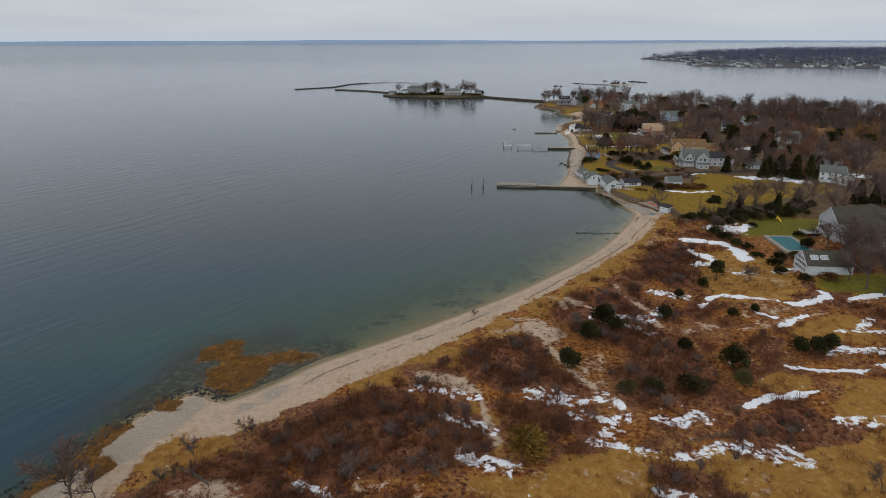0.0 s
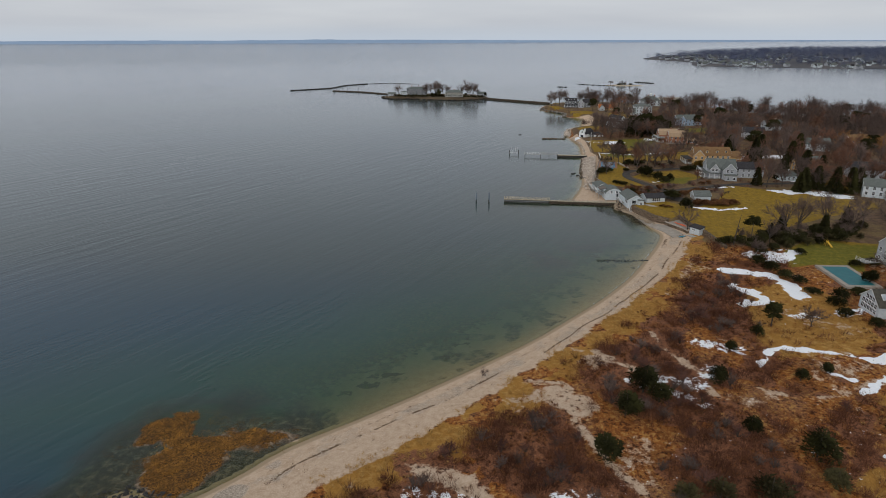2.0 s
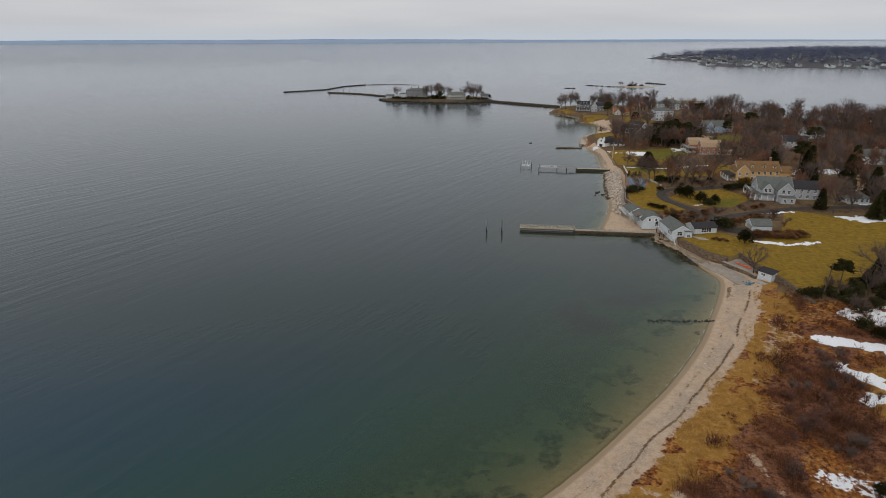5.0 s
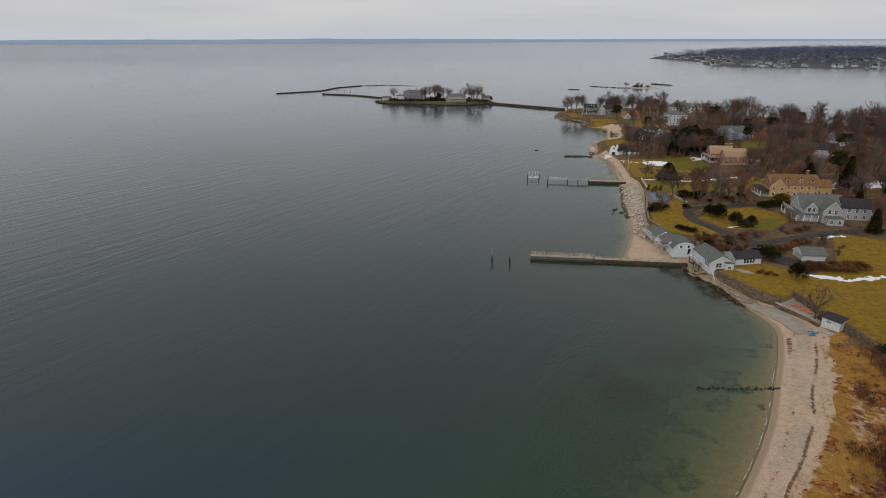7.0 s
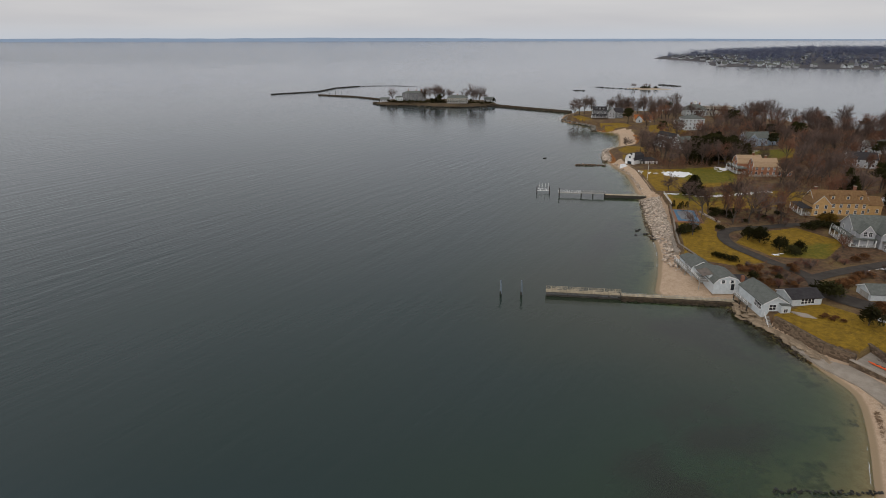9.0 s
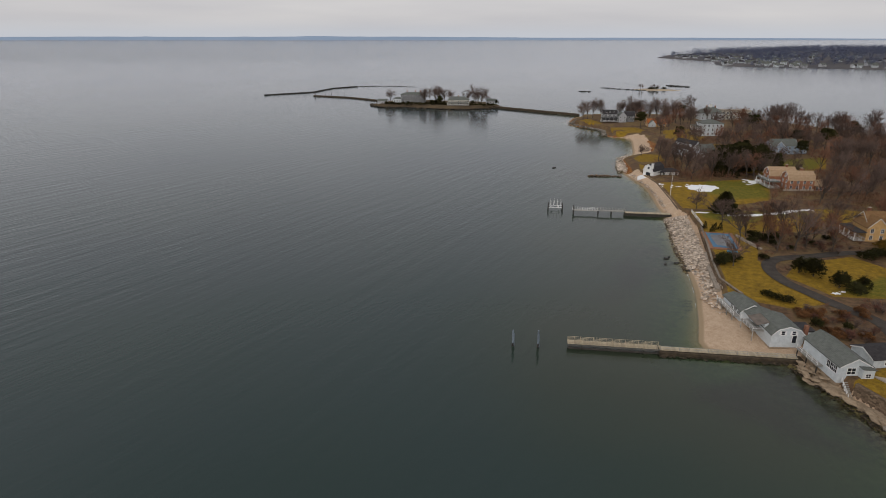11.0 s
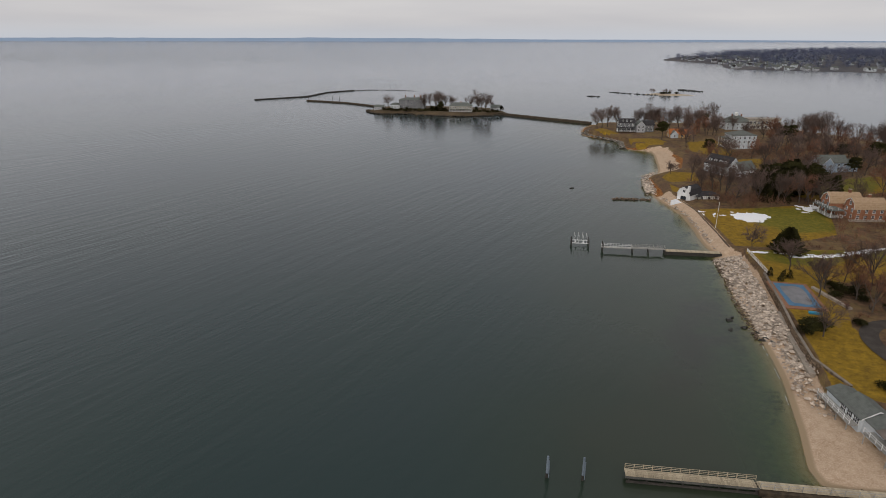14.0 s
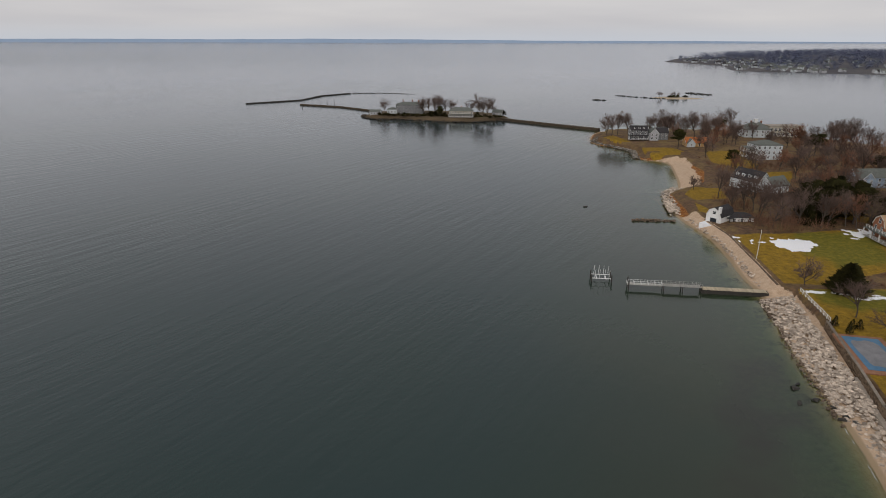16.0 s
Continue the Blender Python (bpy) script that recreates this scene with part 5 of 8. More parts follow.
for row, count in ((0.9, 5), (2.4, 5), (3.9, 3)):
    for k in range(count):
        window(h, -7.0, (k - (count - 1) / 2) * 1.35, row, -90, 1.05, 1.15)
for k in (-1, 0):
    sk = part("skylight", boxes((-1.2, -0.9, -0.03, 1.2, 0.9, 0.07)), M_WHITE, h, m=pose(-1.4 + k * 3.0, -2.1, 4.94, 38.3, 0, 0))
    part("pane", boxes((-1.1, -0.8, 0.073, -0.05, 0.8, 0.09), (0.05, -0.8, 0.073, 1.1, 0.8, 0.09)), mat("sky_glass", (0.30, 0.33, 0.36), (0.42, 0.45, 0.48), 1.0, 0.1, 0.0), sk)
h = house(123.0, 236.0, 2.8, 14.0, "large grey shingled house with white decks")
wing(h, 0, 5, 0, 16, 10, 6.4, 4.8, "gable", M_CLAP_GREY, M_ROOF_MOSS, (1.6, 4.4), (5, 3, 5, 4))
wing(h, 2, -5, 0, 10, 10, 5.4, 4.6, "hip", M_CLAP_GREY, M_ROOF_MOSS, (1.6, 4.2), (3, 3, 0, 3))
wing(h, 12, 3, 90, 14, 9, 6.0, 4.4, "gambrel", M_CLAP_WHITE, M_ROOF_MOSS, (1.6, 4.4), (4, 2, 4, 2))
porch(h, -12.5, -8.0, -4.0, -4.5, 2.0, None)
porch(h, -16.0, 5.0, -9.0, 9.0, 1.2, None)
wing(h, -5.2, -4.0, 0, 4, 5, 4.8, 1.6, "hip", M_CLAP_GREY, M_ROOF_GREY, (1.6, 3.8), (1, 0, 0, 2))
h = house(130.0, 360.5, 4.2, 12.0, "small white garden pavilion with a hipped roof", "pavilion")
wing(h, 0, 0, 0, 9, 6.5, 2.5, 2.2, "hip", M_CLAP_WHITE, M_ROOF_GREY, (1.4,), (4, 2, 4, 3))
part("finial", boxes((-0.3, -0.3, 4.6, 0.3, 0.3, 5.4), bevel=0.05), M_WHITE, h)
for x, y, rz, l, wm, rm in ((150, 385, 10, 14, M_SHINGLE_TAN, M_ROOF_GREY), (172, 372, -8, 16, M_CLAP_GREY, M_ROOF_DARK), (182, 452, 0, 15, M_CLAP_WHITE, M_ROOF_GREY),
                            (215, 470, 12, 14, M_BRICKWALL, M_ROOF_BROWN), (160, 500, -10, 14, M_CLAP_GREY, M_ROOF_DARK), (190, 545, 15, 15, M_CLAP_WHITE, M_ROOF_GREY)):
    h = house(x, y, height_at(x, y) - 0.1, rz, "half-hidden wooden house among bare trees")
    wing(h, 0, 0, 0, l, 8, 4.8 if l > 8 else 2.6, 3.2 if l > 8 else 2.4, "gable", wm, rm, (1.5, 3.8) if l > 8 else (1.4,), (4, 2, 4, 2), chimneys=((2, 0.5, 9.0),) if l > 12 else ())

# island houses
h = house(-95.0, 816.0, 3.0, 3.0, "cream villa with a hipped grey-green roof on the island")
wing(h, 0, 0, 0, 22, 9, 5.6, 3.0, "hip", M_CREAM, M_ROOF_GREY, (1.5, 4.2), (9, 3, 6, 3), chimneys=((0, 0.5, 9.6),))
porch(h, -11, -7.5, 11, -4.6, 0.4, 2.9, 8)
h = house(-147.0, 838.0, 3.0, 3.0, "grey stone mansion on the island", "mansion")
wing(h, 0, 0, 0, 26, 12, 8.4, 2.2, "hip", M_CLAP_DARK, M_ROOF_GREY, (1.8, 4.8, 7.4), (9, 4, 8, 4), chimneys=((-7, 1, 12.6), (2, 1, 12.6), (8, 1, 12.4)))
wing(h, -17, -2, 0, 9, 9, 4.0, 1.6, "hip", M_CLAP_WHITE, M_ROOF_GREY, (1.6,), (3, 3, 2, 2))
h = house(-178.0, 824.0, 2.6, 0.0, "small grey boathouse at the island landing", "boathouse")
wing(h, 0, 0, 0, 10, 7, 2.8, 1.8, "gable", M_CLAP_GREY, M_ROOF_GREY, (1.4,), (3, 2, 2, 1))
h = house(-62.0, 834.0, 2.8, -8.0, "small grey cottage at the end of the causeway", "cottage")
wing(h, 0, 0, 0, 9, 7, 3.0, 2.2, "gable", M_CLAP_GREY, M_ROOF_GREY, (1.4,), (3, 2, 2, 1))

# houses on the headland, a few hundred metres and more across the bay
r = random.Random(12)
count = 0
while count < 230:
    x, y = r.uniform(470, 1500), r.uniform(1640, 2500)
    d = float(area(np.array([x]), np.array([y]), HEADLAND)[0])
    if d < 14 or d > 460 or r.random() > math.exp(-d / 210):
        continue
    count += 1
    z = min(d * 0.035, 17)
    white = r.random() < 0.5
    h = house(x, y, z - 0.2, r.uniform(-40, 40), "pale far house on the headland" if white else "grey far house on the headland")
    l, dd, hh, rh = r.uniform(8, 15), r.uniform(7, 10), r.uniform(4, 6.5), r.uniform(2.5, 4)
    part("wall", prism([(-dd / 2, -1.5)] + roof_profile("gable", dd, hh, rh) + [(dd / 2, -1.5)], -l / 2, l / 2), M_CLAP_WHITE if white else M_CLAP_GREY, h)
    part("roof", roof_shell(roof_profile("gable", dd, hh, rh), -l / 2, l / 2, 0.5, 0.3), r.choice((M_ROOF_GREY, M_ROOF_GREY, M_ROOF_DARK)), h)
    bm = bmesh.new()
    for row in (1.0, 3.8):
        for k in range(4):
            wx = -l / 2 + l * (k + 0.5) / 4
            box(bm, wx - 0.6, -dd / 2 - 0.06, row, wx + 0.6, -dd / 2 + 0.02, row + 1.5)
    part("window", bm, M_GLASS, h)

# ---- piers, piles, walls ----


def plank_run(thing, x0, x1, y0, y1, z, step, material):
    key = ("plank", round(y1 - y0, 2), step, material.name)
    if key not in PIECES:
        bm = boxes((0.01, 0, -0.06, step - 0.015, y1 - y0, 0))
        me = bpy.data.meshes.new("plank")
        bm.to_mesh(me)
        bm.free()
        me.materials.append(material)
        PIECES[key] = me
    for k in range(int((x1 - x0) / step)):
        part("plank", PIECES[key], None, thing, m=Matrix.Translation((x0 + k * step, y0, z + 0.006 * math.sin(k * 2.3))))


def pile(thing, x, y, z0, z1, r, material, name="pile"):
    bm = bmesh.new()
    tube(bm, (x, y, z0), (x, y, z1), r * 1.05, r * 0.9, 8)
    return part(name, bm, material, thing)


pier = tagged(empty("pier", 0, 0, 0, 0), "long plank pier with railings on a weedy stone footing", "pier")
plank_run(pier, -13.2, 8.2, 314.35, 316.2, 1.3, 0.42, M_PLANK)
plank_run(pier, 8.2, 39.0, 314.4, 316.3, 1.1, 0.42, M_PLANK)
# Added dark strip, no real timber: gives the black shade under the deck.
part("waler", boxes((-13.1, 314.12, 0.05, 8.1, 314.26, 0.5)), M_PILE, pier)
for y in (314.46, 316.0):
    part("beam", boxes((-13.2, y - 0.1, 0.75, 8.2, y + 0.1, 1.23)), M_FASCIA, pier)
for k in range(8):
    x = -12.6 + k * 2.9
    for y in (314.3, 315.9):
        pile(pier, x, y, -3.5, 0.75, 0.15, M_PILE)
    part("beam", boxes((x - 0.12, 313.9, 0.55, x + 0.12, 316.3, 0.747)), M_PILE, pier)
part("footing", boxes((8.0, 313.8, -3.0, 40.0, 316.2, 0.95), bevel=0.12), M_WEEDROCK, pier, "dark stone footing")
railing(pier, [(-13.1, 314.42, 1.3), (8.1, 314.42, 1.3)], 1.0, 1.5, M_PLANK, 0.05, (1.0, 0.66, 0.33))
railing(pier, [(-13.1, 316.15, 1.3), (8.1, 316.15, 1.3)], 1.0, 1.5, M_PLANK, 0.05, (1.0, 0.66, 0.33))
railing(pier, [(8.3, 314.47, 1.1), (38.4, 314.47, 1.1)], 1.0, 2.2, M_GREYWOOD, 0.045, (1.0, 0.5))
rr = random.Random(4)
rubble("rubble", [(rr.uniform(8, 40), rr.choice((313.4, 313.1, 316.6, 316.9)) + rr.uniform(-0.3, 0.3), rr.uniform(-0.4, 0.35), rr.uniform(0.4, 1.0)) for _ in range(320)], M_WEEDROCK, pier)["kind"] = "stuff"

for x, y, sleeve in ((-26.3, 313.6, 4.4), (-20.3, 313.8, 4.6)):
    mp_ = tagged(empty("mooring_pile", x, y, 0), "lone mooring pile with a pale sleeve", "pile", "mooring piles")
    pile(mp_, 0, 0, -4, 1.0, 0.26, M_PILE, "base")
    pile(mp_, 0.02, 0, 1.003, sleeve, 0.22, M_PILEGREY, "sleeve")
    pile(mp_, 0.26, 0.12, -4, sleeve - 1.0, 0.15, M_PILEGREY, "pole")

pier2 = tagged(empty("pier", 0, 0, 0, 0), "narrow jetty with a pale gangway and plank deck", "pier")
part("gangway", boxes((-4.0, 431.2, 1.45, 6.2, 432.8, 1.6)), M_GREYWOOD, pier2, "pale aluminium gangway")
railing(pier2, [(-4.0, 431.2, 1.6), (6.2, 431.2, 1.6)], 1.0, 1.0, M_WHITE, 0.035, (1.0, 0.5))
railing(pier2, [(-4.0, 432.8, 1.6), (6.2, 432.8, 1.6)], 1.0, 1.0, M_WHITE, 0.035, (1.0, 0.5))
plank_run(pier2, 6.3, 17.6, 430.9, 433.0, 1.75, 0.42, M_GREYWOOD)
railing(pier2, [(6.4, 431.0, 1.75), (17.5, 431.0, 1.75)], 1.0, 1.2, M_GREYWOOD, 0.04, (1.0, 0.5))
railing(pier2, [(6.4, 432.9, 1.75), (17.5, 432.9, 1.75)], 1.0, 1.2, M_GREYWOOD, 0.04, (1.0, 0.5))
for x in (6.6, 12.0, 17.4):
    for y in (431.0, 432.9):
        pile(pier2, x, y, -3.5, 1.62, 0.16, M_PILE)
for x in (-3.6,):
    for y in (430.8, 433.2):
        pile(pier2, x, y, -3.5, 3.3, 0.18, M_PILE)
plank_run(pier2, 17.6, 36.0, 430.6, 433.2, 1.35, 0.42, M_PLANK)
part("footing", boxes((17.5, 430.8, -2.5, 36.2, 433.0, 1.2), bevel=0.1), M_PILE, pier2, "dark timber footing")

lift = tagged(empty("boat_lift", -11.0, 437.0, 0), "empty pale steel boat lift on dark piles", "boat lift")
for x, y in ((-3.0, -1.6), (3.0, -1.6), (-3.0, 1.8), (3.0, 1.8)):
    pile(lift, x, y, -4, 2.6, 0.2, M_PILE)
for y in (-1.6, 1.8):
    part("beam", boxes((-3.0, y - 0.09, 1.25, 3.0, y + 0.09, 1.45)), M_WHITE, lift)
for y, lean in ((-1.45, -0.15), (1.65, 0.15)):
    for x in (-2.1, -0.7, 0.8, 2.2):
        bm = bmesh.new()
        tube(bm, (x, y, 1.4), (x + 0.15, y + lean, 4.3), 0.06, n=5)
        part("guide_pole", bm, M_WHITE, lift)
for x in (-1.4, 1.4):
    part("cradle", boxes((x - 0.12, -1.5, 1.0, x + 0.12, 1.7, 1.2)), M_WHITE, lift)


def wall_between(name, pts, z0, z1, thick, material, label, cap=None, over=0.08):
    """A masonry wall of single stones along a line, in courses, on a solid core."""
    thing = tagged(empty(name, 0, 0, 0), label, "wall")
    r = random.Random(len(pts) * 7 + int(abs(pts[0][0])))
    stones = []
    for (ax, ay), (bx, by) in zip(pts, pts[1:]):
        L = math.hypot(bx - ax, by - ay)
        ux, uy = (bx - ax) / L, (by - ay) / L
        ang = math.degrees(math.atan2(uy, ux))
        part("core", boxes((0, -thick / 2 + 0.12, z0, L, thick / 2, z1 - 0.02)), M_WALLSTONE, thing, m=pose(ax, ay, 0, 0, 0, ang))
        z = z0
        while z < z1 - 0.15:
            hgt = min(r.uniform(0.32, 0.5), z1 - z)
            s = 0.0
            while s < L - 0.2:
                w = min(r.uniform(0.45, 1.0), L - s)
                stones.append((ax + ux * s, ay + uy * s, z, ang, w, hgt))
                s += w
            z += hgt
        if cap:
            part("coping", boxes((-0.1, -thick / 2 - over, z1 - 0.02, L + 0.1, thick / 2 + over, z1 + 0.16)), cap, thing, m=pose(ax, ay, 0, 0, 0, ang))
    unit = ("stone", material.name)
    if unit not in PIECES:
        bm = boxes((0.02, 0, 0.02, 0.98, 1, 0.98))
        bmesh.ops.bevel(bm, geom=bm.edges[:], offset=0.1, segments=1, affect="EDGES")
        me = bpy.data.meshes.new("stone")
        bm.to_mesh(me)
        bm.free()
        me.materials.append(material)
        PIECES[unit] = me
    r.shuffle(stones)
    for x, y, z, ang, w, hgt in stones[:300]:
        j = r.uniform(-0.05, 0.03)
        ob = part("stone", PIECES[unit], None, thing, m=pose(x, y, z, 0, 0, ang) @ Matrix.Translation((0, -thick / 2 + j, 0)) @ Matrix.Diagonal((w, 0.3, hgt, 1)))
    return thing


M_COPING = mat("worn_coping", (0.16, 0.135, 0.11), (0.30, 0.26, 0.215), 1.2, 0.9, 0.4)
M_COURSE = mat("sea_wall_stone", (0.080, 0.056, 0.038), (0.24, 0.175, 0.12), 1.2, 0.9, 0.5, vary=0.4)
wall_between("sea_wall", [(44.3, 301.0), (50.3, 287.6), (54.6, 282.6)], 0.2, 3.6, 0.9, M_COURSE, "brown rubble-stone sea wall below the lawn", None)
wall_between("sea_wall", [(53.6, 282.4), (58.6, 274.0), (59.6, 270.6)], 0.2, 2.3, 0.8, M_COURSE, "low stone wall of the kayak terrace", M_CONCRETE)
wall_between("sea_wall", [(60.2, 288.6), (62.0, 277.0), (65.2, 267.4), (66.4, 260.0), (67.4, 250.0)], 0.6, 3.7, 0.8, M_COURSE, "old rubble-stone wall along the lawn", None)
wall_between("sea_wall", [(36.0, 345.0), (33.3, 356.0), (35.2, 370.5), (38.2, 387.0)][::-1], 1.0, 3.7, 0.8, M_COURSE, "stone retaining wall below the beach house lawn", M_COPING, -0.1)
wall_between("sea_wall", [(38.2, 387.0), (41.6, 408.5)][::-1], 1.0, 3.6, 0.8, M_COURSE, "stone retaining wall beside the pool garden", M_COPING, -0.1)
wall_between("sea_wall", [(39.0, 433.0), (39.4, 452.0), (39.6, 480.0), (36.4, 500.0)][::-1], 1.6, 3.3, 0.5, M_COURSE, "low stone edge along the lawn", None)


def slab(name, pts, z0, z1, material, label, category="ramp"):
    bm = bmesh.new()
    low = [bm.verts.new((x, y, z0)) for x, y in pts]
    high = [bm.verts.new((x, y, z1 if not isinstance(z1, (list, tuple)) else z1[k])) for k, (x, y) in enumerate(pts)]
    n = len(pts)
    for k in range(n):
        bm.faces.new((low[k], low[(k + 1) % n], high[(k + 1) % n], high[k]))
    bm.faces.new(high)
    bm.faces.new(low[::-1])
    bmesh.ops.recalc_face_normals(bm, faces=bm.faces[:])
    return tagged(part(name, bm, material), label, category)


slab("boat_ramp", [(44.5, 290.5), (47.5, 281.5), (51.5, 274.0), (53.0, 266.5), (58.0, 267.4), (57.0, 273.5), (53.6, 281.6), (48.0, 285.0), (46.0, 291.0)], -1.5,
     (0.8, 0.5, 0.7, 1.1, 1.2, 1.2, 1.1, 1.0, 0.9), M_CONCRETE, "worn concrete boat ramp below the sea wall")
slab("terrace", [(54.6, 282.3), (59.0, 274.0), (61.6, 276.4), (60.4, 287.4)], 0.0, 2.1, M_CONCRETE, "pale concrete kayak terrace", "terrace")
slab("landing", [(58.6, 267.4), (60.2, 265.2), (61.8, 266.4), (60.2, 268.6)], 0.2, 1.6, M_GREYWOOD, "worn timber landing beside the shed", "landing")


def ledge(spots, label):
    thing = tagged(empty("rock_ledge", 0, 0, 0), label, "rock")
    r = random.Random(9)
    for x, y, z, s in spots:
        ob = new("rock", LEDGES[r.randrange(len(LEDGES))])
        ob.parent = thing
        ob.matrix_basis = Matrix.LocRotScale((x, y, z), Euler((r.uniform(-0.15, 0.15), r.uniform(-0.15, 0.15), r.uniform(1.7, 2.4))), (s, s * 0.7, s * 0.45))


LEDGES = [rock_mesh(40 + k, 0.8, 20) for k in range(4)]
for _me in LEDGES:
    _me.materials.append(M_LEDGE)
ledge([(40.5 + 0.42 * k + rr.uniform(-0.9, 0.9), 306.5 - 1.05 * k + rr.uniform(-0.8, 0.8), rr.uniform(0.0, 0.8), rr.uniform(1.6, 3.6)) for k in range(19)] +
      [(38.6 + rr.uniform(-1.5, 2), 308 + rr.uniform(-3, 4), rr.uniform(0.1, 1.6), rr.uniform(1.2, 3.0)) for k in range(22)] +
      [(44.6 + 0.36 * k + rr.uniform(-0.6, 0.6), 297 - 0.9 * k + rr.uniform(-0.6, 0.6), rr.uniform(0.3, 0.9), rr.uniform(2.0, 4.0)) for k in range(16)] +
      [(40.6 + 0.33 * k + rr.uniform(-0.5, 1.4), 304 - 0.95 * k + rr.uniform(-0.8, 0.8), rr.uniform(0.2, 1.2), rr.uniform(1.8, 4.4)) for k in range(20)], "tan bedrock ledges below the cottage")


def kayak(x, y, z, rz, material, label, roll=0.0):
    bm = bmesh.new()
    n, m_ = 12, 8
    rings = []
    for k in range(n + 1):
        t = -1 + 2 * k / n
        w = 0.36 * (1 - abs(t) ** 2.4) + 0.02
        rings.append([bm.verts.new((t * 1.9, w * math.cos(2 * math.pi * j / m_), 0.17 * (1 - 0.5 * abs(t) ** 2) * math.sin(2 * math.pi * j / m_) + 0.12 * t * t)) for j in range(m_)])
    for a, b in zip(rings, rings[1:]):
        for j in range(m_):
            bm.faces.new((a[j], a[(j + 1) % m_], b[(j + 1) % m_], b[j]))
    thing = tagged(empty("kayak", x, y, z), label, "kayak")
    thing.matrix_basis = pose(x, y, z, roll, 0, rz)
    hull = part("hull", bm, material, thing)
    bm = bmesh.new()
    ring = [bm.verts.new((0.45 * math.cos(a * math.pi / 5) - 0.1, 0.2 * math.sin(a * math.pi / 5), 0.19)) for a in range(10)]
    bm.faces.new(ring)
    part("cockpit", bm, M_PILE, hull)


kayak(58.2, 280.6, 2.3, -52, M_ORANGE, "orange kayak on the concrete terrace")
kayak(58.9, 279.6, 2.3, -48, M_ORANGE, "orange kayak lying beside another")
kayak(59.5, 278.2, 2.3, -60, M_ORANGE, "orange kayak at the terrace edge")
kayak(56.4, 266.2, 1.4, 35, M_KAYAKBLUE, "blue kayak pulled up on the ramp")

# ---- riprap, jetty, groynes, loose rocks ----
r = random.Random(21)
near_spots, far_spots = [], []
while len(near_spots) < 300 or len(far_spots) < 1700:
    y = r.uniform(352, 428)
    t = (y - 352) / 76
    x0, x1 = 27.8 + 5.5 * t, 33.0 + 8.6 * t
    if y < 372 and r.random() < 0.5:
        continue
    f = r.random()
    x = x0 - 0.9 * (y > 370) + f * (x1 - x0 + 0.4)
    z = -0.05 + 2.2 * f + r.uniform(-0.1, 0.2)
    if len(near_spots) < 300 and y < 398:
        near_spots.append((x, y, z, r.uniform(0.8, 1.6)))
    elif len(far_spots) < 1700:
        far_spots.append((x, y, z, r.uniform(0.4, 1.35)))
    elif y < 398:
        near_spots.append((x, y, z, r.uniform(0.8, 1.6)))
slab("path", [(31.2, 352.0), (32.6, 352.0), (35.0, 371.0), (37.6, 384.0), (36.4, 384.0), (33.8, 371.0)], 0.6, 2.0, M_CONCRETE, "narrow concrete path at the foot of the wall", "path")
rip = tagged(empty("rock_revetment", 0, 0, 0), "sloping revetment of pale granite boulders", "revetment")
scatter_rocks(rip, near_spots[:300])
rubble("rubble", far_spots, M_STONE_I, rip)["kind"] = "stuff"


M_EDGESTONE = mat("edge_stone", (0.075, 0.066, 0.055), (0.30, 0.27, 0.23), 0.5, 0.9, 0.4, fine=1.5, island=True, vary=0.4)


def rock_bank(label, pts, width, count, size, z, material=None, name="rock_bank"):
    rr_ = random.Random(count)
    spots = []
    for _ in range(count):
        k = rr_.randrange(len(pts) - 1)
        t = rr_.random()
        x, y = (pts[k][i] + (pts[k + 1][i] - pts[k][i]) * t for i in (0, 1))
        spots.append((x + rr_.uniform(-width, width), y + rr_.uniform(-width, width), z + rr_.uniform(-0.3, 0.5), rr_.uniform(*size)))
    ob = rubble(name, spots, material or M_STONE_I)
    return tagged(ob, label, "rocks", kind="stuff")


rock_bank("pale granite boulders round the lawn point", [(29, 517), (30, 530), (33, 550), (40, 562)], 2.6, 420, (0.9, 2.0), 0.6)
rock_bank("granite boulders along the stone edge of the point", [(34, 643), (35, 656), (35.5, 670), (27, 682), (13, 704), (22, 730)], 1.8, 420, (1.0, 2.2), 0.5, M_EDGESTONE)
rock_bank("boulders at the foot of the beach house bank", [(30, 338), (28.5, 346), (30, 354)], 2.2, 110, (0.5, 1.2), 0.9)
rock_bank("stones strewn along the upper beach below the lawn", [(36.5, 436), (37, 455), (37, 478), (32, 508)], 1.6, 260, (0.5, 1.4), 1.0)
rock_bank("weedy dark stones along the foot of the ledges", [(37, 311), (40.5, 303), (43.5, 293), (45.5, 285)], 1.3, 420, (0.25, 0.9), -0.08, M_WEEDROCK)
rock_bank("brown weedy stones at the foot of the revetment", [(27.6, 368), (29.0, 392), (32.0, 415), (33.4, 428)], 1.1, 380, (0.3, 1.0), 0.0, M_WALLSTONE)
rock_bank("dark stone jetty reaching into the water", [(9.5, 505.2), (27, 506)], 0.9, 130, (0.8, 1.6), 0.1, M_WALLSTONE, "stone_jetty")
rock_bank("rubble below the sea wall and shed", [(57, 268), (62, 262), (65, 254)], 1.8, 140, (0.4, 1.1), 0.8, M_WALLSTONE)
rock_bank("weed-darkened rocks at the foot of the spit", [(-90, 70), (-83, 88), (-78, 105), (-71, 114.5), (-62, 113)], 2.0, 520, (0.25, 0.85), -0.1, M_WETROCK)
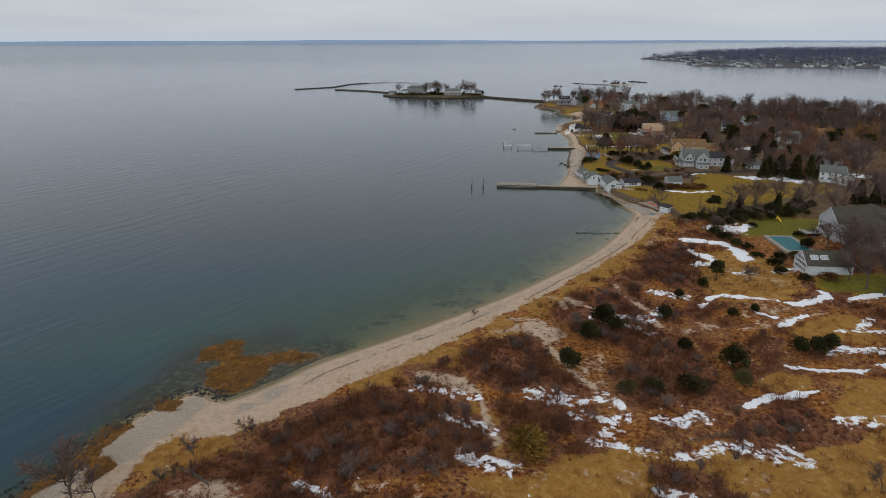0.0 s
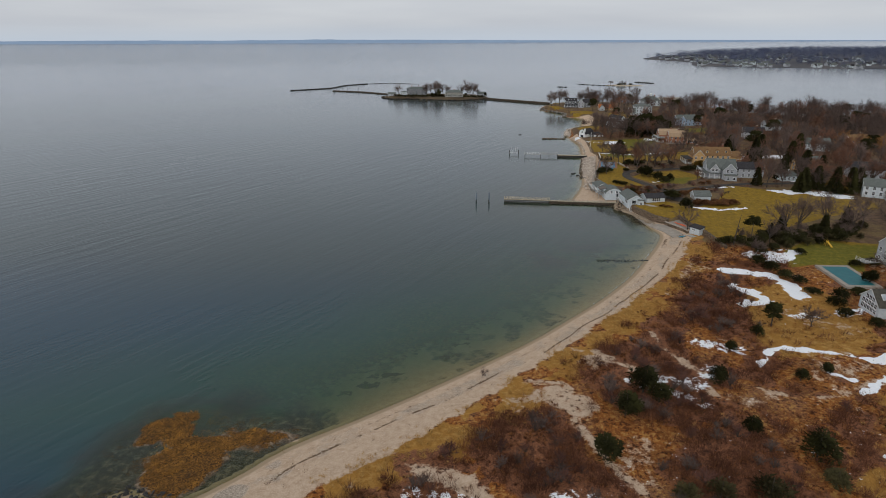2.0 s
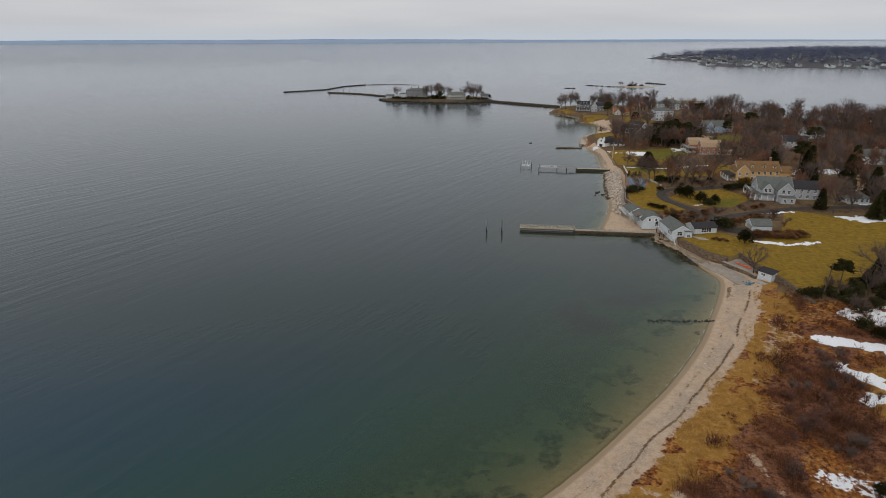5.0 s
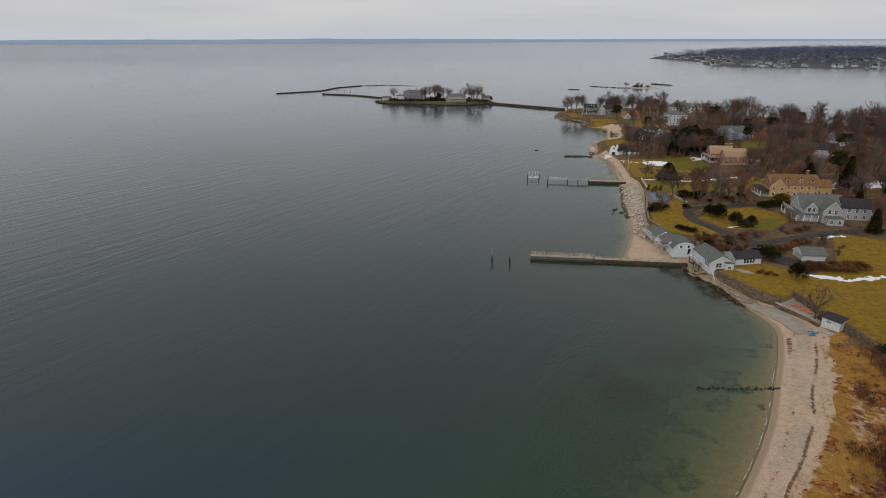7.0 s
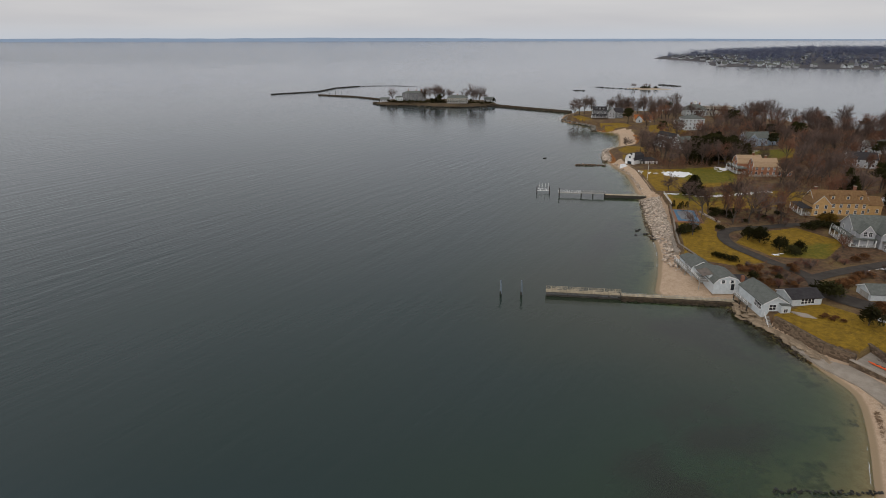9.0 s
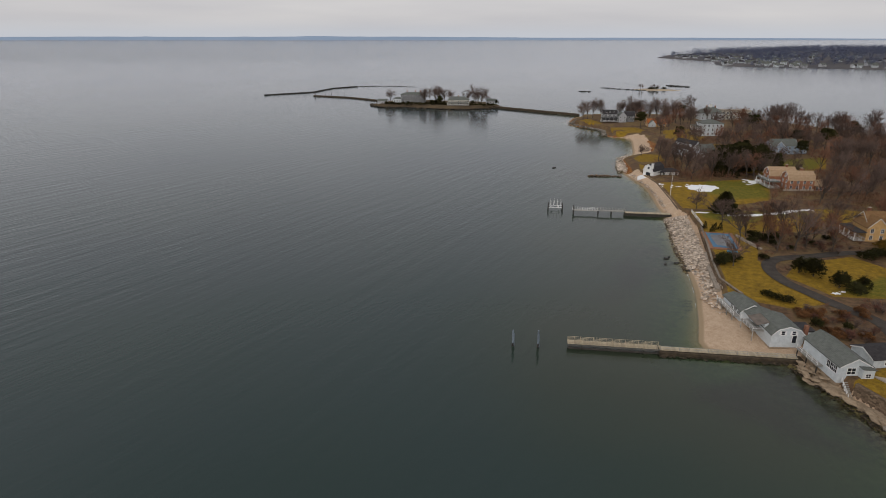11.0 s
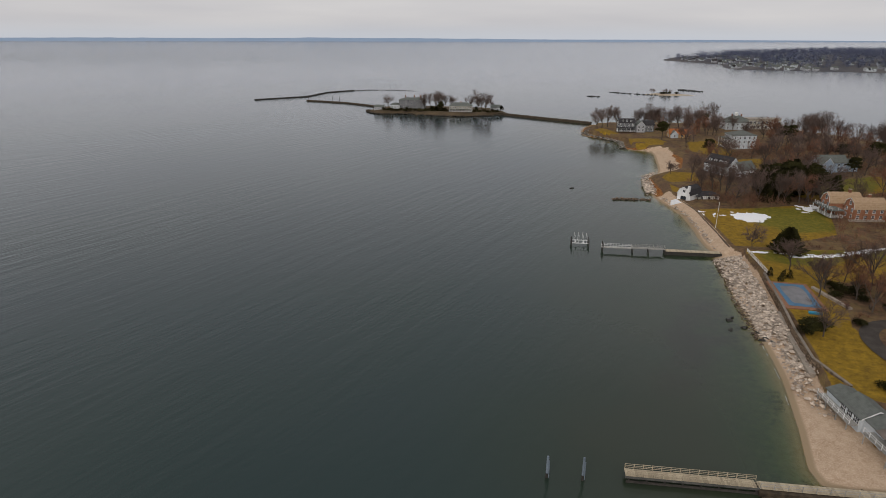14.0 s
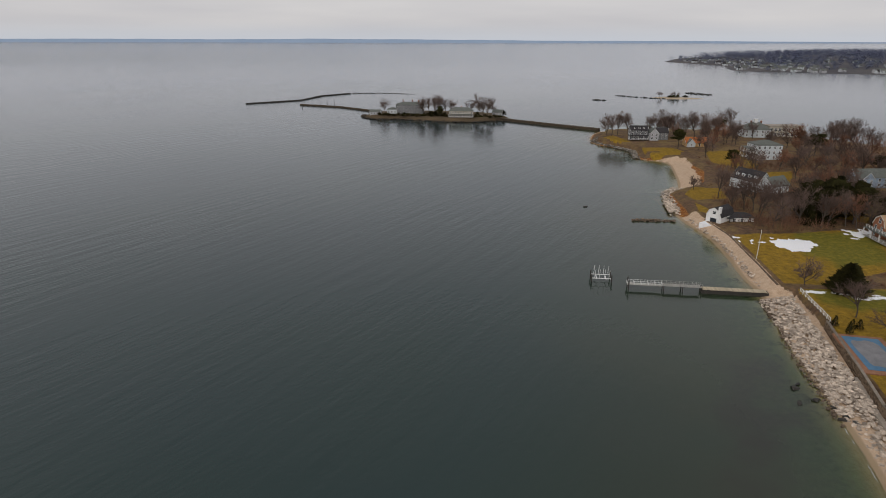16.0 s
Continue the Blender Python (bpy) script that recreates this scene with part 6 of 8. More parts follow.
for x, y, s in ((22.2, 385.2, 2.2), (23.6, 387.0, 1.4), (25.0, 381.0, 2.1), (27.0, 378.5, 1.7), (27.0, 374.5, 2.0), (28.0, 375.2, 2.2), (28.6, 377.0, 1.9), (29.0, 373.2, 2.6), (21.0, 379.5, 1.5), (29.6, 375.6, 1.6)):
    b_ = new("boulder", ROCKS_WET[int(s * 10) % 4])
    b_.matrix_basis = Matrix.LocRotScale((x + 1.2, y - 4.5, 0.1), Euler((0.1, 0.1, s * 3)), (s * 1.2, s * 0.85, s * 0.75))
    tagged(b_, "dark wet boulder standing in the shallows", "boulder", "shallow water boulders")
b_ = new("boulder", ROCKS_WET[1])
b_.matrix_basis = Matrix.LocRotScale((-7.7, 524.3, 0.1), Euler((0, 0, 0.3)), (3.4, 1.8, 1.2))
tagged(b_, "dark rock awash off the point", "boulder")
rock_bank("line of old groyne stumps under the shallow water", [(22, 239.5), (37, 241), (44, 242.6)], 0.4, 150, (0.4, 0.9), -0.28, M_WETROCK, "groyne")

# island edge, causeway and breakwaters
rock_bank("stone edge round the island", rounded([(-192, 836), (-189, 823), (-176, 809), (-146, 810), (-102, 799), (-77, 805), (-57, 817)], 3), 2.0, 420, (1.2, 2.6), 0.3, M_WEEDROCK)


def stone_bar(pts, width, z1, label, name, material=M_WEEDROCK):
    thing = tagged(empty(name, 0, 0, 0), label, "breakwater")
    for (ax, ay), (bx, by) in zip(pts, pts[1:]):
        L = math.hypot(bx - ax, by - ay)
        part("course", boxes((-0.4, -width / 2, -2, L + 0.4, width / 2, z1), bevel=0.3), material, thing, m=pose(ax, ay, 0, 0, 0, math.degrees(math.atan2(by - ay, bx - ax))))
    rr_ = random.Random(3)
    spots = []
    for (ax, ay), (bx, by) in zip(pts, pts[1:]):
        for _ in range(int(math.hypot(bx - ax, by - ay) * 1.6)):
            t = rr_.random()
            spots.append((ax + (bx - ax) * t + rr_.uniform(-width * 0.6, width * 0.6), ay + (by - ay) * t + rr_.uniform(-width * 0.6, width * 0.6), rr_.uniform(0, z1), rr_.uniform(0.8, 1.8)))
    rubble("rubble", spots, material, thing)["kind"] = "stuff"
    return thing


stone_bar([(-58, 820), (-20, 793), (24, 764)], 3.4, 2.0, "low dark stone causeway to the island", "causeway")
railing(tagged(empty("fence", 0, 0, 0), "weathered rail along the causeway", "fence"), [(-10, 785, 2.0), (23, 763.5, 2.0)], 1.1, 3.0, M_GREYWOOD, 0.08, (1.0,))
stone_bar([(-354, 920), (-330, 944), (-307, 967), (-303, 1000), (-300, 1030), (-274, 1068)], 2.4, 1.2, "dark outer breakwater of dumped stone", "breakwater", M_PILE)
stone_bar([(-288, 918), (-262, 910), (-238, 902), (-212, 884), (-190, 868)], 3.0, 1.4, "inner breakwater of dark stone with a beacon", "breakwater")
rock_bank("half-drowned stones of the old breakwater", [(-270, 1070), (-253, 1080), (-222, 1085), (-187, 1073)], 1.5, 150, (0.8, 2.2), 0.1, M_PILE)
rock_bank("dark reef rocks off the islet", [(47, 1030), (62, 1026)], 2.0, 30, (1.5, 3.5), 0.0, M_WETROCK)
rock_bank("dark reef beside the islet", [(83, 1099), (100, 1080), (122, 1066), (140, 1060)], 2.5, 70, (1.5, 3.5), 0.1, M_WETROCK)
rock_bank("flat dark ledge behind the islet", [(188, 1150), (208, 1127)], 4.0, 60, (2, 5), 0.2, M_WETROCK)
rock_bank("dark rocks off the far beach", [(300, 712), (345, 705)], 2.5, 50, (1.5, 3.5), 0.2, M_WETROCK)
beacon = tagged(empty("beacon", -286, 917, 1.4), "small dark beacon on the breakwater end", "beacon")
pile(beacon, 0, 0, 0, 3.2, 0.25, M_PILE, "post")
part("lamp", boxes((-0.5, -0.5, 3.2, 0.5, 0.5, 4.2), bevel=0.1), M_PILE, beacon)
for k in range(4):
    pile(tagged(empty("mooring_pile", -276 + k * 8, 925 + k, 0), "dark mooring pile behind the breakwater", "pile", "breakwater piles"), 0, 0, -3, 5, 0.25, M_PILE, "shaft")

# ---- gardens: pools, fence, drive, flagpole ----
pool = tagged(empty("swimming_pool", 44.2, 392.2, 3.62, -6), "swimming pool under a blue winter cover", "pool")
part("surround", boxes((-5.4, -9.6, -0.5, 5.2, 9.2, 0.0), bevel=0.03), M_TERRA, pool, "terracotta paving")
part("cover", boxes((-4.0, -8.0, 0.006, 4.0, 8.0, 0.06), bevel=0.02), M_POOLBLUE, pool, "blue cover")
bm = bmesh.new()
ring = []
for k in range(28):
    a = 2 * math.pi * k / 28
    q = 1 / max(abs(math.cos(a)), abs(math.sin(a))) ** 0.75
    ring.append(bm.verts.new((2.9 * math.cos(a) * q * (1 + 0.06 * math.sin(3 * a)), 6.4 * math.sin(a) * q * (1 + 0.05 * math.cos(5 * a)), 0.068)))
bm.faces.new(ring)
part("puddle", bm, M_COVERGREY, pool, "grey meltwater lying on the cover")
bench = tagged(part("pool_box", boxes((-1.6, -0.5, 0, 1.6, 0.5, 0.6), bevel=0.08), M_KAYAKBLUE), "blue storage box beside the pool", "box")
bench.matrix_basis = pose(44.2, 380.4, 3.4, 0, 0, -8)
slab("low_wall", [(50.4, 398.0), (51.2, 398.3), (54.8, 384.0), (53.9, 383.6)], 3.2, 4.1, M_CONCRETE, "pale low wall beside the pool", "wall")
fence = tagged(empty("fence", 0, 0, 0), "white post-and-rail fence along the bank", "fence")
railing(fence, [(43.0, 428.0, 3.4), (42.2, 408.5, 3.5)], 1.2, 2.0, M_WHITE, 0.07, (1.0, 0.65, 0.3))
rail = tagged(empty("fence", 0, 0, 0), "weathered split-rail fence round a sandy clearing", "fence")
line = [(-61.2, 82.1), (-59.7, 85.5), (-57.3, 87.3), (-54.8, 86.6), (-51.1, 84.7)]
railing(rail, [(x, y, height_at(x, y)) for x, y in line], 1.1, 1.9, M_FASCIA, 0.06, (0.95, 0.6, 0.28))
pickets = tagged(empty("fence", 0, 0, 0), "dark leaning picket fence in the heath grass", "fence")
for k in range(34):
    t = k / 33
    x, y = 32.0 + 9.4 * t, 106.6 + 3.7 * t + 0.3 * math.sin(k * 0.7)
    part("picket", boxes((-0.05, -0.02, -0.1, 0.05, 0.02, 1.15 + 0.12 * math.sin(k * 2.7))), M_FASCIA, pickets, m=pose(x, y, height_at(x, y), 6 * math.sin(k * 1.3), 5 * math.sin(k * 2.1), 21))
flag = tagged(empty("flagpole", 40.5, 455.0, 3.3), "bare white flagpole on the lawn", "flagpole")
bm = bmesh.new()
tube(bm, (0, 0, 0), (0, 0, 9.6), 0.11, 0.06, 8)
part("pole", bm, M_FLAGPOLE, flag)
part("finial", boxes((-0.12, -0.12, 9.6, 0.12, 0.12, 9.85), bevel=0.05), M_FLAGPOLE, flag)

slide = tagged(empty("play_slide", 103.0, 254.0, height_at(103.0, 254.0), 20), "small yellow plastic play slide on the green lawn", "slide")
part("ramp", prism([(-1.2, 0.1), (1.0, 1.5), (1.0, 1.62), (-1.2, 0.22)], -0.35, 0.35), M_YELLOW, slide)
part("platform", boxes((-0.5, 1.0, 1.4, 0.5, 1.9, 1.55), bevel=0.03), M_YELLOW, slide)
for px in (-0.42, 0.42):
    for py in (1.08, 1.82):
        part("post", boxes((px - 0.06, py - 0.06, -0.1, px + 0.06, py + 0.06, 2.1)), M_YELLOW, slide)
slab("patio", [(49.0, 304.4), (52.6, 303.2), (54.0, 300.6), (50.6, 301.4)], 3.2, 3.75, M_CONCRETE, "small grey stone patio on the lawn", "patio")
gp = tagged(empty("swimming_pool", 96.2, 226.5, 3.35, 4), "open garden pool with turquoise water and stone edge", "pool")
part("surround", boxes((-5.2, -9.0, -0.8, 5.2, 9.0, 0.0), bevel=0.03), M_CONCRETE, gp)
part("water_surface", boxes((-3.8, -7.6, 0.004, 3.8, 7.6, 0.03)), M_POOLWATER, gp)


def ribbon(name, pts, width, material, label, category, lift=0.08):
    """A strip that lies on the ground along a curve."""
    curve = rounded(pts, 5)
    rows = []
    for k, (x, y) in enumerate(curve):
        ax, ay = curve[max(k - 1, 0)]
        bx, by = curve[min(k + 1, len(curve) - 1)]
        L = math.hypot(bx - ax, by - ay) or 1
        nx, ny = -(by - ay) / L, (bx - ax) / L
        for s in (-1, -0.5, 0, 0.5, 1):
            rows.append((x + nx * width / 2 * s, y + ny * width / 2 * s))
    xy = np.array(rows)
    z = land_height(xy[:, 0], xy[:, 1]) + lift
    n = len(curve)
    i = np.arange(n - 1)[:, None] * 5 + np.arange(4)[None, :]
    return tagged(part(name, raw_mesh(name, np.column_stack([xy, z]), np.stack([i, i + 1, i + 6, i + 5], -1).reshape(-1, 4), True), material), label, category, kind="structure")


LANES = [[(62, 318), (64, 330), (58, 341), (51.5, 354), (50.5, 366), (55, 374), (66, 378), (80, 383), (92, 384)], [(64, 328), (72, 333), (84, 339), (100, 346), (120, 350), (150, 356)], [(62, 320), (68, 312), (74, 308)]]
ribbon("driveway", LANES[0], 4.0, M_ASPHALT, "dark asphalt drive curving through the lawns", "driveway", 0.16)
ribbon("driveway", LANES[1], 4.0, M_ASPHALT, "asphalt lane past the grey house", "driveway", 0.15)
ribbon("driveway", LANES[2], 7.0, M_ASPHALT, "asphalt forecourt before the garage", "driveway", 0.17)

# ---- trees and shrubs ----


class Blades:
    """Collects tapered branches and flat sprays as triangles."""

    def __init__(self):
        self.v, self.f = [], []

    def limb(self, p, q, r0, r1, n=4):
        p, q = np.array(p), np.array(q)
        ax = q - p
        ax = ax / (np.linalg.norm(ax) + 1e-9)
        s = np.cross(ax, (0.31, 0.17, 0.93))
        s /= np.linalg.norm(s) + 1e-9
        o = np.cross(ax, s)
        b = len(self.v)
        for c, rad in ((p, r0), (q, r1)):
            for k in range(n):
                a = 2 * math.pi * k / n
                self.v.append(c + (s * math.cos(a) + o * math.sin(a)) * rad)
        for k in range(n):
            j = (k + 1) % n
            self.f += [(b + k, b + j, b + n + j), (b + k, b + n + j, b + n + k)]

    def spray(self, p, q, w):
        p, q = np.array(p), np.array(q)
        ax = q - p
        s = np.cross(ax, (ax[1] * 0.7 + 0.3, 0.4 - ax[0], 0.6))
        s = s / (np.linalg.norm(s) + 1e-9) * w
        b = len(self.v)
        self.v += [p - s, p + s, q]
        self.f.append((b, b + 1, b + 2))

    def mesh(self, name, material):
        me = raw_mesh(name, np.array(self.v), np.array(self.f))
        me.materials.append(material)
        return me


def bare_tree(seed, tall, spread, twig_m, lean=0.0, fine=4, limbs=8):
    """Meshes of a leafless tree: a short trunk that parts into rising limbs, and a crown of branches that end in fine twigs."""
    r = random.Random(seed)
    wood, crown = Blades(), Blades()

    def branch_off(d, degrees):
        side = d.orthogonal().normalized()
        side.rotate(Matrix.Rotation(r.uniform(0, 2 * math.pi), 3, d))
        a = radians(degrees)
        return (d * math.cos(a) + side * math.sin(a)).normalized()

    def run(p, d, length, rad, level):
        """One curved branch, turning gently upwards; gives points along it."""
        pts, steps = [Vector(p)], (2, 3, 2 if fine > 2 else 1, 1, 1)[level]
        for k in range(steps):
            d = (d + Vector((r.gauss(0, 1), r.gauss(0, 1), r.gauss(0, 1))) * 0.09 + Vector((0, 0, 0.12 if level == 1 else 0.03))).normalized()
            q = pts[-1] + d * length / steps
            r0, r1 = rad * (1 - 0.6 * k / steps), rad * (1 - 0.6 * (k + 1) / steps)
            if level <= 1:
                wood.limb(pts[-1], q, r0, r1, 6 if level == 0 else 4)
            elif level == 2:
                crown.limb(pts[-1], q, max(r0, 0.06), max(r1, 0.035), 3)
            else:
                crown.spray(pts[-1], q, 0.05 if level == 3 else 0.032)
            pts.append(q)
        return pts, d

    def grow(p, d, length, rad, level):
        pts, end = run(p, d, length, rad, level)
        if level == 4:
            return
        kids = (limbs, r.randint(8, 10), r.randint(6, 8), fine)[level]
        for k in range(kids):
            t = r.uniform(0.5, 1.0) if level == 0 else r.uniform(0.2, 1.0)
            u = t * (len(pts) - 1)
            a = min(int(u), len(pts) - 2)
            at = pts[a].lerp(pts[a + 1], u - a)
            angle = (r.uniform(8, 62), r.uniform(25, 60), r.uniform(25, 60), r.uniform(20, 60))[level] * spread
            nd = branch_off(end, angle)
            nd = (nd + Vector((0, 0, (0.05, 0.10, 0.08, 0.04)[level]))).normalized()
            reach = (tall * 0.52, length * (0.58 - 0.25 * t), length * (0.60 - 0.2 * t), length * 0.6)[level] * r.uniform(0.75, 1.2)
            grow(at, nd, reach, max(rad * (0.55, 0.45, 0.4, 0.4)[level], 0.02), level + 1)
    grow((0.0, 0.0, -0.4), Vector((lean, 0.03, 1)).normalized(), tall * 0.36, tall * 0.018, 0)
    grown = tall / max(p[2] for p in crown.v)
    for kit in (wood, crown):
        kit.v = [np.array(p) * grown for p in kit.v]
    return wood.mesh("trunk", M_BARK), crown.mesh("crown", twig_m)


def twig_bush(seed, tall, wide, twig_m):
    """Meshes of a leafless many-stemmed shrub: stems from one root, and a dome of fine twigs."""
    r = random.Random(seed)
    wood, crown = Blades(), Blades()
    for k in range(16):
        a, out = r.uniform(0, 6.28), r.uniform(0.1, 1.0)
        top = Vector((math.cos(a) * wide * out, math.sin(a) * wide * out, tall * math.sqrt(1.05 - 0.75 * out * out) * r.uniform(0.7, 1.0)))
        mid = Vector((top.x * 0.35, top.y * 0.35, top.z * 0.5))
        wood.limb((0, 0, -0.1), mid, 0.05, 0.035, 3)
        wood.limb(mid, top * 0.9, 0.035, 0.015, 3)
        for _ in range(14):
            p = mid.lerp(top, r.uniform(0.0, 0.9))
            q = p + Vector((r.gauss(0, 0.4) + math.cos(a) * 0.2, r.gauss(0, 0.4) + math.sin(a) * 0.2, r.uniform(0.15, 0.8))) * tall * 0.3
            crown.spray(p, q, 0.024)
            for _ in range(3):
                t = p.lerp(q, r.uniform(0.2, 0.9))
                crown.spray(t, t + Vector((r.gauss(0, 0.5), r.gauss(0, 0.5), r.uniform(0.0, 0.7))) * tall * 0.18, 0.016)
    return wood.mesh("stems", M_BARK), crown.mesh("crown", twig_m)


def evergreen(seed, tall, wide, shape, count, leaf, material):
    """Meshes of an evergreen: trunk, and a crown of many small sprays with gaps. shape: cone, lobed or pine."""
    r = random.Random(seed)
    wood, crown = Blades(), Blades()
    wood.limb((0, 0, -0.3), (0, 0, tall * 0.9), tall * 0.022 + 0.05, 0.03, 6)
    lobes = [(r.uniform(0, 6.28), r.uniform(0.15, 0.9), r.uniform(0.75, 1.2)) for _ in range(16)]
    if shape == "pine":
        for a, hh, m in lobes:
            z = tall * (0.4 + 0.55 * hh)
            L = wide * m * (1.05 - 0.6 * hh)
            wood.limb((0, 0, z - 0.4), (math.cos(a) * L, math.sin(a) * L, z), 0.09, 0.03, 3)
    for _ in range(count):
        a, u = r.uniform(0, 6.28), r.random()
        if shape == "cone":
            z = tall * (0.04 + 0.96 * u ** 1.3)
            rad = wide * (1 - (z / tall)) ** 0.75 * r.uniform(0.55, 1.0) * (1 + 0.2 * math.sin(5 * a + 3 * z))
        elif shape == "lobed":
            la, hh, m = lobes[r.randrange(9)]
            up, sh = r.uniform(-0.8, 1.0), r.uniform(0.6, 1.05)
            flat = math.sqrt(max(0.0, 1 - up * up)) * sh
            lx, ly = math.cos(la) * wide * 0.52 * hh, math.sin(la) * wide * 0.52 * hh
            p = np.array((lx + math.cos(a) * wide * 0.50 * m * flat, ly + math.sin(a) * wide * 0.50 * m * flat, max(0.05, tall * (0.66 - 0.36 * hh) * (0.85 + 0.15 * m) + up * sh * tall * 0.30 * m)))
            q = p + np.array((math.cos(a) * 0.7 + r.gauss(0, 0.5), math.sin(a) * 0.7 + r.gauss(0, 0.5), r.uniform(-0.3, 0.9))) * leaf * r.uniform(0.5, 1.2)
            crown.spray(p, q, leaf * r.uniform(0.25, 0.5))
            continue
        else:
            la, hh, m = lobes[r.randrange(len(lobes))]
            z = tall * (0.4 + 0.55 * hh) + r.gauss(0, 0.35)
            L = wide * m * (1.05 - 0.6 * hh) * r.uniform(0.35, 1.1)
            px, py = math.cos(la) * L + r.gauss(0, 0.5), math.sin(la) * L + r.gauss(0, 0.5)
            q = (px + r.gauss(0, leaf), py + r.gauss(0, leaf), z + r.uniform(0, leaf))
            crown.spray((px, py, z), q, leaf * 0.35)
            continue
        p = np.array((math.cos(a) * rad, math.sin(a) * rad, z))
        q = p + np.array((math.cos(a + r.gauss(0, 0.6)), math.sin(a + r.gauss(0, 0.6)), r.uniform(-0.2, 0.9))) * leaf * r.uniform(0.6, 1.3)
        crown.spray(p, q, leaf * r.uniform(0.25, 0.5))
    return wood.mesh("trunk", M_BARK), crown.mesh("crown", material)


def plant(name, meshes, x, y, scale=1.0, turn=0.0, label="", category="tree", group="", z=None):
    thing = empty(name, x, y, height_at(x, y) if z is None else z, turn)
    thing.scale = (scale, scale, scale)
    for key, me in zip(("trunk", "crown"), meshes):
        part(key, me, None, thing)
    return tagged(thing, label, category, group)


BARE = [bare_tree(100 + k, 18 + k % 3, 0.85 + 0.07 * (k % 4), M_TWIG) for k in range(6)]
BARE_RED = [bare_tree(200 + k, 14 + k, 0.9, M_TWIG_RED) for k in range(3)]
BARE_FAR = [bare_tree(120 + k, 18 + k % 3, 0.85 + 0.07 * k, M_TWIG, fine=2) for k in range(3)]
RED_FAR = [bare_tree(220 + k, 15 + k, 0.9, M_TWIG_RED, fine=2) for k in range(2)]
SMALL = [bare_tree(300 + k, 7.5, 1.15, M_TWIG, fine=3) for k in range(3)]
SPARSE = [bare_tree(330 + k, 7.5, 1.1, M_TWIG, fine=1, limbs=6) for k in range(2)]
OLD_TREE = bare_tree(340, 10, 1.15, M_TWIG, fine=1, limbs=5)
WILLOW = [bare_tree(360 + k, 13, 1.15, M_TWIG_GOLD) for k in range(2)]
TWIGS = [twig_bush(350 + k, 2.4, 1.9, M_TWIG if k % 2 else M_TWIG_MAROON) for k in range(4)]
CEDAR = [evergreen(400 + k, 4.4, 2.5, "lobed", 1500, 0.42, M_EVERGREEN) for k in range(3)]
DULL = [evergreen(410 + k, 3.9, 2.7, "lobed", 1100, 0.40, M_DULLGREEN) for k in range(2)]
SPRUCE = [evergreen(420 + k, 11 + k, 3.6, "cone", 2000, 0.9, M_EVERGREEN) for k in range(3)]
PINE = [evergreen(440 + k, 13, 4.2, "pine", 2000, 0.8, M_EVERGREEN) for k in range(3)]
HEDGE = [evergreen(460 + k, 2.7, 2.9, "lobed", 1100, 0.40, M_EVERGREEN) for k in range(3)]
OLIVE = [evergreen(480 + k, 3.6, 3.7, "lobed", 1700, 0.42, M_OLIVE) for k in range(2)]
RUSSET = [evergreen(490 + k, 2.2, 2.9, "lobed", 900, 0.36, M_COPPER) for k in range(2)]

# dark cedars on the heath
for k, (x, y, s) in enumerate(((48.5, 135.5, 1.15), (39.5, 142, 0.72), (67, 146, 0.78), (71, 146, 0.85), (74.5, 147, 0.85), (22, 154, 1.2), (24.5, 150.5, 0.9), (17, 145, 1.0), (11.5, 131.5, 0.95), (38.5, 160, 0.8),
                               (36.5, 124, 1.05), (29, 124, 0.75), (23.5, 123, 0.7), (48.5, 128.5, 0.75), (57, 163, 0.6), (55, 184, 0.6), (46, 175, 0.55), (64, 167, 0.5))):
    if y < 130:
        plant("cedar_bush", DULL[k % 2], x, y, s * 1.35, k * 71, "dull olive-brown evergreen bush on the heath", "bush", "heath evergreens")
    else:
        plant("cedar_bush", CEDAR[k % 3], x, y, s * 1.3, k * 71, "dark green cedar bush on the brown heath", "bush", "heath cedars")
plant("holly_bush", OLIVE[0], 2.5, 99.5, 1.5, 0, "large olive-yellow evergreen bush in the brush", "bush")
plant("pine_tree", PINE[1], 60.5, 189.5, 0.55, 40, "small wind-shaped pine on the golden clearing")
plant("bare_tree", SMALL[0], 71, 191, 0.8, 20, "low spreading bare tree on the golden clearing")
for x, y, s in ((-76.5, 83, 1.25), (-73, 80, 1.15), (-68.5, 80, 0.8), (-49.5, 98.5, 0.6), (-57.5, 91.5, 0.6), (-27, 91, 0.75), (-14, 91, 0.6), (-12.5, 157.5, 0.35), (60, 97, 0.7)):
    plant("bare_tree", SPARSE[int(abs(x)) % 2], x, y, s, x * 3, "scrubby grey bare tree at the edge of the beach")

# grey bare shrubs rising out of the thickets
r = random.Random(63)
for k, (x, y) in enumerate(((-38, 104), (-33, 98), (-29, 107), (-24, 101), (-42, 99), (-18, 106), (-12, 101), (-36, 93), (-7, 130), (0, 136), (4, 128), (16, 152), (22, 166), (28, 172), (31, 158), (20, 146), (46, 196), (51, 206), (55, 214), (48, 188),
                            (28, 128), (38, 132), (42, 127), (46, 112), (52, 114), (28, 95), (-46, 90), (-58, 78), (-50, 70), (-10, 84), (34, 150), (42, 158), (62, 150), (14, 112), (8, 108))):
    plant("bare_shrub", TWIGS[k % 4], x + r.uniform(-1.5, 1.5), y + r.uniform(-1.5, 1.5), r.uniform(0.9, 1.5), k * 83, "grey many-stemmed bare shrub in the brush", "shrub", "thicket shrubs")
count = 0
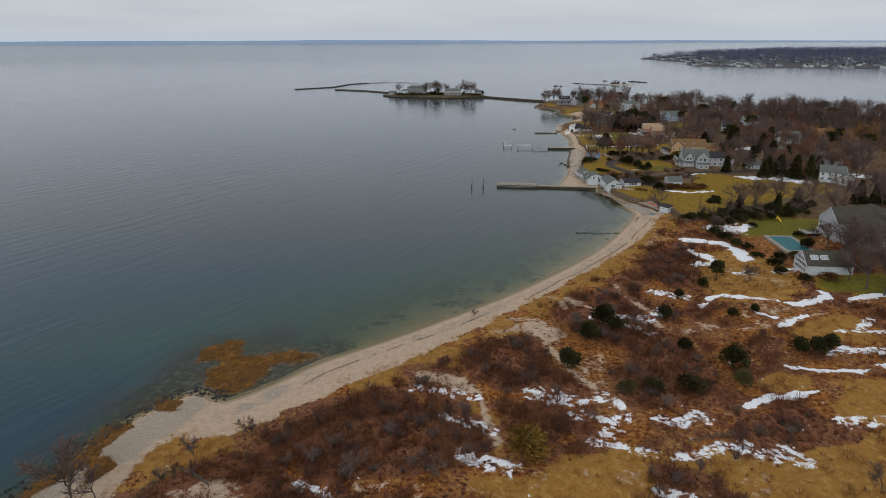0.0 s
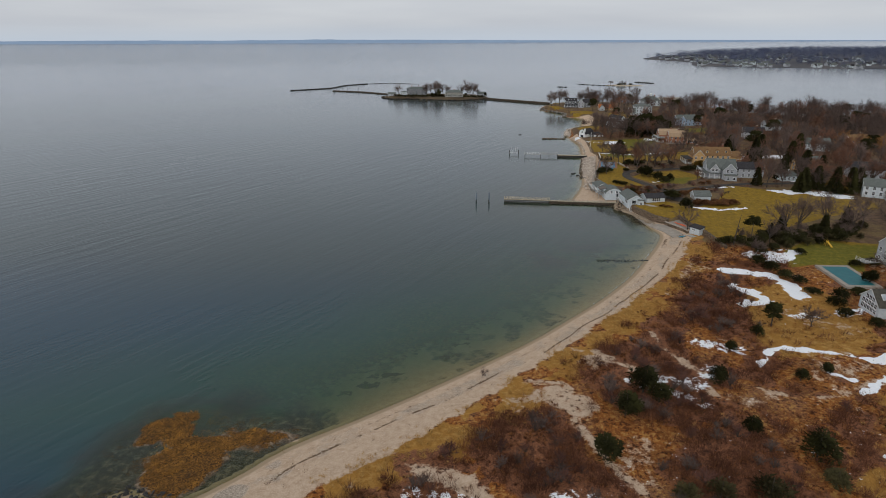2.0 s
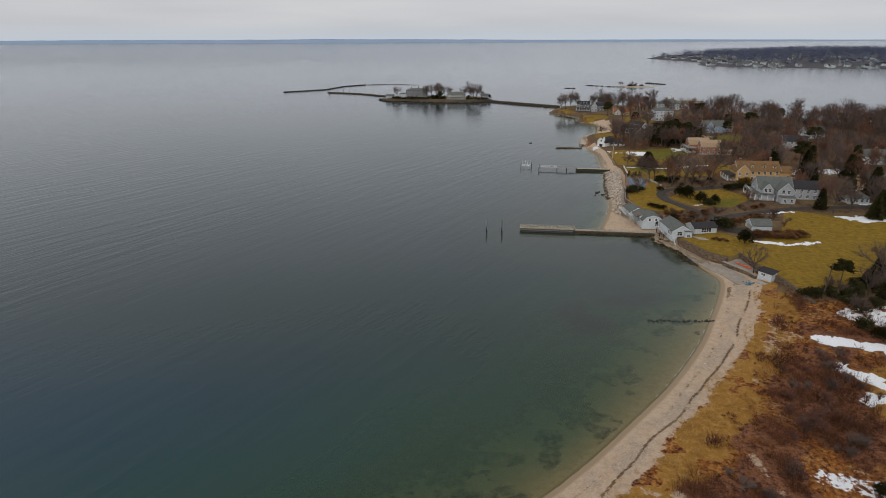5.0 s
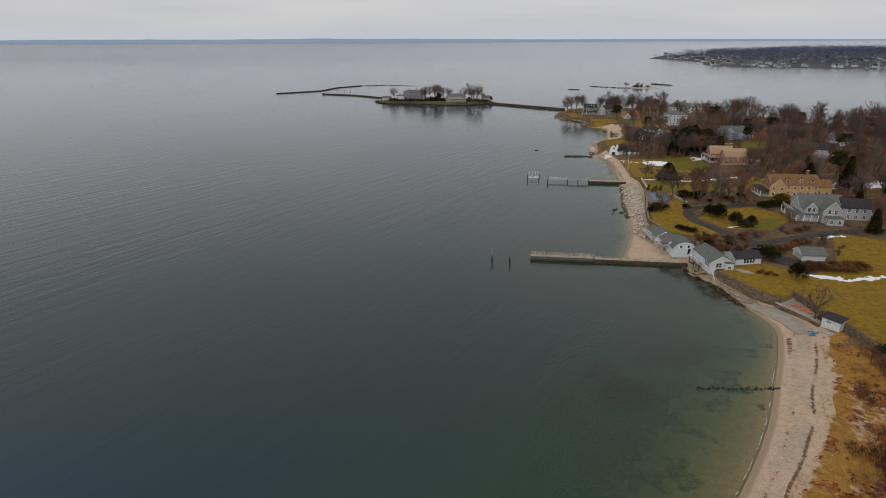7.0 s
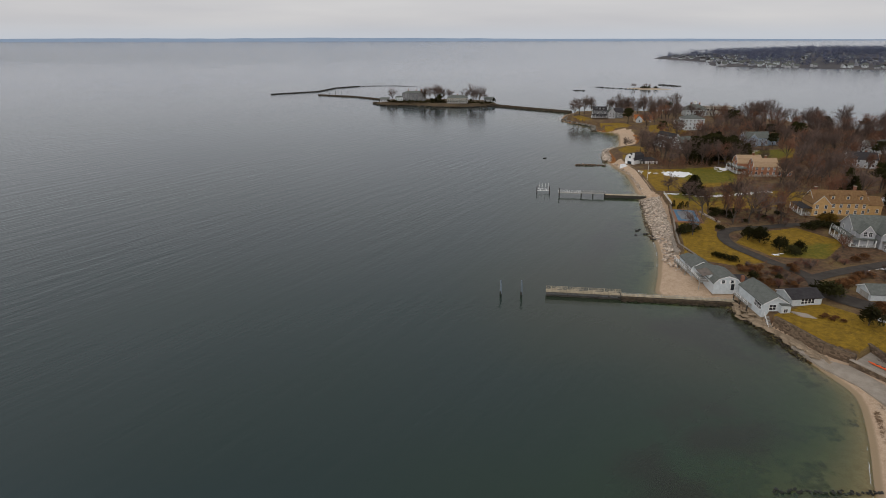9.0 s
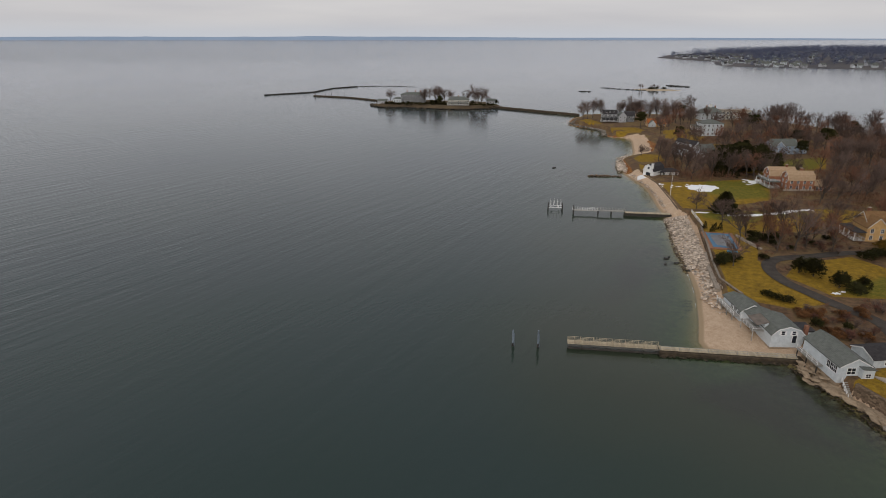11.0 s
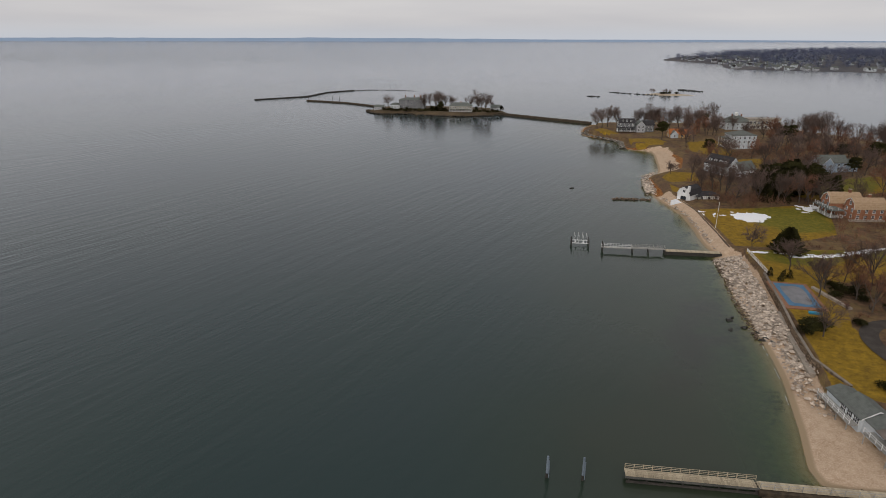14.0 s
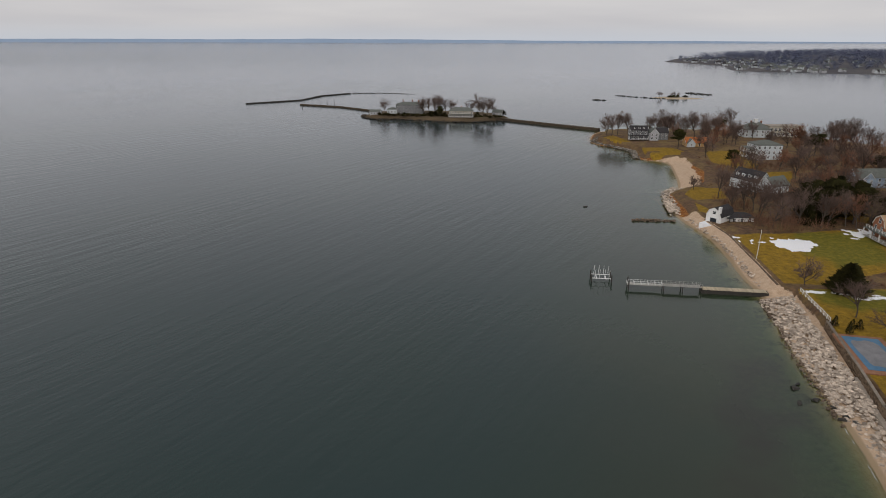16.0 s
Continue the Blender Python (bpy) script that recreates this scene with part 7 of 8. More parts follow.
while count < 190:
    x, y = r.uniform(-66, 92), r.uniform(82, 226)
    px_, py_ = np.array([x]), np.array([y])
    dense = within_any(px_, py_, THICKETS, 2.5)[0]
    if x > 40 + (y - 10) * 0.5 or area(px_, py_, MAINLAND)[0] < beach_width(y) + 5 or dense + (0.16 if r.random() < 0.25 else 0) < 0.15 + 0.3 * r.random():
        continue
    if within_any(px_, py_, LAWNS + GREEN, 1.0)[0] > 0.2 or any(near(px_, py_, p, 2.4, 0.6)[0] > 0.3 for p in PATHS) or math.hypot(x - 97, y - 202) < 11:
        continue
    count += 1
    plant("bare_shrub", TWIGS[count % 4], x, y, r.uniform(0.6, 1.25), count * 83, "dark many-stemmed leafless shrub of the heath thicket", "shrub", "thicket shrubs")

# gardens behind the sea wall
plant("holly_tree", CEDAR[0], 65.0, 298.5, 1.3, 0, "dense dark round holly on the lawn", "tree")
plant("bare_tree", OLD_TREE, 60.4, 274.6, 1.0, 30, "bare tree with heavy limbs behind the sea wall")
for x, y, s in ((54.5, 327, 0.62), (47.5, 327.5, 0.8)):
    plant("hedge_shrub", HEDGE[1], x, y, s, x, "clipped dark evergreen garden shrub", "shrub")
plant("yew_tree", HEDGE[2], 62.5, 315.0, 1.9, 10, "broad dark yew beside the forecourt", "tree")
for x, y, s in ((44.0, 343.0, 0.75), (46.2, 341.4, 0.8), (42.4, 345.0, 0.7)):
    plant("hedge_shrub", HEDGE[0], x, y, s, x * 9, "clipped dark green hedge shrub by the lawn", "shrub", "beach house hedge")
for k, (x, y) in enumerate(((71, 305.6), (73, 306.2), (75.5, 306), (78, 305.4), (80.5, 305.6), (83, 306.2), (85.5, 306.6), (88, 308), (72.5, 308), (76, 308.6), (80, 308.4), (84, 309), (88, 310.4))):
    plant("russet_shrub", RUSSET[k % 2], x, y, 0.95 + 0.1 * (k % 3), k * 50, "russet winter shrub in a long bed", "shrub", "russet bed")
for k, (x, y, s) in enumerate(((58, 363.5, 1.0), (61, 361, 1.15), (64.5, 353, 1.0), (67, 350, 1.15), (62, 366, 0.8), (38.8, 370.5, 1.2), (41.5, 372.5, 1.0), (36.8, 368.6, 0.8), (51.5, 374.5, 0.7), (70, 352, 0.8), (56.5, 396, 1.0), (60, 394, 1.0), (63, 397.5, 0.9), (54, 392, 0.7))):
    plant("rhododendron", (CEDAR if 350 < y < 368 and x > 55 else HEDGE)[k % 3], x, y, s * (1.25 if 350 < y < 368 and x > 55 else 1.1), k * 40, "dark evergreen garden shrub", "shrub")
r = random.Random(31)
for k in range(22):
    x, y = 46 + 16 * r.random(), 319 + 17 * r.random()
    if math.hypot(x - 57, y - 343) < 4 or (x > 57 and 316 < y < 333):
        continue
    plant("russet_shrub", RUSSET[k % 2], x, y, r.uniform(0.5, 0.95), k * 47, "brown and orange winter shrub behind the cottages", "shrub", "cottage shrubs")
for k in range(44):
    x, y = r.uniform(47, 92), r.uniform(318, 345)
    if np.min([math.hypot(x - a, y - b) - c * 0.7 for a, b, c in FOOTPRINTS]) < 0 or min(line_distance(np.array([x]), np.array([y]), lane)[0] for lane in LANES) < 3.2:
        continue
    plant("bare_shrub", TWIGS[k % 4], x, y, r.uniform(0.6, 1.2), k * 31, "brown leafless shrub behind the cottages", "shrub", "cottage bare shrubs")
for x, y, s in ((69, 322.5, 1.1), (71.5, 324, 1.0), (78, 330, 1.0), (81, 331.5, 0.9), (67, 319, 0.8), (75, 327, 0.9), (84, 345, 0.8), (88, 348, 0.8)):
    plant("russet_shrub", RUSSET[int(x) % 2], x, y, s, x * 17.3, "orange-brown winter shrub beside the lane", "shrub", "lane shrubs")
for k, (x, y) in enumerate(((42.6, 406.8), (43.8, 402.4), (45.6, 405.0), (47.6, 405.4))):
    plant("topiary_cone", evergreen(500 + k, 2.6, 0.9, "cone", 260, 0.35, M_EVERGREEN), x, y, 1.0, 0, "small dark clipped cone beside the pool", "shrub", "pool cones")
r = random.Random(41)
for k in range(34):
    x, y = r.uniform(52.5, 84), r.uniform(381, 402)
    if x - 52 < (y - 396) * 0.6:
        continue
    if k % 5 == 0:
        plant("hedge_shrub", HEDGE[k % 3], x, y, r.uniform(0.5, 0.8), k * 31, "dark low evergreen in the garden belt", "shrub", "pool garden belt")
    else:
        plant("bare_shrub", TWIGS[k % 4], x, y, r.uniform(0.6, 1.1), k * 31, "brown leafless shrub in the pool garden belt", "shrub", "pool garden belt")
plant("spruce_tree", evergreen(430, 8.2, 5.2, "cone", 3600, 0.9, M_EVERGREEN), 56, 429.5, 1.0, 0, "broad dark spruce on the lawn")
plant("bare_tree", SMALL[1], 46.3, 433.0, 1.35, 50, "round-crowned bare tree on the shore lawn")
plant("willow_tree", BARE_RED[0], 84, 353, 0.5, 0, "small bare tree by the lane")
plant("bare_tree", BARE[0], 50.0, 412.0, 0.6, 0, "bare garden tree beside the pool lawn")
plant("bare_tree", BARE[4], 40.5, 367.5, 0.62, 90, "bare tree standing at the pool corner")
for k, (x, y) in enumerate(((50, 392), (59, 391), (59, 383), (65, 384), (74, 393), (54, 398), (66, 398), (70, 388), (80, 398), (84, 404), (62, 404), (77, 385))):
    plant("bare_tree", (BARE_RED if k % 3 else BARE)[k % 3], x, y, 0.72 + 0.07 * (k % 4), k * 60, "slender reddish bare tree in the garden belt")
for k in range(12):
    plant("hedge_shrub", HEDGE[k % 3], 84 + k * 2.6, 378 + 1.8 * math.sin(k) + k * 0.4, 1.15, k * 33, "tall dark hedge before the tan house", "shrub", "tan house hedge")
plant("gold_tree", OLIVE[1], 93, 384, 1.5, 0, "olive-yellow evergreen shrub by the tan house", "shrub")
plant("gold_tree", OLIVE[0], 143, 337, 1.8, 0, "olive-yellow evergreen tree by the lawn", "tree")

for k, (x, y) in enumerate(((55.5, 301.5), (57.2, 300.2), (58.6, 301.2), (56.8, 302.6), (59.6, 299.6))):
    plant("russet_shrub", RUSSET[k % 2], x, y, 0.42, k * 90, "low russet plants in a round lawn bed", "shrub", "lawn bed")
r = random.Random(88)
for k in range(24):
    t = r.random()
    x, y = 138 + 50 * t + r.uniform(-8, 8), 272 + 40 * t + r.uniform(-9, 9)
    if k % 4 == 0:
        plant("spruce_tree", SPRUCE[k % 3], x, y, r.uniform(0.5, 0.85), k * 37, "dark spruce in the tree belt beyond the lawn", group="lawn belt trees")
    elif k % 4 == 1:
        plant("hedge_shrub", HEDGE[k % 3], x, y, r.uniform(0.9, 1.5), k * 37, "dark evergreen shrub beneath the tree belt", "shrub", "lawn belt shrubs")
    else:
        plant("bare_tree", (BARE if k % 2 else BARE_RED)[k % 3], x, y, r.uniform(0.55, 0.85), k * 37, "bare tree in the belt beyond the lawn", group="lawn belt trees")
pole_trunk = tagged(empty("dead_tree", 70.5, 252.5, height_at(70.5, 252.5)), "tall bare trunk leaning beside the lawn wall", "tree")
bm = bmesh.new()
tube(bm, (0, 0, -0.3), (0.5, 0, 5.5), 0.22, 0.17, 7)
tube(bm, (0.5, 0, 5.5), (1.1, 0.1, 11.0), 0.17, 0.06, 7)
part("trunk", bm, M_BARK, pole_trunk)
bm = bmesh.new()
for z, a, L in ((6.5, 0.4, 1.6), (8.0, 2.6, 1.3), (9.2, 4.4, 1.4), (10.2, 1.2, 1.0)):
    tube(bm, (0.5 + (z - 5.5) * 0.1, 0, z), (0.5 + (z - 5.5) * 0.1 + L * math.cos(a), L * math.sin(a), z + 0.8), 0.05, 0.02, 4)
part("branches", bm, M_BARK, pole_trunk)
plant("pine_tree", PINE[2], 80.5, 264.0, 0.62, 20, "slender dark pine at the edge of the lawn")
for k, (x, y, s) in enumerate(((214, 436, 1.1), (222, 446, 1.2), (206, 444, 1.0), (228, 438, 1.1), (198, 452, 1.1), (236, 452, 1.2))):
    plant("willow_tree", WILLOW[k % 2], x, y, s, k * 70, "broad golden-twigged willow beyond the lawns")
for k, (x, y, s) in enumerate(((108, 224, 0.62), (113, 219, 0.7), (117, 225, 0.72), (121, 219, 0.75), (125, 214, 0.75), (131, 222, 0.8))):
    plant("bare_tree", BARE[k % 6], x, y, s, k * 51, "bare tree before the shingled house")
# the dark belt between heath and lawn
r = random.Random(77)
for k in range(72):
    t = r.random()
    x, y = 71 + 52 * t + r.uniform(-5, 5), 249 + 25 * t + r.uniform(-7, 7)
    if x > 113 and y < 262:
        continue
    if k % 5 < 2:
        plant("hedge_shrub", HEDGE[k % 3], x, y, r.uniform(0.8, 1.4), k * 37, "dark evergreen shrub in the garden belt", "shrub", "garden belt")
    elif k % 5 < 4:
        plant("olive_shrub", DULL[k % 2], x, y, r.uniform(0.6, 1.0), k * 37, "dull olive-brown evergreen shrub in the garden belt", "shrub", "garden belt")
    else:
        plant("bare_shrub", SMALL[k % 3], x, y, r.uniform(0.5, 0.8), k * 37, "grey bare shrub in the garden belt", "shrub", "garden belt")
for k, (x, y, s) in enumerate(((92, 264, 0.8), (98, 268, 0.9), (110, 272, 0.85), (118, 270, 0.85), (84, 256, 0.55), (130, 268, 0.9), (124, 276, 0.8))):
    plant("bare_tree", BARE[k % 6], x, y, s, k * 51, "tall bare tree in the dark garden belt")
for k, (x, y, s) in enumerate(((92, 268, 0.62), (108, 270, 0.6), (118, 276, 0.66), (86, 262, 0.5))):
    plant("spruce_tree", SPRUCE[k % 3], x, y, s, k * 80, "dark spruce in the garden belt")
for k, (x, y, s) in enumerate(((125, 334, 0.8), (128, 337, 0.9), (140, 333, 0.95), (135, 340, 1.0), (147, 334, 1.0), (110, 346, 0.7), (154, 341, 1.0), (128, 362, 1.0), (140, 366, 1.1), (150, 370, 1.0), (118, 384, 0.8), (126, 392, 0.8), (118, 420, 1.0), (132, 414, 1.1), (140, 428, 1.0), (150, 408, 1.1), (126, 440, 0.9), (160, 424, 1.1))):
    plant("spruce_tree", SPRUCE[k % 3], x, y, s, k * 47, "tall dark spruce behind the lawn")
for k, (x, y, s) in enumerate(((103, 188, 0.85), (106, 184, 0.9), (110, 190, 0.95), (112, 180, 0.8), (116, 196, 0.9), (101, 194, 0.7), (118, 186, 0.9), (108, 212, 0.8), (112, 206, 0.8))):
    plant("bare_tree", BARE[k % 6], x, y, s, k * 51, "tall slender bare tree beside the pool house")
for k, (x, y, s) in enumerate(((84, 206, 1.1), (87, 211, 1.2), (83, 199, 1.0), (88, 194, 0.9), (93, 213, 1.0), (104, 216, 1.1), (81, 214, 0.9), (78, 226, 1.1), (80, 222, 1.0), (76, 232, 1.2), (73, 236, 1.2), (104, 238, 0.9), (110, 240, 1.0), (90, 246, 0.8))):
    plant("hedge_shrub", HEDGE[k % 3], x, y, s, k * 37, "dark evergreen shrub round the pool garden", "shrub", "pool garden shrubs")
plant("copper_shrub", RUSSET[1], 95, 193, 1.4, 0, "copper winter shrub against the pool house wall", "shrub")
plant("purple_tree", CEDAR[2], 100.5, 222.0, 1.15, 0, "dark reddish conifer beside the pool", "tree")

# the woods of the neck
r = random.Random(5)
placed = [(x, y, rad) for x, y, rad in FOOTPRINTS] + [(88, 459, 10), (140, 706, 14), (160, 712, 14), (62, 478, 10), (96, 628, 10)]
spots = []
tries = 0
while len(spots) < 580 and tries < 20000:
    tries += 1
    x, y = r.uniform(58, 340), r.uniform(334, 752)
    if x > 70 + (y - 10) * 0.60 or (y < 400 and x < 112) or (y < 470 and x < 84) or (50 < x < 90 and 515 < y < 572):
        continue
    if any((x - a) ** 2 + (y - b) ** 2 < c * c for a, b, c in placed) or any((x - a) ** 2 + (y - b) ** 2 < 34 for a, b in spots):
        continue
    spots.append((x, y))
xs_, ys_ = np.array([s[0] for s in spots]), np.array([s[1] for s in spots])
open_ground = within_any(xs_, ys_, LAWNS, 2.0) > 0.4
high = area(xs_, ys_, UPLAND) < 8
singles, crowd = 0, []
order = sorted(range(len(spots)), key=lambda k: spots[k][0] + 0.35 * spots[k][1])
for k in order:
    x, y = spots[k]
    if open_ground[k] or high[k]:
        continue
    pick = r.random()
    if singles >= 215:
        crowd.append((x, y, pick, r.uniform(0.75, 1.1)))
        continue
    singles += 1
    if pick < 0.11 and y > 400:
        plant("pine_tree", PINE[k % 3], x, y, r.uniform(0.8, 1.15), k * 37, "dark pine rising among bare trees", group="woodland pines")
    elif pick < 0.48:
        plant("bare_tree", BARE_RED[k % 3], x, y, r.uniform(0.75, 1.05), k * 37, "reddish-brown bare woodland tree", group="woodland trees")
    else:
        plant("bare_tree", BARE[k % 6], x, y, r.uniform(0.6, 0.92), k * 37, "tall grey-brown bare woodland tree", group="woodland trees")


def crowd_mesh(rows, sets, name, material, label):
    """Many trees far back in the woods, joined in one mesh."""
    forms = []
    for pair in sets:
        vs, fs, base = [], [], 0
        for me in pair:
            v = np.empty(len(me.vertices) * 3, np.float32)
            me.vertices.foreach_get("co", v)
            f = np.empty(len(me.polygons) * 3, np.int32)
            me.polygons.foreach_get("vertices", f)
            vs.append(v.reshape(-1, 3))
            fs.append(f.reshape(-1, 3) + base)
            base += len(me.vertices)
        forms.append((np.concatenate(vs), np.concatenate(fs)))
    zs = land_height(np.array([q[0] for q in rows]), np.array([q[1] for q in rows]))
    V, F, base = [], [], 0
    for k, (x, y, _, s) in enumerate(rows):
        v, f = forms[k % len(forms)]
        c, n_ = math.cos(k * 1.7), math.sin(k * 1.7)
        V.append(np.stack([x + (v[:, 0] * c - v[:, 1] * n_) * s, y + (v[:, 0] * n_ + v[:, 1] * c) * s, zs[k] + v[:, 2] * s], -1))
        F.append(f + base)
        base += len(v)
    return tagged(part(name, raw_mesh(name, np.concatenate(V), np.concatenate(F)), material), label, "woods", kind="stuff")


crowd_mesh([q for q in crowd if q[2] >= 0.38], BARE_FAR, "bare_woods", M_TWIG, "grey-brown bare woods further inland")
crowd_mesh([q for q in crowd if 0.12 <= q[2] < 0.38], RED_FAR, "red_woods", M_TWIG_RED, "reddish bare woods further inland")
crowd_mesh([q for q in crowd if q[2] < 0.12], PINE, "pine_woods", M_EVERGREEN, "dark pines scattered through the woods")
for k, (x, y, s) in enumerate(((28, 716, 0.95), (33, 722, 1.0), (40, 718, 0.95), (24, 712, 0.9), (60, 716, 1.05), (66, 712, 1.1), (72, 718, 1.0), (54, 716, 0.95), (84, 706, 1.1), (90, 700, 1.15), (78, 710, 1.0), (88, 690, 1.1), (96, 694, 1.1), (104, 688, 0.9))):
    plant("bare_tree", BARE[k % 6], x, y, s, k * 63, "tall spreading bare tree on the point", group="point trees")
for k, (x, y, s) in enumerate(((44.5, 550, 0.95), (51, 534, 0.9), (56, 515, 0.8), (61, 512, 0.8), (50, 512, 0.7))):
    plant("bare_tree", (SMALL if k == 0 else BARE)[k % 3], x, y, s, k * 63, "bare tree by the shore houses", group="shore house trees")
for k, (x, y, s) in enumerate(((74, 503, 1.2), (79, 497, 1.15), (84, 504, 1.35), (78, 509, 1.2), (90, 498, 1.2), (88, 509, 1.3), (95, 504, 1.2), (97, 512, 1.2), (83, 514, 1.1), (100, 497, 1.1), (91, 516, 1.1), (72, 496, 0.9))):
    if k % 2:
        plant("spruce_tree", SPRUCE[k % 3], x, y, s * 0.95, k * 63, "tall dark spruce behind the shore lawn", group="shore pines")
    else:
        plant("pine_tree", PINE[k % 3], x, y, s, k * 63, "tall dark pine behind the shore lawn", group="shore pines")
for k, (x, y, s) in enumerate(((70, 500, 0.8), (76, 492, 0.85), (86, 495, 0.8), (93, 492, 0.85), (100, 505, 0.9), (68, 508, 0.8), (81, 518, 0.9), (96, 520, 0.9))):
    plant("bare_tree", BARE[k % 6], x, y, s, k * 63, "bare tree among dark pines", group="shore pines bare")
# island and islet trees
for k, (x, y, s) in enumerate(((-128, 833, 1.0), (-121, 826, 1.1), (-132, 826, 0.9), (-75, 826, 1.15), (-71, 822, 1.1), (-79, 836, 1.1), (-112, 834, 0.9), (-107, 838, 0.8), (-118, 846, 1.0), (-172, 838, 0.9), (-88, 838, 0.9), (-66, 842, 0.8))):
    plant("bare_tree", BARE[k % 6], x, y, s, k * 63, "tall bare tree on the island", group="island trees", z=2.4)
for k, (x, y, s) in enumerate(((-119, 816, 0.75), (-114, 813, 0.6), (-111, 820, 0.7), (-124, 818, 0.7), (-116, 822, 0.85), (-130, 818, 0.55), (-57, 834, 0.7), (-80, 816, 0.5), (-137, 820, 0.5), (-150, 822, 0.45))):
    plant("evergreen_tree", (CEDAR, PINE, DULL)[k % 3][k % 2], x, y, s * (1.9, 0.9, 1.7)[k % 3], k * 63, "dark evergreen on the island", group="island evergreens", z=2.4)
for k in range(26):
    plant("hedge_shrub", (HEDGE[k % 3] if k % 2 else DULL[k % 2]), -172 + k * 4.5, 816 + 2.5 * math.sin(k * 2.1), 1.1, k * 29, "dark shrub along the island shore", "shrub", "island shrubs", z=2.2)
for k, (x, y, s) in enumerate(((133, 1070, 0.42), (136, 1074, 0.34), (152, 1070, 0.42), (157, 1073, 0.38), (149, 1075, 0.36))):
    plant("bare_tree", BARE[k % 6], x, y, s, k * 63, "bare tree on the sandy islet", group="islet trees", z=0.9)
for k, (x, y) in enumerate(((146, 1068), (155, 1069), (150, 1067), (165, 1070))):
    plant("hedge_shrub", HEDGE[k % 3], x, y, 1.3, k * 29, "dark shrub on the sandy islet", "shrub", "islet shrubs", z=0.9)


# ---- brush, grass and far woods: nobody could count these ----
rng = np.random.default_rng(17)


def blade_cloud(name, bx, by, bz, per, tall, lean, width, material, label, category, lumps=None):
    """Thin upright twigs or blades that fan out from many roots, joined in one mesh."""
    n = len(bx) * per
    i = np.repeat(np.arange(len(bx)), per)
    a = rng.uniform(0, 2 * np.pi, n)
    size = np.repeat(rng.uniform(0.6, 1.25, len(bx)) * (1.0 if lumps is None else lumps), per)
    out = rng.uniform(0.1, 1, n) * lean * size
    root_r = rng.uniform(0, 1, n) ** 0.5 * lean * 0.75 * size
    p = np.stack([bx[i] + np.cos(a) * root_r, by[i] + np.sin(a) * root_r, bz[i] + rng.uniform(0, 0.45, n) * tall * size], -1)
    q = p + np.stack([np.cos(a) * out, np.sin(a) * out, tall * size * rng.uniform(0.25, 0.75, n)], -1)
    b = a + rng.uniform(0.8, 2.3, n)
    w = np.stack([np.cos(b) * width, np.sin(b) * width, 0 * b], -1) * rng.uniform(0.6, 1.4, n)[:, None]
    v = np.stack([p - w, p + w, q], 1).reshape(-1, 3)
    ob = part(name, raw_mesh(name, v, np.arange(n * 3).reshape(-1, 3)), material)
    return tagged(ob, label, category, kind="stuff")


def sample(count, x0, x1, y0, y1):
    return rng.uniform(x0, x1, count), rng.uniform(y0, y1, count)


x, y = sample(15000, -90, -40, 80, 142)
on_reef, on_spit = weed_clumps(x, y)
ok = rng.random(len(x)) < np.maximum(on_reef * smooth(vnoise(x, y, 2.6, 76, 3), 0.30, 0.62), 0.7 * on_spit)
bx, by = x[ok], y[ok]
blade_cloud("rockweed", bx, by, land_height(bx, by) - 0.02, 12, 0.22, 0.55, 0.07, M_ROCKWEED, "golden-orange rockweed over the reef and spit", "seaweed")

x, y = sample(26000, -85, 60, 84, 266)
d = area(x, y, MAINLAND)
along = vnoise(x, y, 14, 81, 2) - 0.5
drift = np.minimum(np.abs(d - 6.0 - 2.4 * along - 1.5 * smooth(y, 205, 240)), 1.3 * np.abs(d - 3.6 - 1.2 * along) + 0.15)
drift = np.minimum(drift, 1.4 * np.abs(d - 9.2 - 1.8 * along) + 0.2)
ok = (d > 1.5) & (d < 12) & (rng.random(len(x)) < np.exp(-(drift / 0.32) ** 2) * smooth(y, 110, 120) * smooth(vnoise(x, y, 4, 86, 3), 0.30, 0.60))
bx, by = x[ok], y[ok]
blade_cloud("strand_weed", bx, by, land_height(bx, by) + 0.01, 16, 0.10, 0.42, 0.035, M_STRAND, "thin line of dry brown weed along the beach", "seaweed")
x, y = sample(42000, -85, 60, 84, 266)
d = area(x, y, MAINLAND)
ok = (d > 1.0) & (d < 11) & (rng.random(len(x)) < 0.5 * smooth(d, 1.5, 4.5) * (1 - smooth(d, 6, 10)) * smooth(vnoise(x, y, 5, 87, 2), 0.30, 0.65) + 0.03)
bx, by = x[ok][:2600], y[ok][:2600]
bz = land_height(bx, by)
tagged(rubble("beach_stones", [(a, b, c, q) for a, b, c, q in zip(bx, by, bz, rng.uniform(0.10, 0.42, len(bx)) ** 1.3)], M_STONE_I), "small grey stones strewn over the beach", "stones", kind="stuff")

x, y = sample(52000, -95, 125, 30, 262)
d = area(x, y, MAINLAND)
gold = within_any(x, y, GOLD, 3.0)
thick = np.maximum(within_any(x, y, THICKETS, 2.5), 0.85 * smooth(0.6 * vnoise(x, y, 11, 41, 3) + 0.4 * vnoise(x, y, 3.5, 42, 3), 0.45, 0.56) * (1 - 0.9 * gold))
clear = np.zeros_like(x)
for p in PATHS:
    clear = np.maximum(clear, near(x, y, p, 2.0, 0.8))
for p, w in SNOWS:
    clear = np.maximum(clear, near(x, y, p, w + 0.6, 0.6))
for p, w in LITTER:
    clear = np.maximum(clear, 0.75 * near(x, y, p, w, 1.0))
clear = np.maximum(clear, within_any(x, y, LAWNS + GREEN, 1.0))
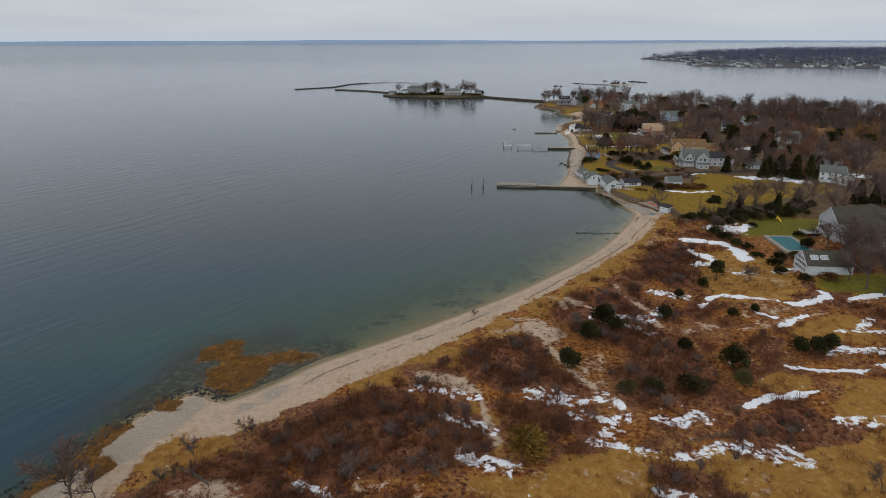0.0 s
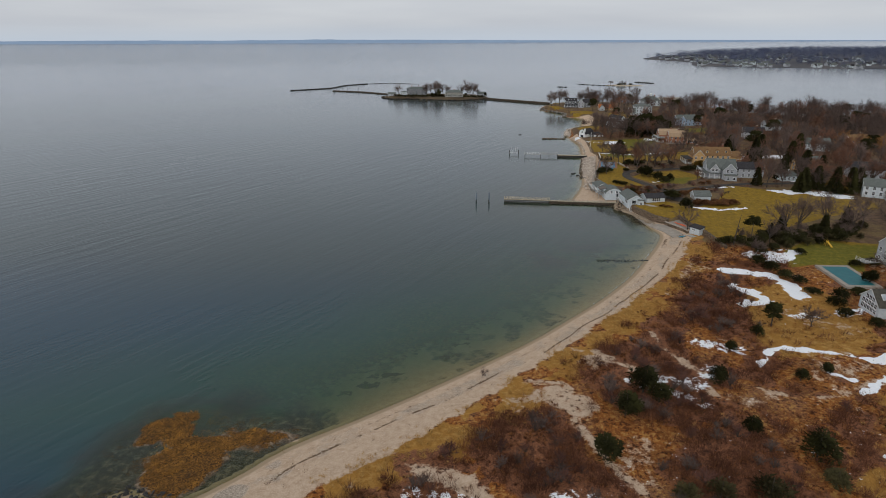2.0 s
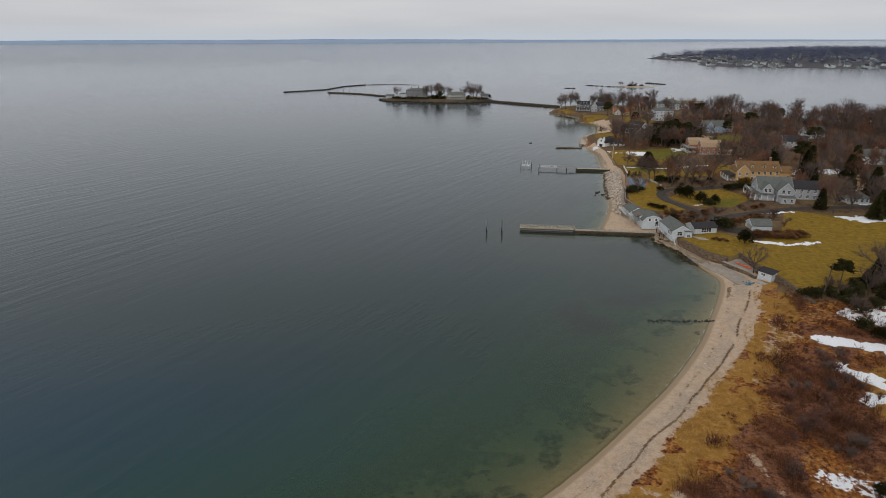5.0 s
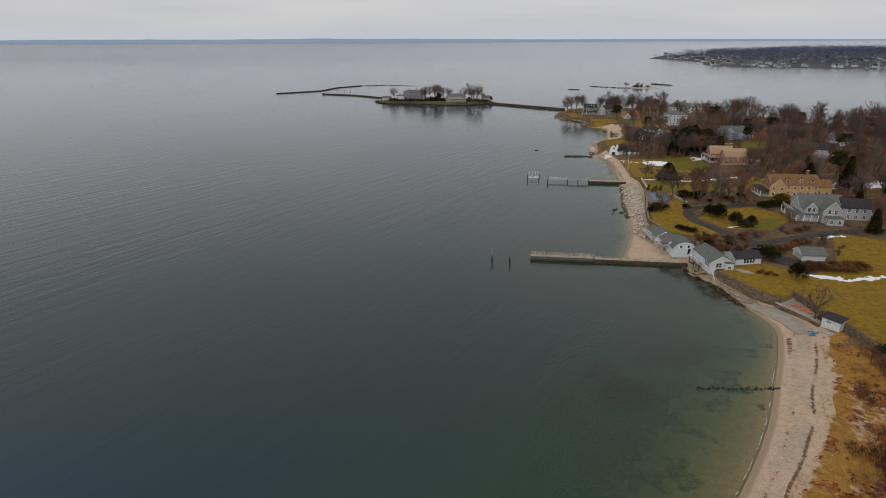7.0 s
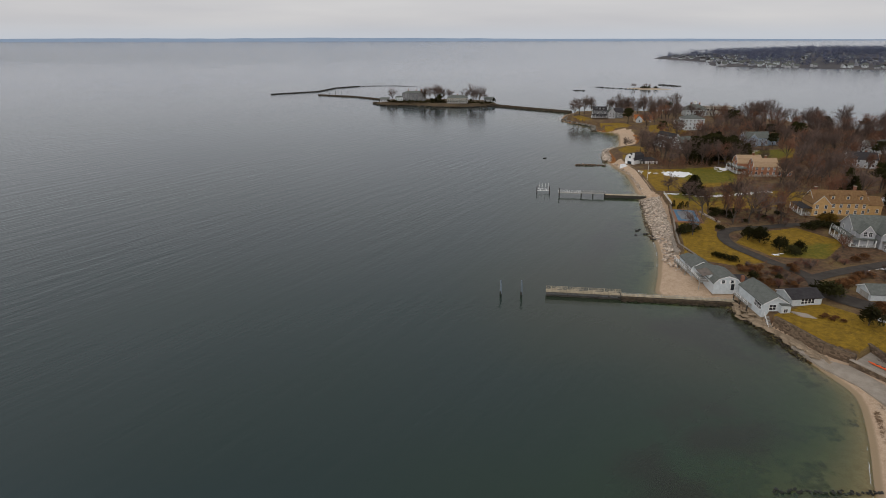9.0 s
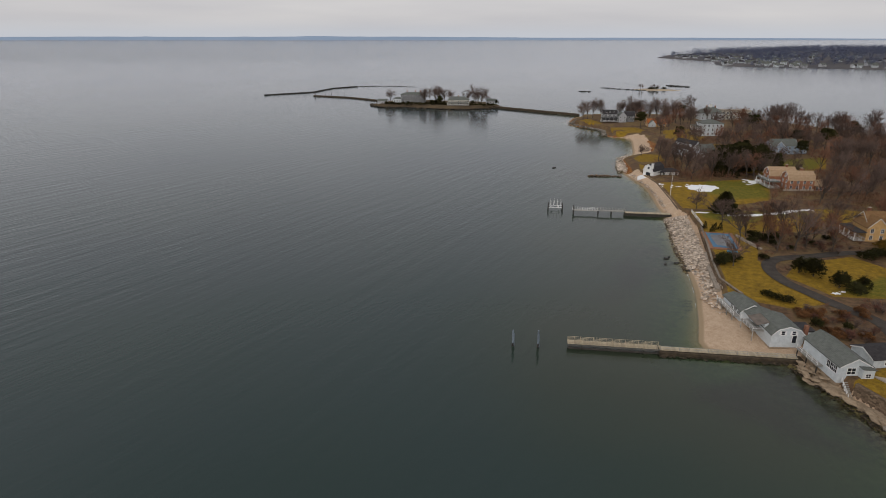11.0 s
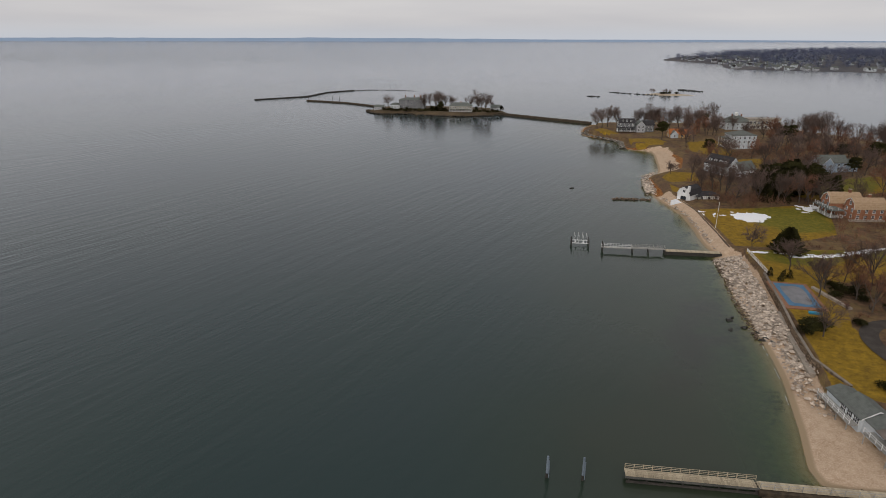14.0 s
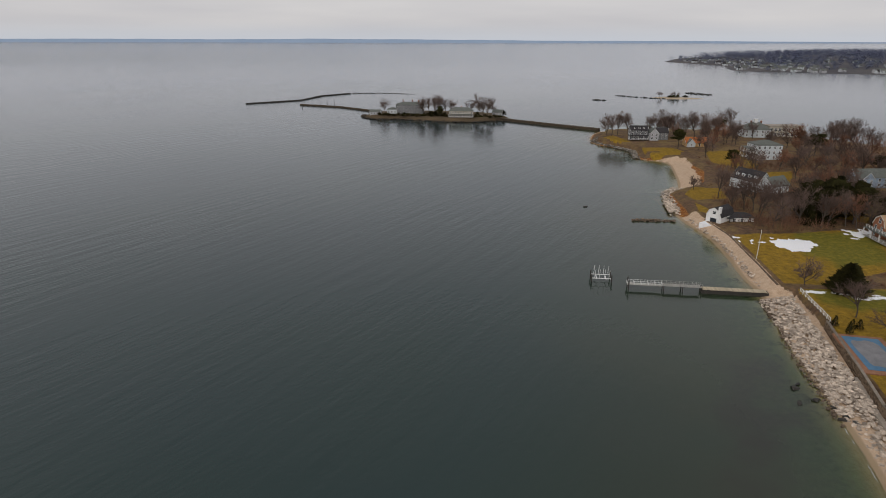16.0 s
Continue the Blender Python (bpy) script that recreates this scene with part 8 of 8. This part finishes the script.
pool_clear = (np.hypot(x - 96, y - 226) < 11) | (np.hypot(x - 97, y - 202) < 9) | (np.hypot(x - 124, y - 243) < 15)
view = x < 40 + (y - 10) * 0.60
ok = (d > beach_width(y) + 4 + 6 * (vnoise(x, y, 7, 33, 2) - 0.5)) & (rng.random(len(x)) < thick * (1 - clear) * 0.85) & ~pool_clear & view & (area(x, y, UPLAND) < 3)
bx, by = x[ok], y[ok]
blade_cloud("brush", bx, by, land_height(bx, by), 40, 1.5, 0.9, 0.030, M_BRUSH, "dense brown leafless brush over the heath", "brush", 0.4 + 1.2 * smooth(vnoise(bx, by, 4.5, 44, 2), 0.3, 0.72))
ok = (d > beach_width(y) + 5) & (rng.random(len(x)) < 0.24 * (1 - clear) * (1 - 0.6 * gold)) & ~pool_clear & view & (area(x, y, UPLAND) < 3)
bx, by = x[ok], y[ok]
blade_cloud("bramble", bx, by, land_height(bx, by), 26, 0.9, 0.9, 0.035, M_RUSSET, "low russet bramble and bracken over the heath", "brush")
bw = beach_width(y)
band = smooth(d, bw - 4, bw + 1) * (1 - smooth(d, bw + 4, bw + 12)) * smooth(vnoise(x, y, 5, 31, 3), 0.36, 0.52)
ok = (rng.random(len(x)) < np.maximum(band, gold * 0.5) * (1 - clear)) & (area(x, y, UPLAND) < -1) & view & ~pool_clear
bx, by = x[ok], y[ok]
blade_cloud("dune_grass", bx, by, land_height(bx, by), 20, 0.6, 0.5, 0.035, M_DUNEGRASS, "golden winter dune grass above the beach", "grass")

x, y = sample(16000, 48, 330, 330, 752)
fit_in = (area(x, y, UPLAND) > 4) & (within_any(x, y, LAWNS, 1.5) < 0.3) & (x < 60 + (y - 10) * 0.62) & (y < 636)
for a, b, c in FOOTPRINTS:
    fit_in &= np.hypot(x - a, y - b) > c * 0.85
for p in LANES:
    fit_in &= line_distance(x, y, p) > 3.5
fit_in &= (np.hypot(x - 44, y - 392) > 12) & (rng.random(len(x)) < np.where(y > 400, 0.62, 0.5))
bx, by = x[fit_in], y[fit_in]
blade_cloud("undergrowth", bx, by, land_height(bx, by), 26, 2.6, 1.7, 0.06, M_UNDER, "brown leafless undergrowth beneath the woods", "brush", 0.5 + 1.3 * smooth(by, 380, 440) * smooth(vnoise(bx, by, 12, 46, 2), 0.25, 0.7))



def far_crowns(count, tall, label):
    """Distant tree crowns, each a ragged tuft of short blades about a dome."""
    x, y = sample(count, 416, 1900, 1600, 3300)
    d = area(x, y, HEADLAND)
    ok = (d > 8) & (x < 120 + (y - 10) * 0.60) & (rng.random(count) < (0.26 + 0.74 * smooth(d, 40, 200)) * (0.35 + 1.1 * smooth(vnoise(x, y, 60, 47, 2), 0.3, 0.6)))
    x, y, d = x[ok], y[ok], d[ok]
    per = 84
    i = np.repeat(np.arange(len(x)), per)
    n = len(i)
    high = (tall * rng.uniform(0.45, 1.2, len(x)))[i]
    wide = high * rng.uniform(0.36, 0.46, len(x))[i]
    a, u = rng.uniform(0, 2 * np.pi, n), rng.uniform(0, 1, n)
    z = high * (0.15 + 0.85 * u)
    ring = wide * np.sqrt(np.clip(1.02 - (1.7 * u - 0.75) ** 2, 0, 1)) * rng.uniform(0.6, 1.0, n)
    base = np.clip(d, 0, 1e9) * 0.035
    p = np.stack([x[i] + np.cos(a) * ring, y[i] + np.sin(a) * ring, np.clip(base, 0, 17)[i] + z], -1)
    out = np.stack([np.cos(a), np.sin(a), rng.uniform(-0.1, 1.2, n)], -1) * (1.5 * rng.uniform(0.5, 1.4, n))[:, None]
    side = np.stack([-np.sin(a), np.cos(a), rng.uniform(-0.5, 0.5, n)], -1) * (0.85 * rng.uniform(0.6, 1.5, n))[:, None]
    v = np.stack([p - side, p + side, p + out], 1).reshape(-1, 3)
    return tagged(part("far_woods", raw_mesh("far_woods", v, np.arange(n * 3).reshape(-1, 3)), M_HAZED_WOOD), label, "woods", kind="stuff")


far_crowns(4600, 21.0, "winter woods of the far headland, haze painted in as blue-grey")
